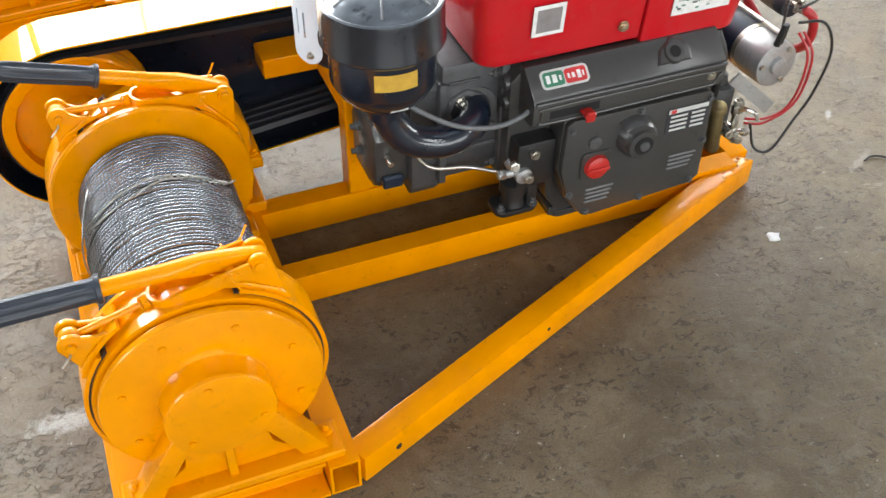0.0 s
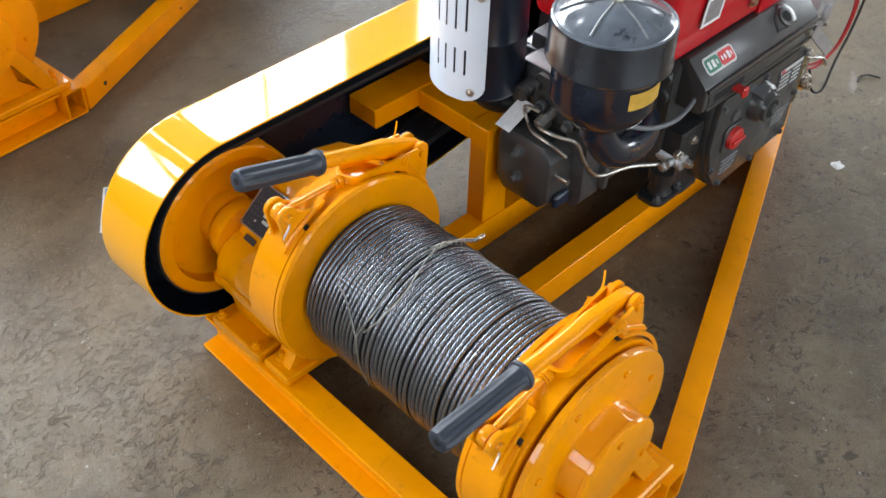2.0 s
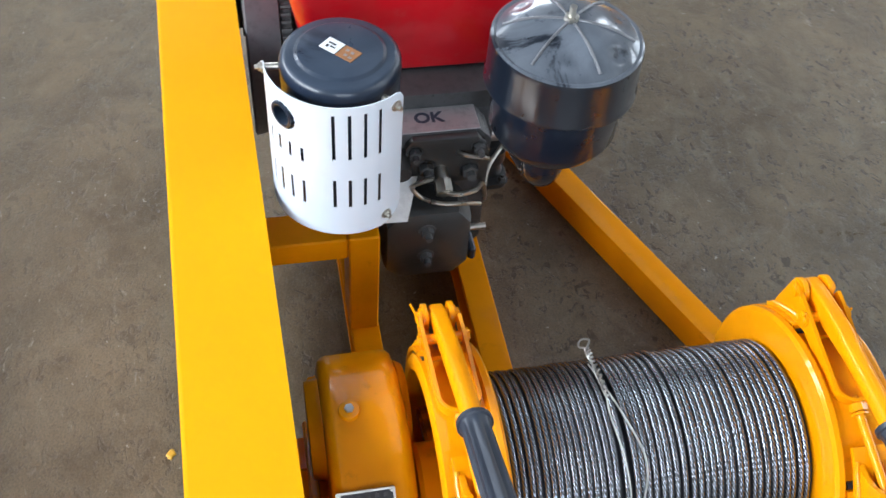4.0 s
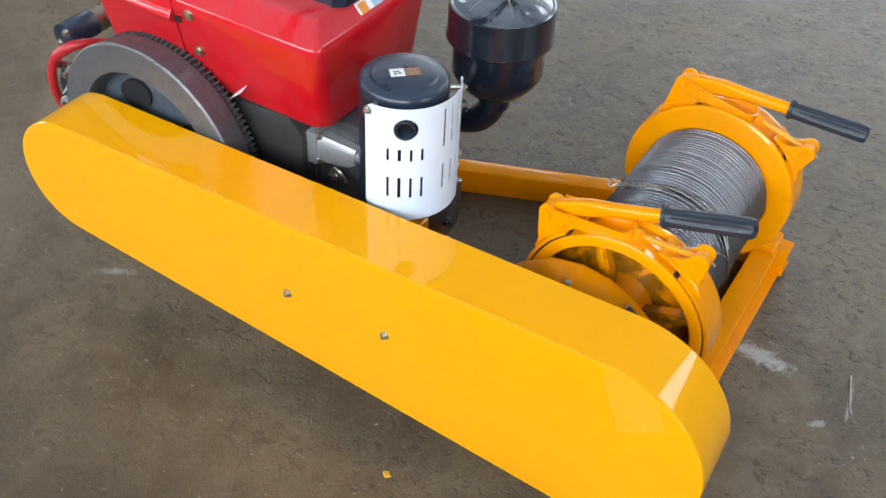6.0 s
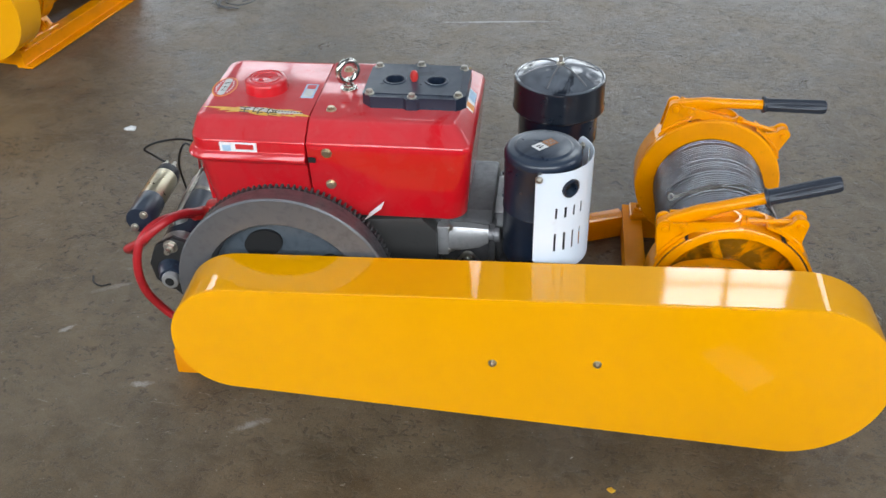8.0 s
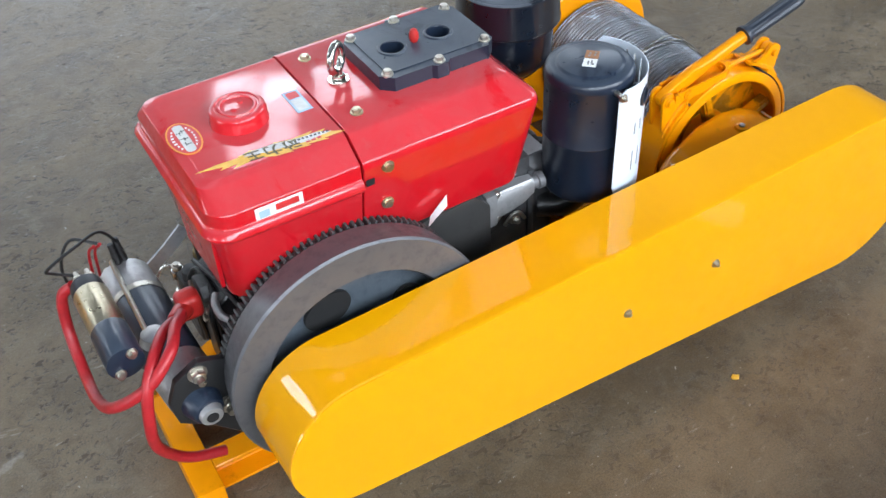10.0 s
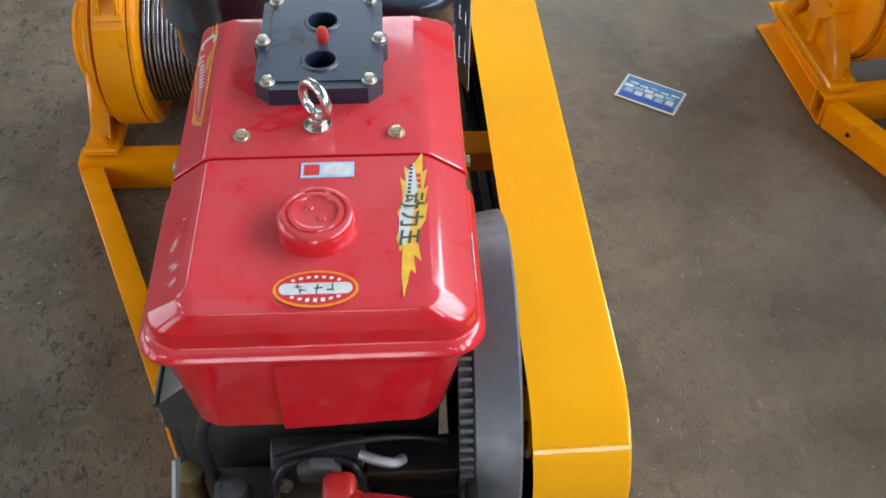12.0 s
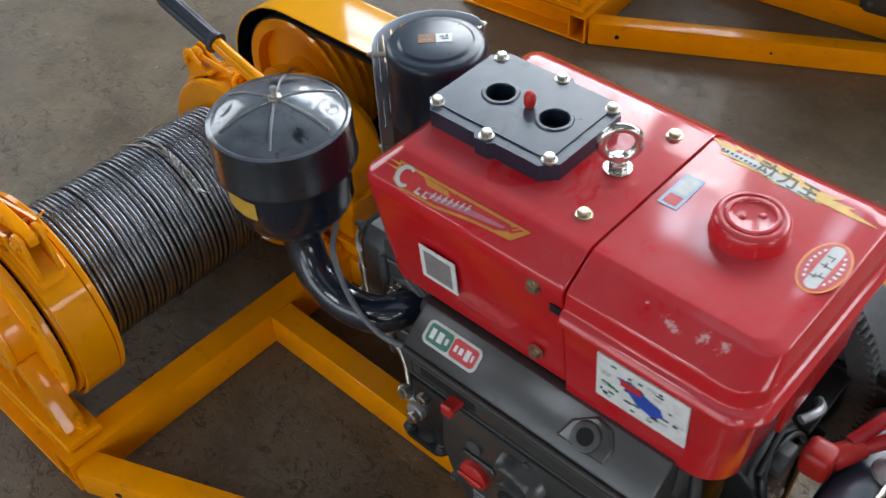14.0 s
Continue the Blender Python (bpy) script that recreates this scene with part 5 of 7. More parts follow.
    part("print_patch", sheet_on(B(), c + u * 0.020, u, v, 0.045, 0.020, 0.0010), PAPER_BLUE, wl)
    # strip decal on the hopper's other slope
    v = Vector((0, -0.043, 0.0315)).normalized()
    c = Vector((-0.235, 0.5609, 0.7269))
    q = lambda a, b, l: c + X * a + v * b + v.cross(X) * l
    def slope_patch(name, poly, mat, parent, lift, label=""):
        t = bmesh.new()
        up = [t.verts.new(q(a, b, lift - 0.0030)) for a, b in poly]
        f = t.faces.new(up)
        r = bmesh.ops.extrude_face_region(t, geom=[f])
        bmesh.ops.translate(t, verts=[w for w in r["geom"] if isinstance(w, bmesh.types.BMVert)], vec=v.cross(X) * 0.0008)
        return part(name, t, mat, parent, label)
    st = slope_patch("decal", [(0.098, 0.0165), (0.067, 0.0165), (-0.1273, 0.0175), (-0.1063, -0.0042), (-0.0696, -0.0062), (-0.0396, -0.0091), (0.0137, -0.0171), (0.078, -0.0183), (0.094, -0.0110)], FADED_GOLD, hop, 0.0012, "red and gold strip decal with a white mark")
    slope_patch("decal_field", [(0.094, 0.0130), (0.060, 0.0122), (-0.096, 0.0135), (-0.104, 0.0070), (-0.080, -0.0022), (-0.0396, -0.0052), (0.0137, -0.0135), (0.070, -0.0150), (0.088, -0.0090)], PRINT_RED, st, 0.0016)
    slope_patch("decal_field", [(0.052, 0.0118), (0.008, 0.0112), (0.000, 0.0050), (0.040, 0.0040)], FADED_GOLD, st, 0.0018)
    slope_patch("decal_field", [(0.040, -0.0030), (-0.030, 0.0050), (-0.090, 0.0080), (-0.098, 0.0050), (-0.040, -0.0020), (0.020, -0.0100)], PRINT_PINK, st, 0.0018)
    for k in (0, 1):
        slope_patch("decal_tick", [(0.120 - 0.003 * k, 0.0110 - 0.007 * k), (0.092, 0.0125 - 0.007 * k), (0.092, 0.0095 - 0.007 * k)], PRINT_GOLD, st, 0.0014)
        slope_patch("decal_tick", [(-0.092 - 0.011 * k, 0.0040), (-0.110 - 0.007 * k, 0.0145), (-0.106 - 0.007 * k, 0.0150), (-0.088 - 0.011 * k, 0.0045)], PRINT_RED, st, 0.0019)
    # a pale crescent, then a row of small upright bars
    arc = [(radians(48 + 270 * i / 16), 0.0035 + 0.0038 * math.sin(math.pi * i / 16)) for i in range(17)]
    outer = [(0.0785 - 0.0150 * math.cos(a), 0.0005 + 0.0160 * math.sin(a)) for a, _ in arc]
    inner = [(0.0785 - (0.0150 - w) * math.cos(a), 0.0005 + (0.0160 - w) * math.sin(a)) for a, w in reversed(arc)]
    slope_patch("decal_mark", outer + inner, PRINT_SILVER, st, 0.0022)
    for i in range(2):
        a = 0.053 - 0.013 * i
        slope_patch("print_bar", [(a, -0.0130), (a - 0.003, -0.0035), (a - 0.006, -0.0035), (a - 0.003, -0.0100), (a - 0.009, -0.0100), (a - 0.010, -0.0130)], PRINT_SILVER, st, 0.0022)
    for i in range(7):
        a, b = 0.027 - 0.0092 * i, -0.0095 + 0.0015 * i
        slope_patch("print_bar", [(a, b), (a - 0.0035, b + 0.0105), (a - 0.0055, b + 0.0105), (a - 0.0020, b)], PRINT_SILVER, st, 0.0022)
        slope_patch("print_bar", [(a - 0.0010, b + 0.0040), (a - 0.0016, b + 0.0058), (a - 0.0068, b + 0.0064), (a - 0.0062, b + 0.0046)], PRINT_SILVER, st, 0.0024)
    # stickers on the governor side
    side = lambda z: 0.5795 - 0.013 * (0.690 - z) / 0.156
    c = Vector((-0.226, 0.5765, 0.605))
    vz = Vector((0, 0.013, 0.156)).normalized()
    sq = part("label", sheet_on(B(), c, -X, vz, 0.066, 0.066, 0.0012), PAPER, hop, "square grey-white sticker")
    part("print_patch", sheet_on(B(), c, -X, vz, 0.050, 0.050, 0.0016), PRINT_GREY, sq)
    c = Vector((-0.562, 0.5765, 0.600))
    vt = Vector((0, 0.009, 0.115)).normalized()
    ch = part("label", sheet_on(B(), c, -X, vt, 0.132, 0.088, 0.0018), PAPER, tank, "white diagram sticker with red and blue shapes")
    pp = [(0.035, 0.020), (0.010, 0.022), (-0.012, 0.010), (-0.028, 0.006), (-0.034, -0.008), (-0.018, -0.020), (0.004, -0.014), (0.018, 0.002)]
    t = bmesh.new()
    t.faces.new([t.verts.new(c + X * a + vt * b + Vector((0, 0.0030, 0))) for a, b in pp])
    part("print_patch", t, PRINT_BLUE, ch)
    part("print_patch", sheet_on(B(), c + X * 0.014 + vt * 0.014, -X, vt, 0.030, 0.012, 0.0036), PRINT_RED, ch)
    rr = random.Random(5)
    for i in range(44):
        a, b = rr.uniform(-0.058, 0.058), rr.uniform(-0.036, 0.036)
        part("print_bar", sheet_on(B(), c + X * a + vt * b, -X, vt, rr.uniform(0.003, 0.014), rr.uniform(0.0015, 0.0045), 0.0028), rr.choice([INK, PRINT_SILVER, PRINT_GREEN]), ch)


def build_crankcase(e):
    bm = prism(B(), [(-0.625, 0.150), (-0.610, 0.104), (-0.300, 0.104), (-0.268, 0.150), (-0.258, 0.225), (-0.165, 0.232), (-0.165, 0.470), (-0.200, 0.506), (-0.580, 0.480), (-0.625, 0.420)], 0.235, 0.560, "xz", 0.010, 2)
    part("crankcase", bm, ENGINE_GREY, e, "dark grey cast crankcase")
    part("sump", box(B(), -0.64, -0.285, 0.27, 0.55, 0.083, 0.106, 0.004), ENGINE_GREY, e)
    # feet on the rails
    for x in (-0.335, -0.60):
        ft = part("mounting_foot", prism(B(), rounded(x - 0.050, x + 0.045, 0.470, 0.556, 0.022), 0.0805, 0.098, "xy", 0.003), ENGINE_GREY, e)
        part("foot_bolt", hexbolt(B(), (x, 0.515, 0.098), (0, 0, 1), 0.011, 0.010, True, 0.014), CAST_IRON, ft)
        part("mounting_foot", prism(B(), rounded(x - 0.045, x + 0.045, 0.275, 0.345, 0.02), 0.0805, 0.104, "xy", 0.003), ENGINE_GREY, e)
    # sloping upper gear case along the governor side
    prof = [(0.548, 0.505), (0.570, 0.506), (0.618, 0.462), (0.624, 0.450), (0.624, 0.405), (0.612, 0.395), (0.548, 0.395)]
    up = part("upper_gear_case", prism(B(), prof, -0.618, -0.186, "yz", 0.006, 2), ENGINE_GREY, e, "dark grey sloping gear case with a boss")
    part("lip", hose(B(), [(-0.616, 0.6255, 0.4530), (-0.50, 0.6262, 0.4535), (-0.35, 0.6262, 0.4535), (-0.190, 0.6255, 0.4530)], 0.0042, 10, 4), ENGINE_GREY, up)
    # long recess with a raised rim, in which the throttle lever slides
    loop = [(-0.596, 0.408), (-0.400, 0.406), (-0.215, 0.406), (-0.204, 0.412), (-0.204, 0.434), (-0.215, 0.441), (-0.400, 0.441), (-0.596, 0.439), (-0.602, 0.424), (-0.596, 0.408)]
    part("recess_rim", hose(B(), [(x, 0.6245, z) for x, z in loop], 0.0030, 8, 5), ENGINE_GREY, up)
    part("lever_slot", box(B(), -0.330, -0.222, 0.6238, 0.6246, 0.414, 0.432), HOLE_DARK, up)
    part("side_screw", hexbolt(B(), (-0.585, 0.624, 0.430), (0, 1, 0), 0.0075, 0.005, True), STEEL, up)
    # inspection boss on the slope
    nrm = Vector((0, 0.67, 0.74))
    b = Vector((-0.503, 0.594, 0.484))
    bm = rod(B(), b - nrm * 0.012, b + nrm * 0.010, 0.026, 0.021, 28, 0.002)
    along, up_slope = Vector((1, 0, 0)), Vector((0, -0.74, 0.67))
    pad = [b + along * x + up_slope * z for x, z in ((-0.036, -0.020), (-0.040, 0.004), (-0.026, 0.026), (0.000, 0.032), (0.030, 0.010), (0.040, -0.020))]
    part("boss_pad", loft(B(), [[q - nrm * 0.010 for q in pad], [q + nrm * 0.002 for q in pad], [b + (q - b) * 0.88 + nrm * 0.005 for q in pad]]), ENGINE_GREY, up)
    boss = part("boss", bm, ENGINE_GREY, up)
    part("boss_hole", rod(B(), b + nrm * 0.0095, b + nrm * 0.0108, 0.0125, seg=24), HOLE_DARK, boss)
    u, v = Vector((-1, 0, 0)), Vector((0, -0.74, 0.67))
    c = Vector((-0.262, 0.5945, 0.4845))
    nn = u.cross(v).normalized()

    def lozenge(a0, a1, hh, lift, r):
        t = bmesh.new()
        ring = [t.verts.new(c + u * a + v * b + nn * lift) for a, b in rounded(a0, a1, -hh, hh, r)]
        t.faces.new(ring)
        r0 = bmesh.ops.extrude_face_region(t, geom=list(t.faces))
        bmesh.ops.translate(t, verts=[w for w in r0["geom"] if isinstance(w, bmesh.types.BMVert)], vec=nn * 0.0006)
        return t
    lb = part("label", lozenge(-0.051, 0.051, 0.0190, 0.0006, 0.010), PRINT_SILVER, up, "red and green label with a rounded silver rim")
    part("print_patch", lozenge(-0.046, -0.002, 0.0145, 0.0012, 0.006), PRINT_GREEN, lb)
    part("print_patch", lozenge(0.000, 0.046, 0.0145, 0.0012, 0.006), PRINT_RED, lb)
    for k, w in ((-0.036, 0.005), (-0.022, 0.006), (-0.010, 0.003), (0.008, 0.003), (0.018, 0.004), (0.030, 0.005), (0.039, 0.002)):
        part("print_dot", sheet_on(B(), c + u * k, u, v, w * 1.6, 0.016 if w > 0.004 else 0.010, 0.0023), PAPER, lb)
    # timing cover
    oc = [(-0.262, 0.388), (-0.258, 0.270), (-0.285, 0.185), (-0.320, 0.136), (-0.345, 0.130), (-0.590, 0.148), (-0.612, 0.165), (-0.606, 0.385), (-0.590, 0.396), (-0.275, 0.398)]
    part("gear_case", prism(B(), oc, 0.545, 0.612, "xz", 0.006, 2), ENGINE_GREY, e)
    cov = part("timing_cover", prism(B(), [(AXX + (x - AXX) * 0.985, 0.265 + (z - 0.265) * 0.975) for x, z in oc for AXX in (-0.435,)], 0.611, 0.626, "xz", 0.004, 2), ENGINE_GREY, e, "dark grey cast timing cover with red stop knob")
    for x, z in ((-0.275, 0.372), (-0.285, 0.205), (-0.330, 0.148), (-0.460, 0.150), (-0.585, 0.163), (-0.598, 0.268), (-0.592, 0.376), (-0.430, 0.384)):
        part("cover_bolt", hexbolt(B(), (x, 0.626, z), (0, 1, 0), 0.0065, 0.005, True), CAST_IRON, cov)
    for k in range(4):
        for xa in (-0.350, -0.545):
            z = 0.205 - 0.011 * k if xa > -0.4 else 0.240 - 0.011 * k
            part("cast_rib", box(B(), xa - 0.040 + 0.004 * k, xa + 0.026, 0.625, 0.629, z, z + 0.0045, 0.001), HEAD_GREY, cov)
    bm = rod(B(), (-0.330, 0.624, 0.332), (-0.330, 0.632, 0.332), 0.014, seg=24, bevel=0.001)
    part("plug", bm, CAST_IRON, cov)
    part("knob_seat", prism(B(), rounded(-0.373, -0.303, 0.240, 0.308, 0.012), 0.6258, 0.632, "xz", 0.002, 1), ENGINE_GREY, cov)
    kb = part("stop_knob", lathe(B(), [(0.0, 0.014), (0.020, 0.014), (0.026, 0.010), (0.027, 0.0)], (-0.337, 0.632, 0.274), (0, 1, 0), 28), RED_PLASTIC, cov, "round red plastic knob")
    part("knob_ridge", box(B(), -0.361, -0.313, 0.645, 0.651, 0.270, 0.278, 0.002), RED_PLASTIC, kb)
    bm = rod(B(), (-0.425, 0.620, 0.322), (-0.425, 0.662, 0.322), 0.036, 0.033, 36, 0.003)
    hub = part("cranking_boss", bm, ENGINE_GREY, cov)
    hood = [[(-0.425 + (q - 0.002) * math.cos(a) if abs(a - 2.0) > 1.1 else -0.415 + q * 1.22 * math.cos(a), yy, 0.322 + q * math.sin(a) * (1.22 if abs(a - 2.0) <= 1.1 else 0.95)) for a in [2 * math.pi * i / 40 for i in range(40)]] for yy, q in ((0.622, 0.046), (0.646, 0.042), (0.652, 0.037))]
    part("boss_hood", loft(B(), hood), ENGINE_GREY, hub)
    part("crank_hole", rod(B(), (-0.425, 0.661, 0.322), (-0.425, 0.6635, 0.322), 0.021, seg=28), HOLE_DARK, hub)
    part("crank_shaft_end", rod(B(), (-0.425, 0.650, 0.322), (-0.425, 0.668, 0.322), 0.011, seg=20, bevel=0.001), CAST_IRON, hub)
    c = Vector((-0.545, 0.6262, 0.338))
    X, Z = Vector((-1, 0, 0)), Vector((0, 0, 1))
    npl = part("rating_plate", sheet_on(B(), c, X, Z, 0.098, 0.062, 0.0012), INK, cov, "black and silver rating plate")
    part("print_bar", sheet_on(B(), c + Z * 0.024, X, Z, 0.094, 0.010, 0.0018), PRINT_SILVER, npl)
    part("print_patch", sheet_on(B(), c + Z * 0.024 - X * 0.036, X, Z, 0.012, 0.008, 0.0024), PRINT_RED, npl)
    for k in range(4):
        part("print_bar", sheet_on(B(), c + Z * (0.010 - 0.011 * k) - X * 0.02, X, Z, 0.040, 0.005, 0.0018), PRINT_SILVER, npl)
        part("print_bar", sheet_on(B(), c + Z * (0.010 - 0.011 * k) + X * 0.026, X, Z, 0.032, 0.005, 0.0018), PRINT_SILVER, npl)
    lev = B()
    box(lev, -0.310, -0.286, 0.624, 0.652, 0.415, 0.423, 0.002)
    box(lev, -0.308, -0.288, 0.645, 0.654, 0.406, 0.429, 0.003)
    part("throttle_lever", lev, RED_PLASTIC, e, "small red throttle lever")
    # rear end: gear housing, plates and fittings behind the flywheel
    rp = part("rear_plate", prism(B(), [(-0.700, 0.17), (-0.704, 0.375), (-0.694, 0.404), (-0.672, 0.420), (-0.652, 0.425), (-0.645, 0.17)], 0.338, 0.470, "xz", 0.008, 3), SOOT_BLACK, e, "sooty black cast gear cover")
    part("cover_ridge", hose(B(), [(-0.704, 0.462, 0.215), (-0.709, 0.462, 0.360), (-0.700, 0.456, 0.402), (-0.690, 0.436, 0.416), (-0.690, 0.372, 0.416), (-0.700, 0.350, 0.404), (-0.708, 0.345, 0.360), (-0.704, 0.345, 0.230)], 0.0055, 10, 5), SOOT_BLACK, rp)
    # open bay between the gear cover and the starter bracket
    bay = part("bay_back", box(B(), -0.662, -0.645, 0.208, 0.340, 0.170, 0.400, 0.002), SOOT_BLACK, e, "dark open bay")
    part("bay_floor", box(B(), -0.702, -0.660, 0.209, 0.339, 0.250, 0.262, 0.002), SOOT_BLACK, bay)
    part("bay_lip", box(B(), -0.706, -0.646, 0.209, 0.338, 0.398, 0.405, 0.002), SOOT_BLACK, bay)
    part("cast_lug", prism(B(), [(0.370, 0.404), (0.382, 0.424), (0.412, 0.430), (0.432, 0.416), (0.428, 0.390), (0.380, 0.384)], -0.710, -0.690, "yz", 0.006, 2), CAST_IRON, e)
    part("cover_rim", hose(B(), [(-0.690, 0.460, 0.425), (-0.682, 0.400, 0.436), (-0.672, 0.330, 0.437), (-0.665, 0.275, 0.428), (-0.662, 0.225, 0.412)], 0.005, 10, 6), SOOT_BLACK, e)
    part("lifting_hook", hose(B(), [(-0.690, 0.345, 0.428), (-0.700, 0.322, 0.428), (-0.700, 0.300, 0.420), (-0.690, 0.286, 0.414)], 0.0075, 10, 6), ALU, e)
    for y, z in ((0.450, 0.380), (0.357, 0.385), (0.400, 0.330)):
        part("cover_bolt", hexbolt(B(), (-0.703, y, z), (-1, 0, 0.2), 0.008, 0.008, True), STEEL, e)
    part("side_bracket", prism(B(), [(-0.800, 0.385), (-0.770, 0.412), (-0.700, 0.414), (-0.646, 0.406), (-0.640, 0.200), (-0.700, 0.180), (-0.800, 0.290)], 0.196, 0.209, "xz", 0.003, 1), SOOT_BLACK, e, "black starter bracket")


def build_cylinder(e):
    """Horizontal cylinder and head between the crankcase and the muffler."""
    part("cylinder_block", box(B(), -0.175, -0.040, 0.285, 0.515, 0.236, 0.506, 0.012, 2), HEAD_DARK, e)
    part("cylinder_head", prism(B(), [(0.295, 0.190), (0.485, 0.190), (0.505, 0.215), (0.505, 0.455), (0.485, 0.478), (0.315, 0.478), (0.295, 0.455)], -0.042, 0.020, "yz", 0.006, 2), HEAD_DARK, e, "bare grey cylinder head")
    # joint flanges, studs and ports of the castings
    part("joint_flange", box(B(), -0.180, -0.160, 0.272, 0.530, 0.226, 0.498, 0.006, 2), HEAD_DARK, e)
    part("joint_flange", box(B(), -0.050, -0.034, 0.280, 0.522, 0.228, 0.470, 0.005, 2), HEAD_DARK, e)
    for y, z in ((0.518, 0.470), (0.518, 0.350), (0.518, 0.252)):
        part("stud_nut", hexbolt(B(), (-0.160, y - 0.006, z), (1, 0, 0), 0.010, 0.011, True, 0.008), CAST_IRON, e)
    for z in (0.462, 0.418):
        part("block_lug", rod(B(), (-0.215, 0.540, z), (-0.158, 0.540, z - 0.003), 0.0175, 0.0155, 20, 0.004), ENGINE_GREY, e)
    port = part("port_boss", rod(B(), (-0.092, 0.512, 0.400), (-0.092, 0.5215, 0.400), 0.050, 0.044, 8, 0.004), HEAD_DARK, e)
    part("port_recess", rod(B(), (-0.092, 0.521, 0.400), (-0.092, 0.5222, 0.400), 0.036, seg=8), HOLE_DARK, port)
    part("port_stud", hexbolt(B(), (-0.078, 0.522, 0.424), (0, 1, 0), 0.009, 0.012, True, 0.010), BRIGHT, port)
    part("block_rib", box(B(), -0.120, -0.052, 0.513, 0.520, 0.462, 0.470, 0.002), HEAD_DARK, e)
    part("block_rib", box(B(), -0.158, -0.052, 0.513, 0.522, 0.300, 0.312, 0.003), HEAD_DARK, e)
    # letters stencilled on top of the head
    # pale plate added to paint the sheen on the head's top
    part("head_sheen_plate", box(B(), -0.040, 0.018, 0.318, 0.484, 0.4770, 0.4792, 0.001), ALU, e, "pale plate on the head, painting its top's sheen")
    bm = letters("OK", 0.032, (-0.014, 0.405, 0.4794), (0, 1, 0), (-1, 0, 0), 0.0004, 0.0011)
    part("stencilled_letters", bm, MATT_BLACK, e, "dark letters OK on bare metal")
    part("head_plate", prism(B(), [(0.360, 0.375), (0.500, 0.375), (0.500, 0.440), (0.478, 0.476), (0.372, 0.476), (0.360, 0.460)], 0.018, 0.034, "yz", 0.005, 2), ENGINE_GREY, e)
    hexa = [(0.322, 0.222), (0.345, 0.197), (0.448, 0.197), (0.472, 0.225), (0.472, 0.330), (0.448, 0.362), (0.345, 0.362), (0.322, 0.335)]
    s = []
    cy, cz = 0.397, 0.280
    for x, k in ((0.018, 1.0), (0.070, 0.98), (0.084, 0.93), (0.091, 0.80)):
        s.append([(x, cy + (y - cy) * k, cz + (z - cz) * k) for y, z in hexa])
    rc = part("rocker_cover", loft(B(), s), ENGINE_GREY, e, "dark grey rocker cover with two nuts")
    for z in (0.325, 0.262):
        part("cover_nut", hexbolt(B(), (0.090, 0.392, z), (1, 0, 0), 0.011, 0.010, True, 0.010), CAST_IRON, rc)
    part("side_clip", box(B(), 0.030, 0.075, 0.473, 0.486, 0.215, 0.245, 0.004), MATT_BLACK, rc)
    part("side_clip", rod(B(), (0.062, 0.470, 0.290), (0.062, 0.500, 0.290), 0.006, seg=12), STEEL, rc)
    # injector, pipes and nuts above the rocker cover
    bm = rod(B(), (0.000, 0.420, 0.420), (0.075, 0.420, 0.392), 0.011, seg=14, bevel=0.001)
    rod(bm, (0.052, 0.420, 0.401), (0.074, 0.420, 0.393), 0.015, seg=6)
    inj = part("injector", bm, STEEL, e)
    part("fuel_pipe", hose(B(), [(0.070, 0.418, 0.392), (0.085, 0.440, 0.400), (0.075, 0.470, 0.395), (0.040, 0.492, 0.372), (0.020, 0.505, 0.320), (-0.020, 0.515, 0.272), (-0.090, 0.540, 0.272), (-0.150, 0.584, 0.273)], 0.0042, 10, 8), STEEL, e, "bright steel fuel pipe")
    part("return_pipe", hose(B(), [(0.055, 0.402, 0.410), (0.070, 0.382, 0.420), (0.060, 0.368, 0.400), (0.065, 0.385, 0.378), (0.082, 0.415, 0.378), (0.080, 0.455, 0.372), (0.060, 0.486, 0.345)], 0.0038, 10, 8), STEEL, e)
    part("return_pipe", hose(B(), [(0.020, 0.440, 0.440), (0.045, 0.455, 0.448), (0.048, 0.490, 0.440), (0.030, 0.500, 0.420)], 0.0034, 10, 8), STEEL, e)
    for x, y, z, r in ((0.034, 0.395, 0.415, 0.013), (0.034, 0.468, 0.405, 0.014), (0.034, 0.480, 0.455, 0.010), (0.034, 0.375, 0.452, 0.010)):
        part("stud_nut", hexbolt(B(), (x - 0.002, y, z), (1, 0, 0), r, 0.012, True, 0.010), CAST_IRON, e)
    part("water_boss", rod(B(), (0.0, 0.350, 0.435), (0.060, 0.350, 0.428), 0.020, 0.018, 20, 0.003), ENGINE_GREY, e)
    # maker's tag hanging over the rocker cover
    tag = [Vector(q) for q in ((0.086, 0.316, 0.349), (0.090, 0.358, 0.352), (0.044, 0.380, 0.408), (0.040, 0.338, 0.405))]
    up = (tag[1] - tag[0]).cross(tag[3] - tag[0]).normalized() * 0.0012
    part("paper_tag", loft(B(), [tag, [q + up for q in tag]]), PAPER, e, "white cardboard tag")
    # governor linkage and injection pump on the near side
    bm = rod(B(), (-0.185, 0.530, 0.272), (-0.185, 0.612, 0.272), 0.020, 0.018, 20, 0.003)
    rod(bm, (-0.185, 0.585, 0.258), (-0.185, 0.585, 0.334), 0.013, 0.011, 16)
    rod(bm, (-0.235, 0.590, 0.270), (-0.135, 0.590, 0.274), 0.010, 0.009, 14)
    pump = part("injection_pump", bm, ALU, e, "bare metal injection pump")
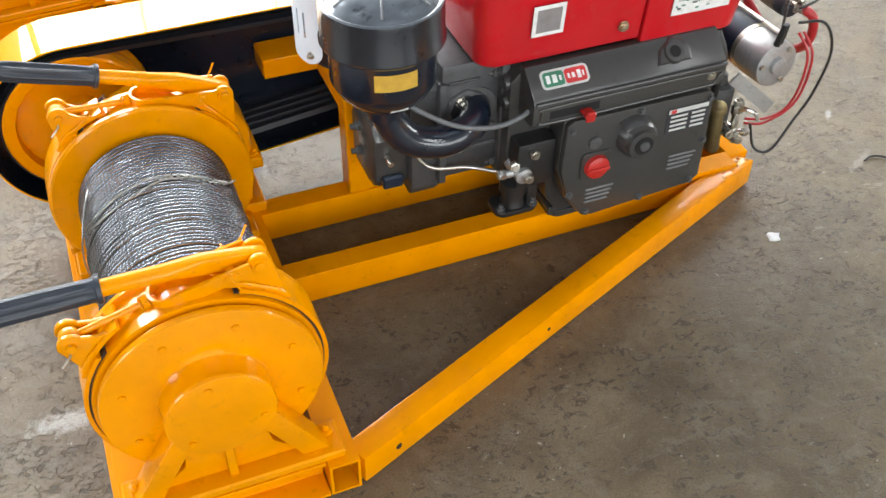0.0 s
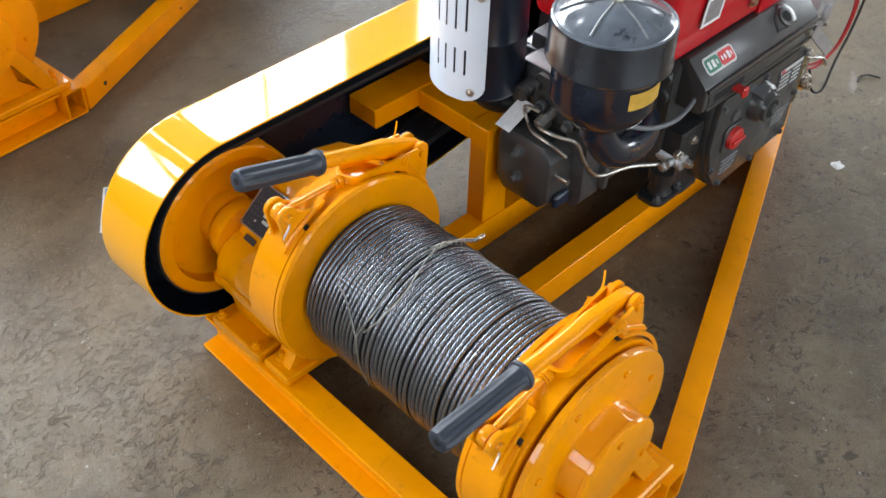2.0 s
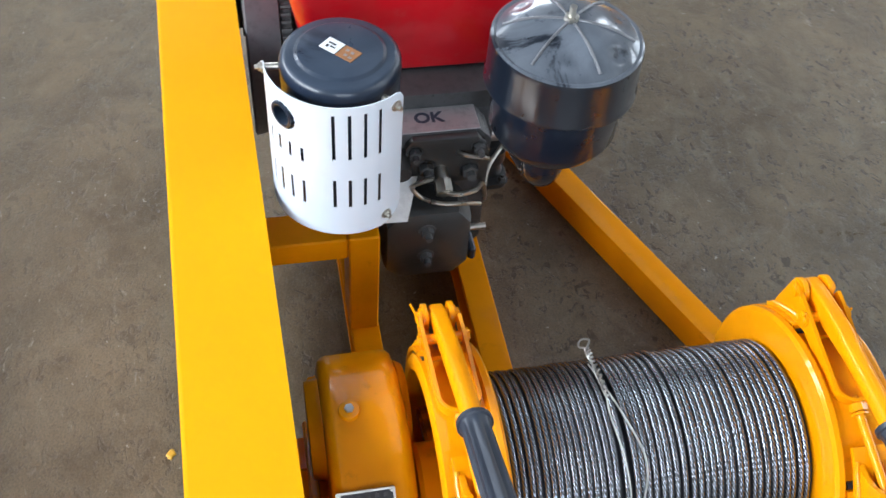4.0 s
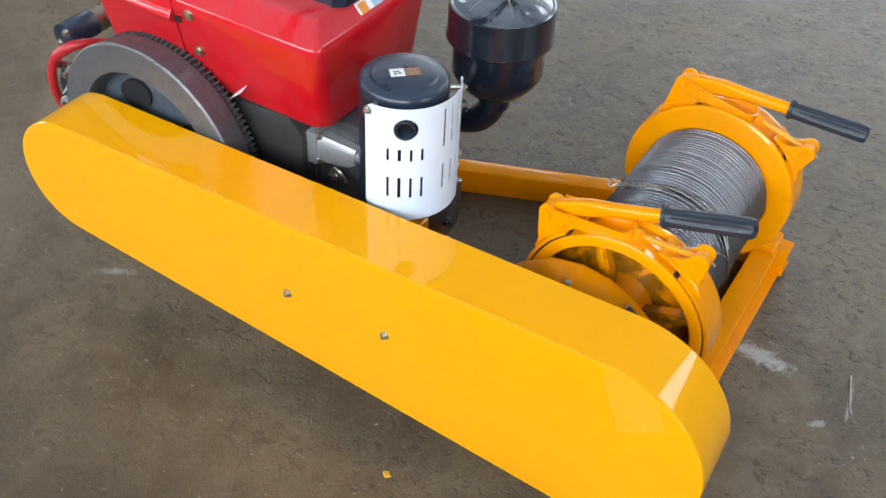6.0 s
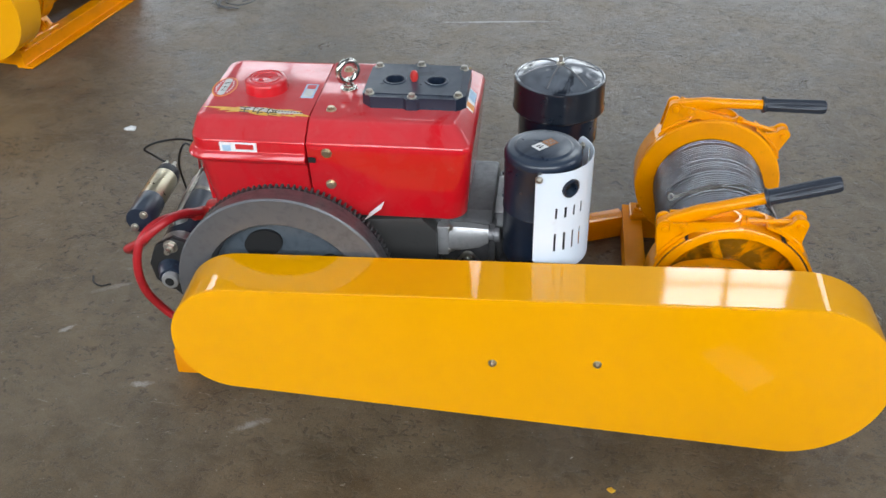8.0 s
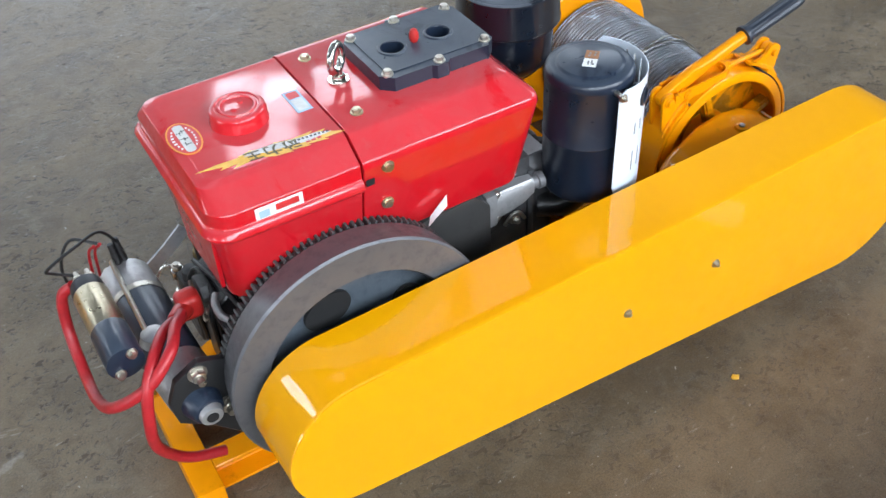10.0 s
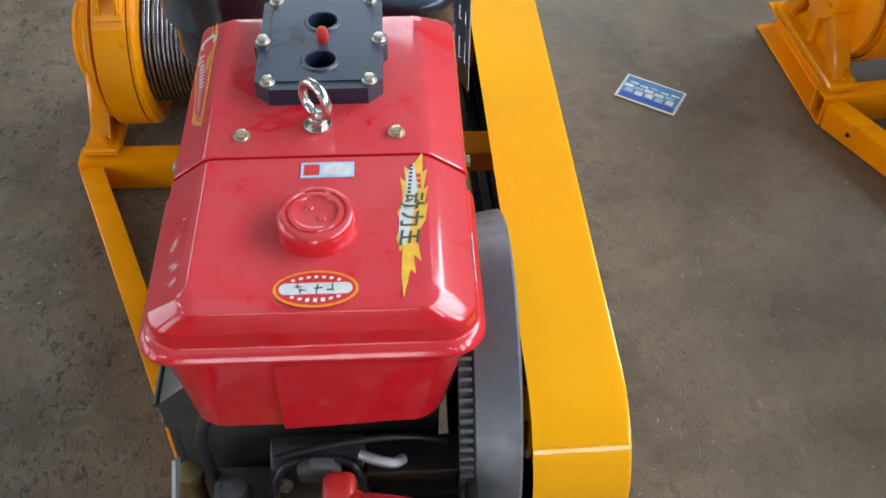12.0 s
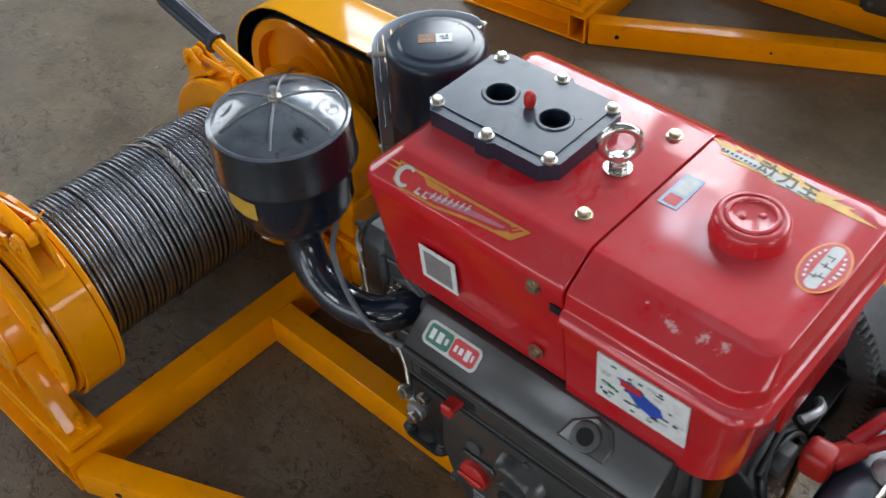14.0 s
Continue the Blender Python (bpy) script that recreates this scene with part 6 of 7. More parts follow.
    for p, a in (((-0.165, 0.600, 0.300), (0.2, 1, 0.2)), ((-0.205, 0.602, 0.322), (0, 1, 0)), ((-0.150, 0.590, 0.274), (1, 0, 0)), ((-0.190, 0.612, 0.272), (0, 1, 0))):
        part("union_nut", hexbolt(B(), p, a, 0.011, 0.012, False, 0.004), STEEL, pump)
    # upright pump barrel on its foot, hung below the gear case
    body = part("pump_body", box(B(), -0.258, -0.172, 0.548, 0.602, 0.232, 0.345, 0.010, 2), SOOT_BLACK, e, "sooty black pump body")
    part("pump_barrel", lathe(B(), [(0.0, 0.160), (0.026, 0.160), (0.027, 0.178), (0.024, 0.183), (0.024, 0.205), (0.030, 0.210), (0.030, 0.236), (0.0, 0.240)], (-0.182, 0.570, 0), (0, 0, 1), 28), SOOT_BLACK, body)
    part("pump_foot", prism(B(), rounded(-0.232, -0.134, 0.536, 0.602, 0.022), 0.164, 0.176, "xy", 0.003, 2), SOOT_BLACK, body)
    part("pump_leg", box(B(), -0.230, -0.206, 0.548, 0.590, 0.170, 0.236, 0.006, 2), SOOT_BLACK, body)
    for x, y in ((-0.220, 0.590), (-0.146, 0.590)):
        part("foot_nut", hexbolt(B(), (x, y, 0.176), (0, 0, 1), 0.008, 0.008, True, 0.006), CAST_IRON, body)
    part("vent_hose", hose(B(), [(0.062, 0.520, 0.480), (0.030, 0.560, 0.458), (-0.040, 0.592, 0.424), (-0.110, 0.606, 0.412), (-0.165, 0.604, 0.418), (-0.195, 0.598, 0.432), (-0.202, 0.592, 0.452)], 0.0050, 12, 8), HOSE_GREY, e, "grey rubber vent hose")
    # push rod tubes and the tappet housing beside the flywheel
    for z0, z1 in ((0.449, 0.4555), (0.424, 0.4215)):
        part("push_rod_tube", rod(B(), (-0.330, 0.268, z0), (-0.195, 0.268, z1), 0.0095, seg=16), CAST_BLUE, e)
        part("tube_socket", lathe(B(), [(0.0, -0.018), (0.013, -0.018), (0.0165, -0.012), (0.0165, 0.006), (0.0145, 0.009), (0.0145, 0.018), (0.0, 0.018)], (-0.184, 0.268, z1), (1, 0, 0), 24), ALU, e)
    hous = part("tappet_housing", box(B(), -0.167, -0.141, 0.250, 0.294, 0.398, 0.476, 0.004, 2), ALU, e, "bare grey cast tappet housing")
    neck = [[(x, 0.272 + w * sy, 0.437 + h * sz + lift) for sy, sz in ((-1, -0.6), (-0.6, -1), (0.6, -1), (1, -0.6), (1, 0.6), (0.6, 1), (-0.6, 1), (-1, 0.6))] for x, w, h, lift in ((-0.142, 0.019, 0.033, 0.0), (-0.110, 0.019, 0.031, 0.002), (-0.070, 0.017, 0.026, 0.005), (-0.050, 0.014, 0.019, 0.010))]
    part("neck", loft(B(), neck), ALU, hous, smooth=50)
    part("end_stub", lathe(B(), [(0.0, 0.0), (0.0135, 0.0), (0.0135, 0.016), (0.0175, 0.018), (0.0175, 0.030), (0.0, 0.030)], (-0.054, 0.272, 0.448), (1, 0, 0), 22), HEAD_GREY, hous)
    for z in (0.466, 0.408):
        part("housing_nut", hexbolt(B(), (-0.141, 0.262, z), (1, 0, 0), 0.0075, 0.007, True, 0.004), STEEL, hous)
    clip = [(-0.118, 0.262, 0.378), (-0.108, 0.258, 0.396), (-0.098, 0.256, 0.404), (-0.086, 0.256, 0.400), (-0.072, 0.260, 0.378)]
    part("wire_clip", hose(B(), clip, 0.0042, 8, 5), STEEL, e, "bent steel clip")
    part("housing_nut", hexbolt(B(), (-0.096, 0.262, 0.388), (0, -1, 0), 0.010, 0.009, True, 0.006), STEEL, e)


def build_flywheel(e):
    base, ay = (FX, 0, FZ), (0, -1, 0)
    prof = [(0.0, -0.125), (0.055, -0.125), (0.062, -0.160), (0.174, -0.168), (0.181, -0.134), (0.185, -0.129), (0.246, -0.129), (0.250, -0.133), (0.241, -0.190), (0.236, -0.193), (0.0, -0.193)]
    fw = part("flywheel", lathe(B(), prof, base, ay, 96), DARK_STEEL, e, "bare dark steel flywheel")
    part("web", lathe(B(), [(0.060, -0.1595), (0.062, -0.1585), (0.173, -0.1665), (0.174, -0.1675)], base, ay, 72), CAST_BLUE, fw, "blue-grey rough cast web")
    # black discs on the web paint the shade inside its openings
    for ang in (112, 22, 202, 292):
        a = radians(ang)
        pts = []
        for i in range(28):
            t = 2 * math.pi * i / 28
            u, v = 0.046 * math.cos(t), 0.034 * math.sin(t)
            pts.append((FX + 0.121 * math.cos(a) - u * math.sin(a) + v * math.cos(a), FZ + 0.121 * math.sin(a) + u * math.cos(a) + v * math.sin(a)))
        part("opening", prism(B(), pts, 0.156, 0.165, "xz"), HOLE_DARK, fw)
    part("hub_nut", lathe(B(), [(0.0, -0.08), (0.035, -0.08), (0.040, -0.09), (0.040, -0.126)], base, ay, 24), CAST_IRON, fw)
    # starter ring with teeth
    bm = lathe(B(), [(0.20, -0.194), (0.232, -0.194), (0.232, -0.211), (0.20, -0.211)], base, ay, 96)
    teeth = 112
    t = bmesh.new()
    for i in range(teeth):
        a0 = 2 * math.pi * i / teeth
        vs = []
        for y in (0.1935, 0.2115):
            for da, r in ((-0.016, 0.231), (0.016, 0.231), (0.009, 0.2425), (-0.009, 0.2425)):
                vs.append(t.verts.new((FX + r * math.cos(a0 + da), y, FZ + r * math.sin(a0 + da))))
        for f in ((0, 1, 2, 3), (7, 6, 5, 4), (0, 4, 5, 1), (1, 5, 6, 2), (2, 6, 7, 3), (3, 7, 4, 0)):
            t.faces.new([vs[k] for k in f])
    merge(bm, t)
    part("ring_gear", bm, CAST_IRON, fw, "toothed starter ring", smooth=20)
    # timing pointer sticker
    fl = [Vector(q) for q in ((-0.322, 0.200, 0.518), (-0.312, 0.209, 0.532), (-0.277, 0.210, 0.564), (-0.284, 0.198, 0.549))]
    part("tape_flag", loft(B(), [fl, [q + Vector((0.0006, -0.0010, 0.0008)) for q in fl]]), PAPER, e, "small white flag of tape")


def build_starter(e):
    """Starter motor along the rear end with its solenoid outside."""
    a, b = Vector((-0.800, 0.275, 0.353)), Vector((-0.812, 0.556, 0.362))
    d = (b - a).normalized()
    st = part("starter_motor", rod(B(), a, a + d * 0.205, 0.052, 0.054, 36, 0.004), MATT_BLACK, e, "black and silver starter motor")
    cap = part("end_cap", rod(B(), a + d * 0.201, b, 0.0555, 0.0535, 36, 0.008), ALU, st, "bare aluminium end cap")
    part("end_boss", rod(B(), b - d * 0.001, b + d * 0.010, 0.022, 0.019, 24, 0.003), ALU, cap)
    for ang in (40, 160, 280):
        o = Matrix.Rotation(radians(ang), 4, d) @ (d.orthogonal().normalized() * 0.042)
        part("through_bolt", hexbolt(B(), b + o, d, 0.007, 0.006, False), STEEL, cap)
    part("band", rod(B(), a + d * 0.190, a + d * 0.203, 0.0552, seg=36), STEEL, st)
    # nose with the drive, bolted to the flange
    nt = Vector((-0.788, 0.150, 0.349))
    part("nose", rod(B(), nt + Vector((0, 0.012, 0.001)), Vector((-0.793, 0.200, 0.352)), 0.027, 0.040, 28, 0.006), MATT_BLACK, st)
    tip = part("nose_end", rod(B(), nt, nt + Vector((0, 0.02, 0.001)), 0.020, 0.023, 24, 0.003), ALU, st)
    part("nose_hole", rod(B(), nt - Vector((0, 0.0012, 0)), nt + Vector((0, 0.001, 0)), 0.011, seg=20), HOLE_DARK, tip)
    part("drive_housing", rod(B(), (-0.795, 0.212, 0.352), a + d * 0.01, 0.050, 0.053, 30, 0.005), ALU, st)
    pl = [(-0.846, 0.372), (-0.838, 0.325), (-0.800, 0.296), (-0.752, 0.306), (-0.722, 0.360), (-0.735, 0.430), (-0.780, 0.448), (-0.826, 0.422)]
    part("mounting_flange", prism(B(), pl[::-1], 0.188, 0.2035, "xz", 0.004), SOOT_BLACK, st)
    for x, z in ((-0.786, 0.424), (-0.752, 0.325)):
        part("flange_nut", hexbolt(B(), (x, 0.188, z), (0, -1, 0), 0.013, 0.012, True, 0.012), STEEL, st)
    part("clamp_ball", lathe(B(), [(0.0, -0.026), (0.018, -0.020), (0.027, 0.0), (0.022, 0.016), (0.0, 0.024)], (-0.818, 0.330, 0.398), (0, 0, 1), 24), ALU, st, "bare metal shift-fork housing")
    # solenoid
    p0, p1 = Vector((-0.882, 0.254, 0.446)), Vector((-0.886, 0.495, 0.450))
    q = (p1 - p0).normalized()
    so = part("solenoid", rod(B(), p0 + q * 0.085, p0 + q * 0.192, 0.0315, 0.0315, 32, 0.002), ZINC_GOLD, st, "yellow zinc solenoid can")
    part("solenoid_cap", rod(B(), p0, p0 + q * 0.087, 0.0335, 0.0330, 32, 0.003), MATT_BLACK, so)
    part("terminal_block", rod(B(), p0 + q * 0.190, p0 + q * 0.222, 0.0310, 0.0290, 32, 0.004), RUBBER, so)
    for o in (Vector((0.012, 0, 0.016)), Vector((-0.014, 0, -0.010)), Vector((-0.008, 0, 0.018))):
        part("terminal", hexbolt(B(), p0 + q * 0.221 + o, q, 0.0075, 0.008, True, 0.012), STEEL, so)
    for o in (Vector((0.014, 0, 0.018)), Vector((-0.014, 0, -0.018))):
        part("cap_bolt", hexbolt(B(), p0 + o, -q, 0.0075, 0.007, True), STEEL, so)
    part("tie_rod", rod(B(), (-0.826, 0.300, 0.408), (-0.824, 0.545, 0.424), 0.0050, seg=10), STEEL, st)
    # battery leads
    boot = B()
    box(boot, -0.759, -0.714, 0.350, 0.395, 0.382, 0.434, 0.015, 4)
    rod(boot, (-0.748, 0.362, 0.410), (-0.776, 0.326, 0.424), 0.019, 0.015, 18, 0.003)
    part("cable_boot", boot, RED_PLASTIC, e, "red rubber terminal boot")
    part("battery_cable", hose(B(), [(-0.768, 0.336, 0.420), (-0.803, 0.298, 0.438), (-0.838, 0.240, 0.448), (-0.868, 0.206, 0.418), (-0.884, 0.198, 0.350), (-0.886, 0.215, 0.270), (-0.865, 0.235, 0.205), (-0.830, 0.240, 0.165), (-0.770, 0.242, 0.140)], 0.0105, 14, 8), RED_CABLE, e, "thick red battery cable")
    part("battery_cable", hose(B(), [(-0.760, 0.334, 0.428), (-0.785, 0.280, 0.455), (-0.812, 0.222, 0.462), (-0.866, 0.208, 0.419), (-0.925, 0.248, 0.366), (-0.944, 0.330, 0.312), (-0.946, 0.420, 0.296), (-0.942, 0.490, 0.350), (-0.930, 0.505, 0.420), (-0.905, 0.492, 0.448)], 0.0105, 14, 8), RED_CABLE, e, "thick red battery cable")
    part("thin_wire", hose(B(), [(-0.885, 0.500, 0.455), (-0.930, 0.505, 0.480), (-0.935, 0.470, 0.520), (-0.880, 0.470, 0.545), (-0.830, 0.520, 0.520), (-0.800, 0.555, 0.455)], 0.0030, 8, 8), BLACK_WIRE, e)
    part("thin_wire", hose(B(), [(-0.835, 0.560, 0.465), (-0.880, 0.590, 0.470), (-0.910, 0.600, 0.400), (-0.895, 0.600, 0.300), (-0.860, 0.600, 0.230), (-0.810, 0.610, 0.170), (-0.770, 0.600, 0.180), (-0.755, 0.585, 0.240)], 0.0032, 8, 8), BLACK_WIRE, e, "looped black wire")
    for k in range(2):
        o = 0.012 * k
        part("thin_wire", hose(B(), [(-0.830 - o, 0.575, 0.450), (-0.842 - o, 0.605, 0.410), (-0.846 - o, 0.605, 0.330), (-0.830 - o, 0.598, 0.270), (-0.790, 0.585, 0.245 - o), (-0.750, 0.570, 0.245 - o)], 0.0030, 8, 8), RED_CABLE, e, "thin red wire")
    # drain cock and fittings at the corner
    bm = rod(B(), (-0.655, 0.594, 0.205), (-0.643, 0.598, 0.318), 0.0165, 0.0155, 20, 0.003)
    rod(bm, (-0.644, 0.598, 0.310), (-0.642, 0.598, 0.326), 0.021, 0.020, 20, 0.003)
    part("filler_tube", bm, BRASS, e, "brassy oil filler tube")
    bm = rod(B(), (-0.706, 0.560, 0.228), (-0.706, 0.606, 0.228), 0.017, 0.015, 18, 0.002)
    rod(bm, (-0.706, 0.590, 0.228), (-0.704, 0.590, 0.286), 0.009, 0.008, 14, 0.002)
    box(bm, -0.718, -0.690, 0.583, 0.597, 0.284, 0.308, 0.005, 2)
    rod(bm, (-0.688, 0.566, 0.246), (-0.678, 0.606, 0.250), 0.011, 0.009, 14, 0.002)
    rod(bm, (-0.735, 0.590, 0.226), (-0.690, 0.592, 0.230), 0.008, 0.007, 14, 0.001)
    cock = part("fuel_cock", bm, BRIGHT, e, "shiny plated fuel cock")
    for q, ax in (((-0.706, 0.606, 0.228), (0, 1, 0)), ((-0.735, 0.590, 0.226), (-1, 0, 0)), ((-0.678, 0.606, 0.250), (0, 1, 0.1)), ((-0.704, 0.590, 0.308), (0, 0, 1))):
        part("union_nut", hexbolt(B(), q, ax, 0.011, 0.010, False, 0.004), STEEL, cock)
    part("tap_lever", hose(B(), [(-0.704, 0.596, 0.300), (-0.716, 0.612, 0.304), (-0.730, 0.620, 0.296), (-0.738, 0.624, 0.278)], 0.0045, 10, 5), BRIGHT, cock)
    # pale strap from the starter down to the corner of the case
    s0, s1, w0 = Vector((-0.664, 0.600, 0.392)), Vector((-0.775, 0.604, 0.292)), Vector((0.010, 0, -0.011))
    part("strap", loft(B(), [[q + w0, q - w0, q - w0 + Vector((0, 0.005, 0)), q + w0 + Vector((0, 0.005, 0))] for q in (s0, s0.lerp(s1, 0.35), s0.lerp(s1, 0.7) + Vector((0, 0.006, 0)), s1)]), ALU, e, "pale bent aluminium strap")
    part("cable_stub", hose(B(), [(-0.640, 0.545, 0.480), (-0.655, 0.565, 0.420), (-0.655, 0.562, 0.325)], 0.009, 12, 6), BLACK_WIRE, e)
    bm = box(B(), -0.715, -0.640, 0.470, 0.560, 0.200, 0.330, 0.010, 2)
    rod(bm, (-0.690, 0.525, 0.320), (-0.690, 0.525, 0.352), 0.020, 0.018, 20, 0.003)
    part("oil_filter", bm, CAST_IRON, e)
    bm = B()
    for x, y, z in ((-0.800, 0.552, 0.452), (-0.812, 0.545, 0.448)):
        rod(bm, (x, y, z - 0.040), (x - 0.004, y + 0.006, z + 0.012), 0.008, 0.006, 12, 0.001)
    part("cable_connector", bm, BLACK_WIRE, e)


def build_muffler(e):
    cx, cy = 0.068, 0.256
    prof = [(0.0, 0.6975), (0.058, 0.6970), (0.0605, 0.6962), (0.0630, 0.6935), (0.0655, 0.6928), (0.0735, 0.6925), (0.0785, 0.6910), (0.0825, 0.6870), (0.0845, 0.6810), (0.0850, 0.6740), (0.0845, 0.6700), (0.0840, 0.6690), (0.084, 0.5535), (0.0852, 0.5515), (0.0858, 0.5490), (0.0852, 0.5465), (0.084, 0.5445), (0.084, 0.430), (0.078, 0.418), (0.040, 0.410), (0.0, 0.408)]
    mu = part("muffler", lathe(B(), prof, (cx, cy, 0), (0, 0, 1), 56), MATT_BLACK, e, "black cylindrical muffler")
    lu, lv, lc = Vector((0.72, 0.69, 0)), Vector((-0.69, 0.72, 0)), Vector((0.070, 0.256, 0.6975))
    lab = part("label", sheet_on(B(), lc - lu * 0.0145, lu, lv, 0.027, 0.025, 0.0008), PAPER, mu, "small white and orange label")
    part("print_patch", sheet_on(B(), lc + lu * 0.0145, lu, lv, 0.027, 0.025, 0.0008), BROWN_LABEL, lab)
    for a, b, w, h in ((-0.016, 0.003, 0.012, 0.003), (-0.011, -0.003, 0.008, 0.003), (-0.019, -0.005, 0.004, 0.006)):
        part("print_bar", sheet_on(B(), lc + lu * a + lv * b, lu, lv, w, h, 0.0013), INK, lab)
    for a, b in ((0.009, 0.005), (0.018, 0.004), (0.013, -0.005), (0.021, -0.006)):
        part("print_bar", sheet_on(B(), lc + lu * a + lv * b, lu, lv, 0.005, 0.004, 0.0013), PRINT_GREY, lab)
    part("exhaust_elbow", hose(B(), [(cx, cy, 0.420), (cx - 0.008, cy + 0.004, 0.385), (cx - 0.040, cy + 0.018, 0.360), (cx - 0.080, cy + 0.045, 0.358)], 0.027, 20, 8), SOOT_BLACK, e)
    # white heat shield wrapped over the outer side, with slots cut through
    r = 0.106
    a0, a1, z0, z1 = -98.0, 46.0, 0.436, 0.686
    na, nz = 216, 125
    slots = []
    for c in (-72.5, -61, -49.5, -38):
        slots += [(c, 0.574, 0.601, 1.35), (c, 0.490, 0.536, 1.35)]
    for c in (-12.5, -0.5, 11.5, 23.5):
        slots += [(c, 0.590, 0.672, 1.35), (c, 0.493, 0.550, 1.35)]
    def solid(a, z):
        for c, lo, hi, w in slots:
            if abs(a - c) < w and lo < z < hi:
                return False
        da, dz = (a + 55) * math.pi / 180 * r, z - 0.643
        if da * da + dz * dz < 0.0225 ** 2:
            return False
        u = (a - a0) / (a1 - a0)
        edge = min(u, 1 - u) * (a1 - a0) * math.pi / 180 * r
        if edge < 0.02:
            k = 0.02 - edge
            if z > z1 - 0.02 and (z - (z1 - 0.02)) ** 2 + k * k > 0.02 ** 2:
                return False
        if edge < 0.045 and z < z0 + 0.035:
            k = (0.045 - edge) * 35 / 45
            if (z0 + 0.035 - z) ** 2 + k * k > 0.035 ** 2:
                return False
        return True
    t = bmesh.new()
    grid = {}
    def vert(i, j):
        if (i, j) not in grid:
            a = radians(a0 + (a1 - a0) * i / na)
            z = z0 + (z1 - z0) * j / nz
            grid[i, j] = t.verts.new((cx + 0.002 + r * math.cos(a), cy + r * math.sin(a), z))
        return grid[i, j]
    for i in range(na):
        for j in range(nz):
            if solid(a0 + (a1 - a0) * (i + 0.5) / na, z0 + (z1 - z0) * (j + 0.5) / nz):
                t.faces.new((vert(i, j), vert(i + 1, j), vert(i + 1, j + 1), vert(i, j + 1)))
    bmesh.ops.recalc_face_normals(t, faces=t.faces)
    ex = bmesh.ops.extrude_face_region(t, geom=list(t.faces))
    for v in ex["geom"]:
        if isinstance(v, bmesh.types.BMVert):
            p = Vector((v.co.x - cx - 0.002, v.co.y - cy, 0)).normalized()
            v.co -= p * 0.0014
    sh = part("heat_shield", t, WHITE, mu, "white perforated heat shield", smooth=40)
    for a, z in ((37, 0.664), (30, 0.458), (-93, 0.672)):
        ar = radians(a)
        d = Vector((math.cos(ar), math.sin(ar), 0))
        part("shield_screw", hexbolt(B(), Vector((cx, cy, z)) + d * (r + 0.001), d, 0.0062, 0.004, True, 0.004), STEEL, sh)
        part("shield_stay", rod(B(), Vector((cx, cy, z)) + d * 0.082, Vector((cx, cy, z)) + d * (r + 0.001), 0.005, seg=10), STEEL, sh)
    a = radians(-55)
    d = Vector((math.cos(a), math.sin(a), 0))
    p = Vector((cx, cy, 0.643))
    part("tail_pipe", lathe(B(), [(0.015, 0.080), (0.015, 0.109), (0.0175, 0.110), (0.020, 0.109), (0.020, 0.080)], p, d, 28), MATT_BLACK, mu)
    part("pipe_mouth", rod(B(), p + d * 0.085, p + d * 0.088, 0.0155, seg=24), HOLE_DARK, mu)


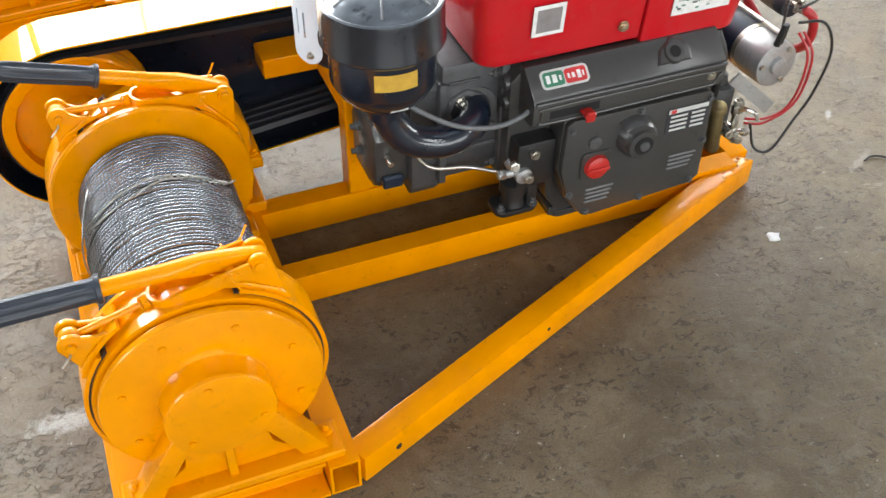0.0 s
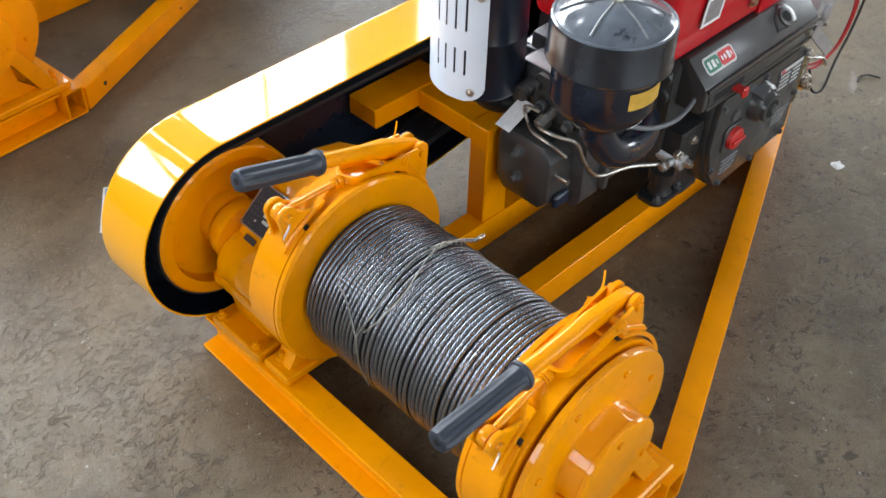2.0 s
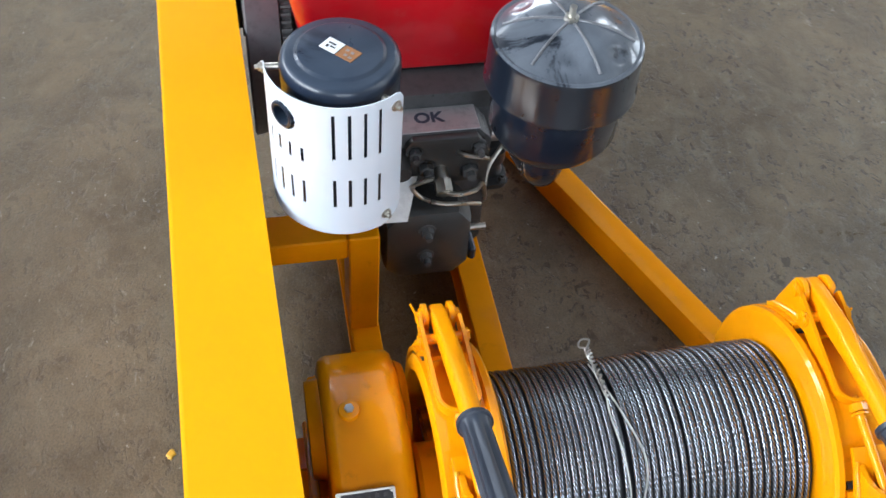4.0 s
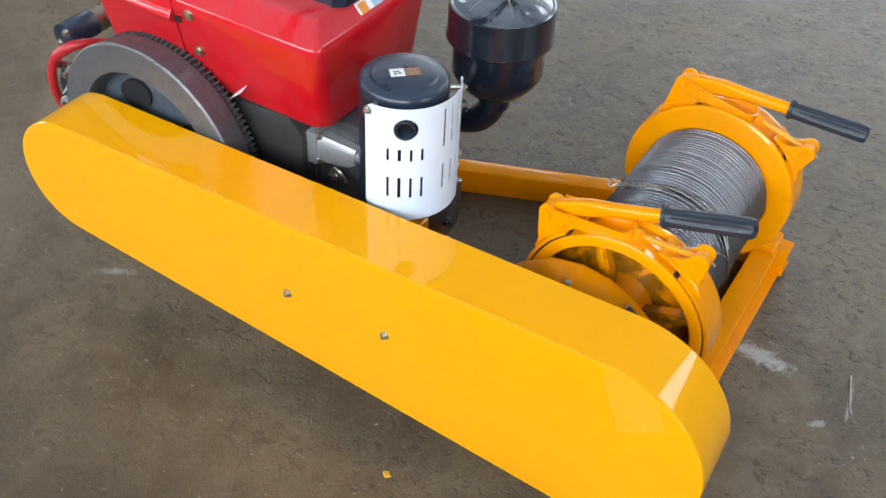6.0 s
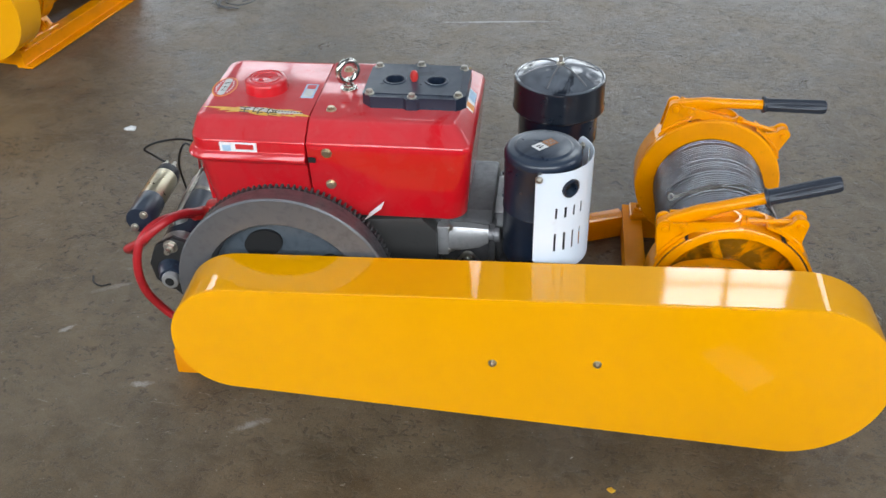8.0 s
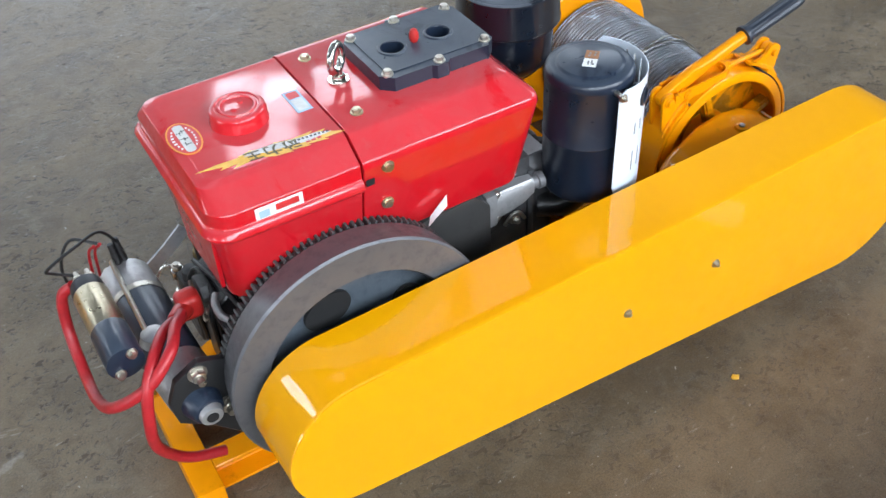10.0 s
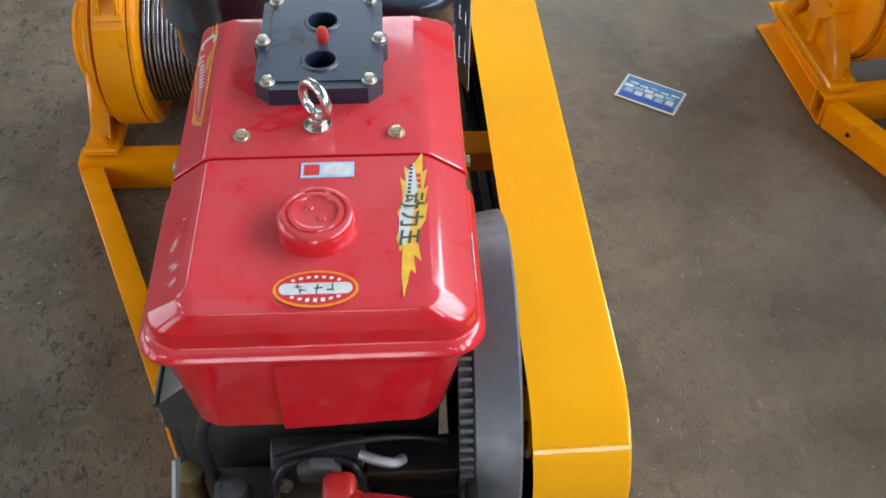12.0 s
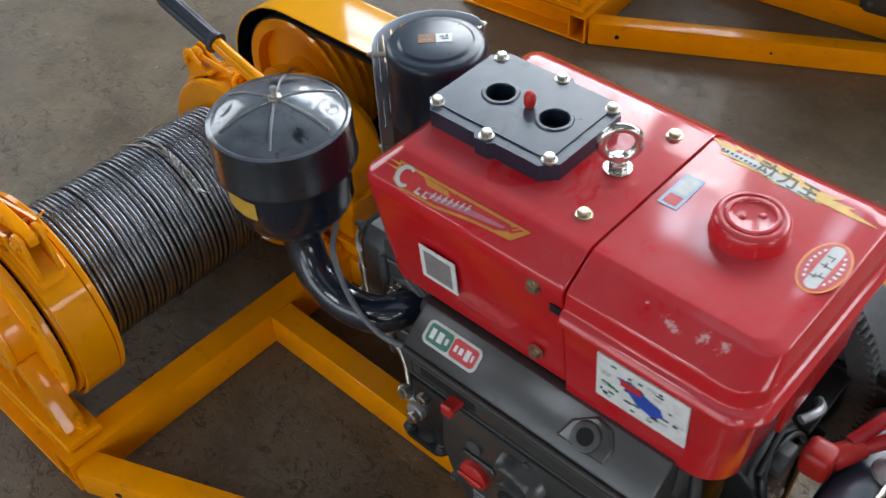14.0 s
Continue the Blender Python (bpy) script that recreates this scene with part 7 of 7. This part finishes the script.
def build_air_cleaner(e):
    cx, cy = 0.095, 0.570
    prof = [(0.012, 0.742), (0.040, 0.739), (0.070, 0.731), (0.092, 0.719), (0.100, 0.713), (0.104, 0.714), (0.1075, 0.712), (0.109, 0.706), (0.109, 0.648), (0.1115, 0.643), (0.1115, 0.638), (0.108, 0.634), (0.096, 0.632)]
    dome = lathe(B(), [(0.0, 0.7425)] + prof[:1] + [(q, 0.7425 - 2.35 * q ** 2 - 60 * q ** 4) for q in np.linspace(0.020, 0.096, 20)] + prof[4:], (cx, cy, 0), (0, 0, 1), 120)
    for v in dome.verts:
        # a dent between each two ribs, close to the rim
        q, a = math.hypot(v.co.x - cx, v.co.y - cy), math.degrees(math.atan2(v.co.y - cy, v.co.x - cx))
        if v.co.z > 0.7145 and q < 0.098:
            da = (a - 42 + 30) % 60 - 30
            v.co.z -= 0.0032 * math.exp(-((q - 0.078) / 0.009) ** 2 - (da / 9.5) ** 2)
    lid = part("air_cleaner_lid", dome, LID_BLACK, e, "black domed air-cleaner lid with dents, dust and painted sheen on top")
    for k in range(6):
        a = radians(12 + 60 * k)
        pts = [(cx + q * math.cos(a), cy + q * math.sin(a), z) for q, z in ((0.010, 0.7425), (0.040, 0.7392), (0.065, 0.7325), (0.092, 0.7195))]
        part("dome_rib", hose(B(), pts, 0.0022, 8, 4), RUBBED_BLACK, lid, "rib rubbed down to bare metal")
    bm = rod(B(), (cx, cy, 0.741), (cx, cy, 0.748), 0.011, seg=6, bevel=0.001)
    rod(bm, (cx, cy, 0.747), (cx, cy, 0.764), 0.005, seg=12)
    part("lid_nut", bm, STEEL, lid, "bare wing nut")
    body = [(0.096, 0.640), (0.0965, 0.560), (0.093, 0.552), (0.085, 0.538), (0.066, 0.516), (0.045, 0.505), (0.036, 0.498), (0.033, 0.470)]
    bowl = part("air_cleaner_bowl", lathe(B(), body, (cx, cy, 0), (0, 0, 1), 64), BLACK, e, "glossy black air-cleaner bowl")
    bm = B()
    t = bmesh.new()
    cols = []
    for i in range(13):
        a = radians(62 + 46 * i / 12)
        cols.append([t.verts.new((cx + 0.0975 * math.cos(a), cy + 0.0975 * math.sin(a), z)) for z in (0.584, 0.617)])
    for p, q in zip(cols, cols[1:]):
        t.faces.new((p[0], q[0], q[1], p[1]))
    merge(bm, t)
    part("gold_label", bm, GOLD_LABEL, bowl, "worn gold label")
    part("print_bar", sheet_on(B(), (cx - 0.002, cy + 0.0735, 0.528), (-1, 0, 0), (0, 0.75, 0.66), 0.032, 0.011, 0.0025), PRINT_SILVER, bowl)
    part("intake_elbow", hose(B(), [(cx, cy, 0.500), (cx - 0.010, cy + 0.004, 0.455), (cx - 0.045, cy + 0.012, 0.410), (cx - 0.105, cy + 0.012, 0.388), (cx - 0.165, cy + 0.000, 0.392), (cx - 0.195, cy - 0.028, 0.400), (cx - 0.208, cy - 0.065, 0.402)], 0.0315, 24, 8), BLACK, e, "glossy black intake elbow")
    part("intake_flange", rod(B(), (cx - 0.209, cy - 0.072, 0.402), (cx - 0.207, cy - 0.055, 0.402), 0.044, seg=28), CAST_IRON, e)


def build_engine():
    e = thing("diesel_engine", (-0.43, 0.41, 0.081), "single-cylinder diesel engine with red hood and black fittings", "diesel engine")
    hop = build_hopper(e)
    tank = build_tank(e)
    build_hood_trim(e, hop, tank)
    build_crankcase(e)
    build_cylinder(e)
    build_flywheel(e)
    build_starter(e)
    build_muffler(e)
    build_air_cleaner(e)
    return e


WINCH.append(build_engine())


# ---------------- the other winches in the hall ----------------
def another_winch(m):
    for ob in WINCH:
        copy_thing(ob, m @ Matrix.Translation(ob.location))


TURN = 5.2
_p = Matrix.Rotation(radians(TURN), 4, "Z") @ Vector((0.309, 1.012, 0))
another_winch(Matrix.Translation((0.475 - _p.x, -0.760 - _p.y, 0)) @ Matrix.Rotation(radians(TURN), 4, "Z"))
_p = Matrix.Rotation(radians(-10), 4, "Z") @ Vector((0.745, 0.125, 0))
another_winch(Matrix.Translation((-2.06 - _p.x, 1.97 - _p.y, 0)) @ Matrix.Rotation(radians(-10), 4, "Z"))


# ---------------- litter on the floor ----------------
card = thing("paper_card", (0.622, -0.372, 0), "blue and white printed card lying on the concrete", "card")
_u, _v = Vector((-0.087, -0.131, 0)).normalized(), Vector((-0.087, 0.052, 0)).normalized()
part("card", sheet_on(B(), (0.612, -0.367, 0.0022), _v, _u, 0.102, 0.164, 0.0008), PAPER, card)
_o = Vector((0.612, -0.367, 0.0030))
part("print_patch", sheet_on(B(), _o, _v, _u, 0.090, 0.152, 0.0006), CARD_BLUE, card)
part("print_patch", sheet_on(B(), _o + _v * 0.034, _v, _u, 0.018, 0.146, 0.0011), PRINT_BLUE, card)
for k in range(5):
    for _w, _h, _d, _a in ((0.016, 0.020, 0.012, 0.056), (0.012, 0.024, -0.006, 0.050), (0.007, 0.022, -0.022, 0.060)):
        part("print_bar", sheet_on(B(), _o + _u * (_a - 0.028 * k) + _v * (_d + 0.003 * (k % 2)), _v, _u, _w, _h, 0.0013), PAPER if (k + int(_h * 1000)) % 3 else PAPER_BLUE, card)


def chip(name, at, r, label, mat, seed):
    rr = random.Random(seed)
    o = thing(name, at, label, "litter")
    n = 9
    low = [(r * rr.uniform(0.6, 1.2) * math.cos(2 * math.pi * i / n), r * rr.uniform(0.5, 1.0) * math.sin(2 * math.pi * i / n)) for i in range(n)]
    s = [[(at[0] + x * k, at[1] + y * k, z) for x, y in low] for k, z in ((1.0, 0.0), (0.95, r * 0.18), (0.6, r * 0.32))]
    part("flake", loft(B(), s), mat, o, smooth=0)
    return o


chip("paper_scrap", (-0.789, 0.719, 0), 0.020, "crumpled scrap of pale paper on the floor", PAPER, 1)
chip("yellow_flake", (0.258, -0.070, 0), 0.010, "flake of yellow paint on the floor", PRINT_GOLD, 2)
chip("paper_scrap", (-1.473, 1.510, 0), 0.024, "crumpled scrap of pale paper on the floor", PAPER, 3)
chip("paper_scrap", (0.117, 3.044, 0), 0.050, "crumpled scrap of pale paper on the floor", PAPER, 4)


def wire_scrap(at, coils, size, label, mat, seed):
    """Loose offcut of wire on the floor."""
    rr = random.Random(seed)
    o = thing("wire_offcut", at, label, "scrap wire")
    for _ in range(coils):
        a = rr.uniform(0, 6.28)
        pts = []
        for k in range(5):
            a += rr.uniform(0.3, 1.1)
            q = size * (0.4 + 0.18 * k)
            pts.append((at[0] + q * math.cos(a), at[1] + q * math.sin(a), 0.004 + rr.uniform(0, 0.010)))
        part("wire", hose(B(), pts, 0.0028, 8, 6), mat, o)
    return o


wire_scrap((-1.45, 2.80, 0), 6, 0.10, "tangle of grey wire offcuts on the concrete", HOSE_GREY, 7)


def bent_wire(points, r, label, mat):
    o = thing("wire_offcut", (*points[0][:2], 0), label, "scrap wire")
    part("wire", hose(B(), points, r, 8, 6), mat, o)
    return o


bent_wire([(-1.240, 0.600, 0.004), (-1.226, 0.570, 0.006), (-1.200, 0.556, 0.004), (-1.172, 0.566, 0.005)], 0.0026, "short bent offcut of dark wire on the concrete", BLACK_WIRE)
bent_wire([(0.972, 0.725, 0.003), (0.982, 0.680, 0.005), (0.992, 0.640, 0.003), (1.002, 0.612, 0.003)], 0.0020, "short pale bent wire on the concrete", STEEL)
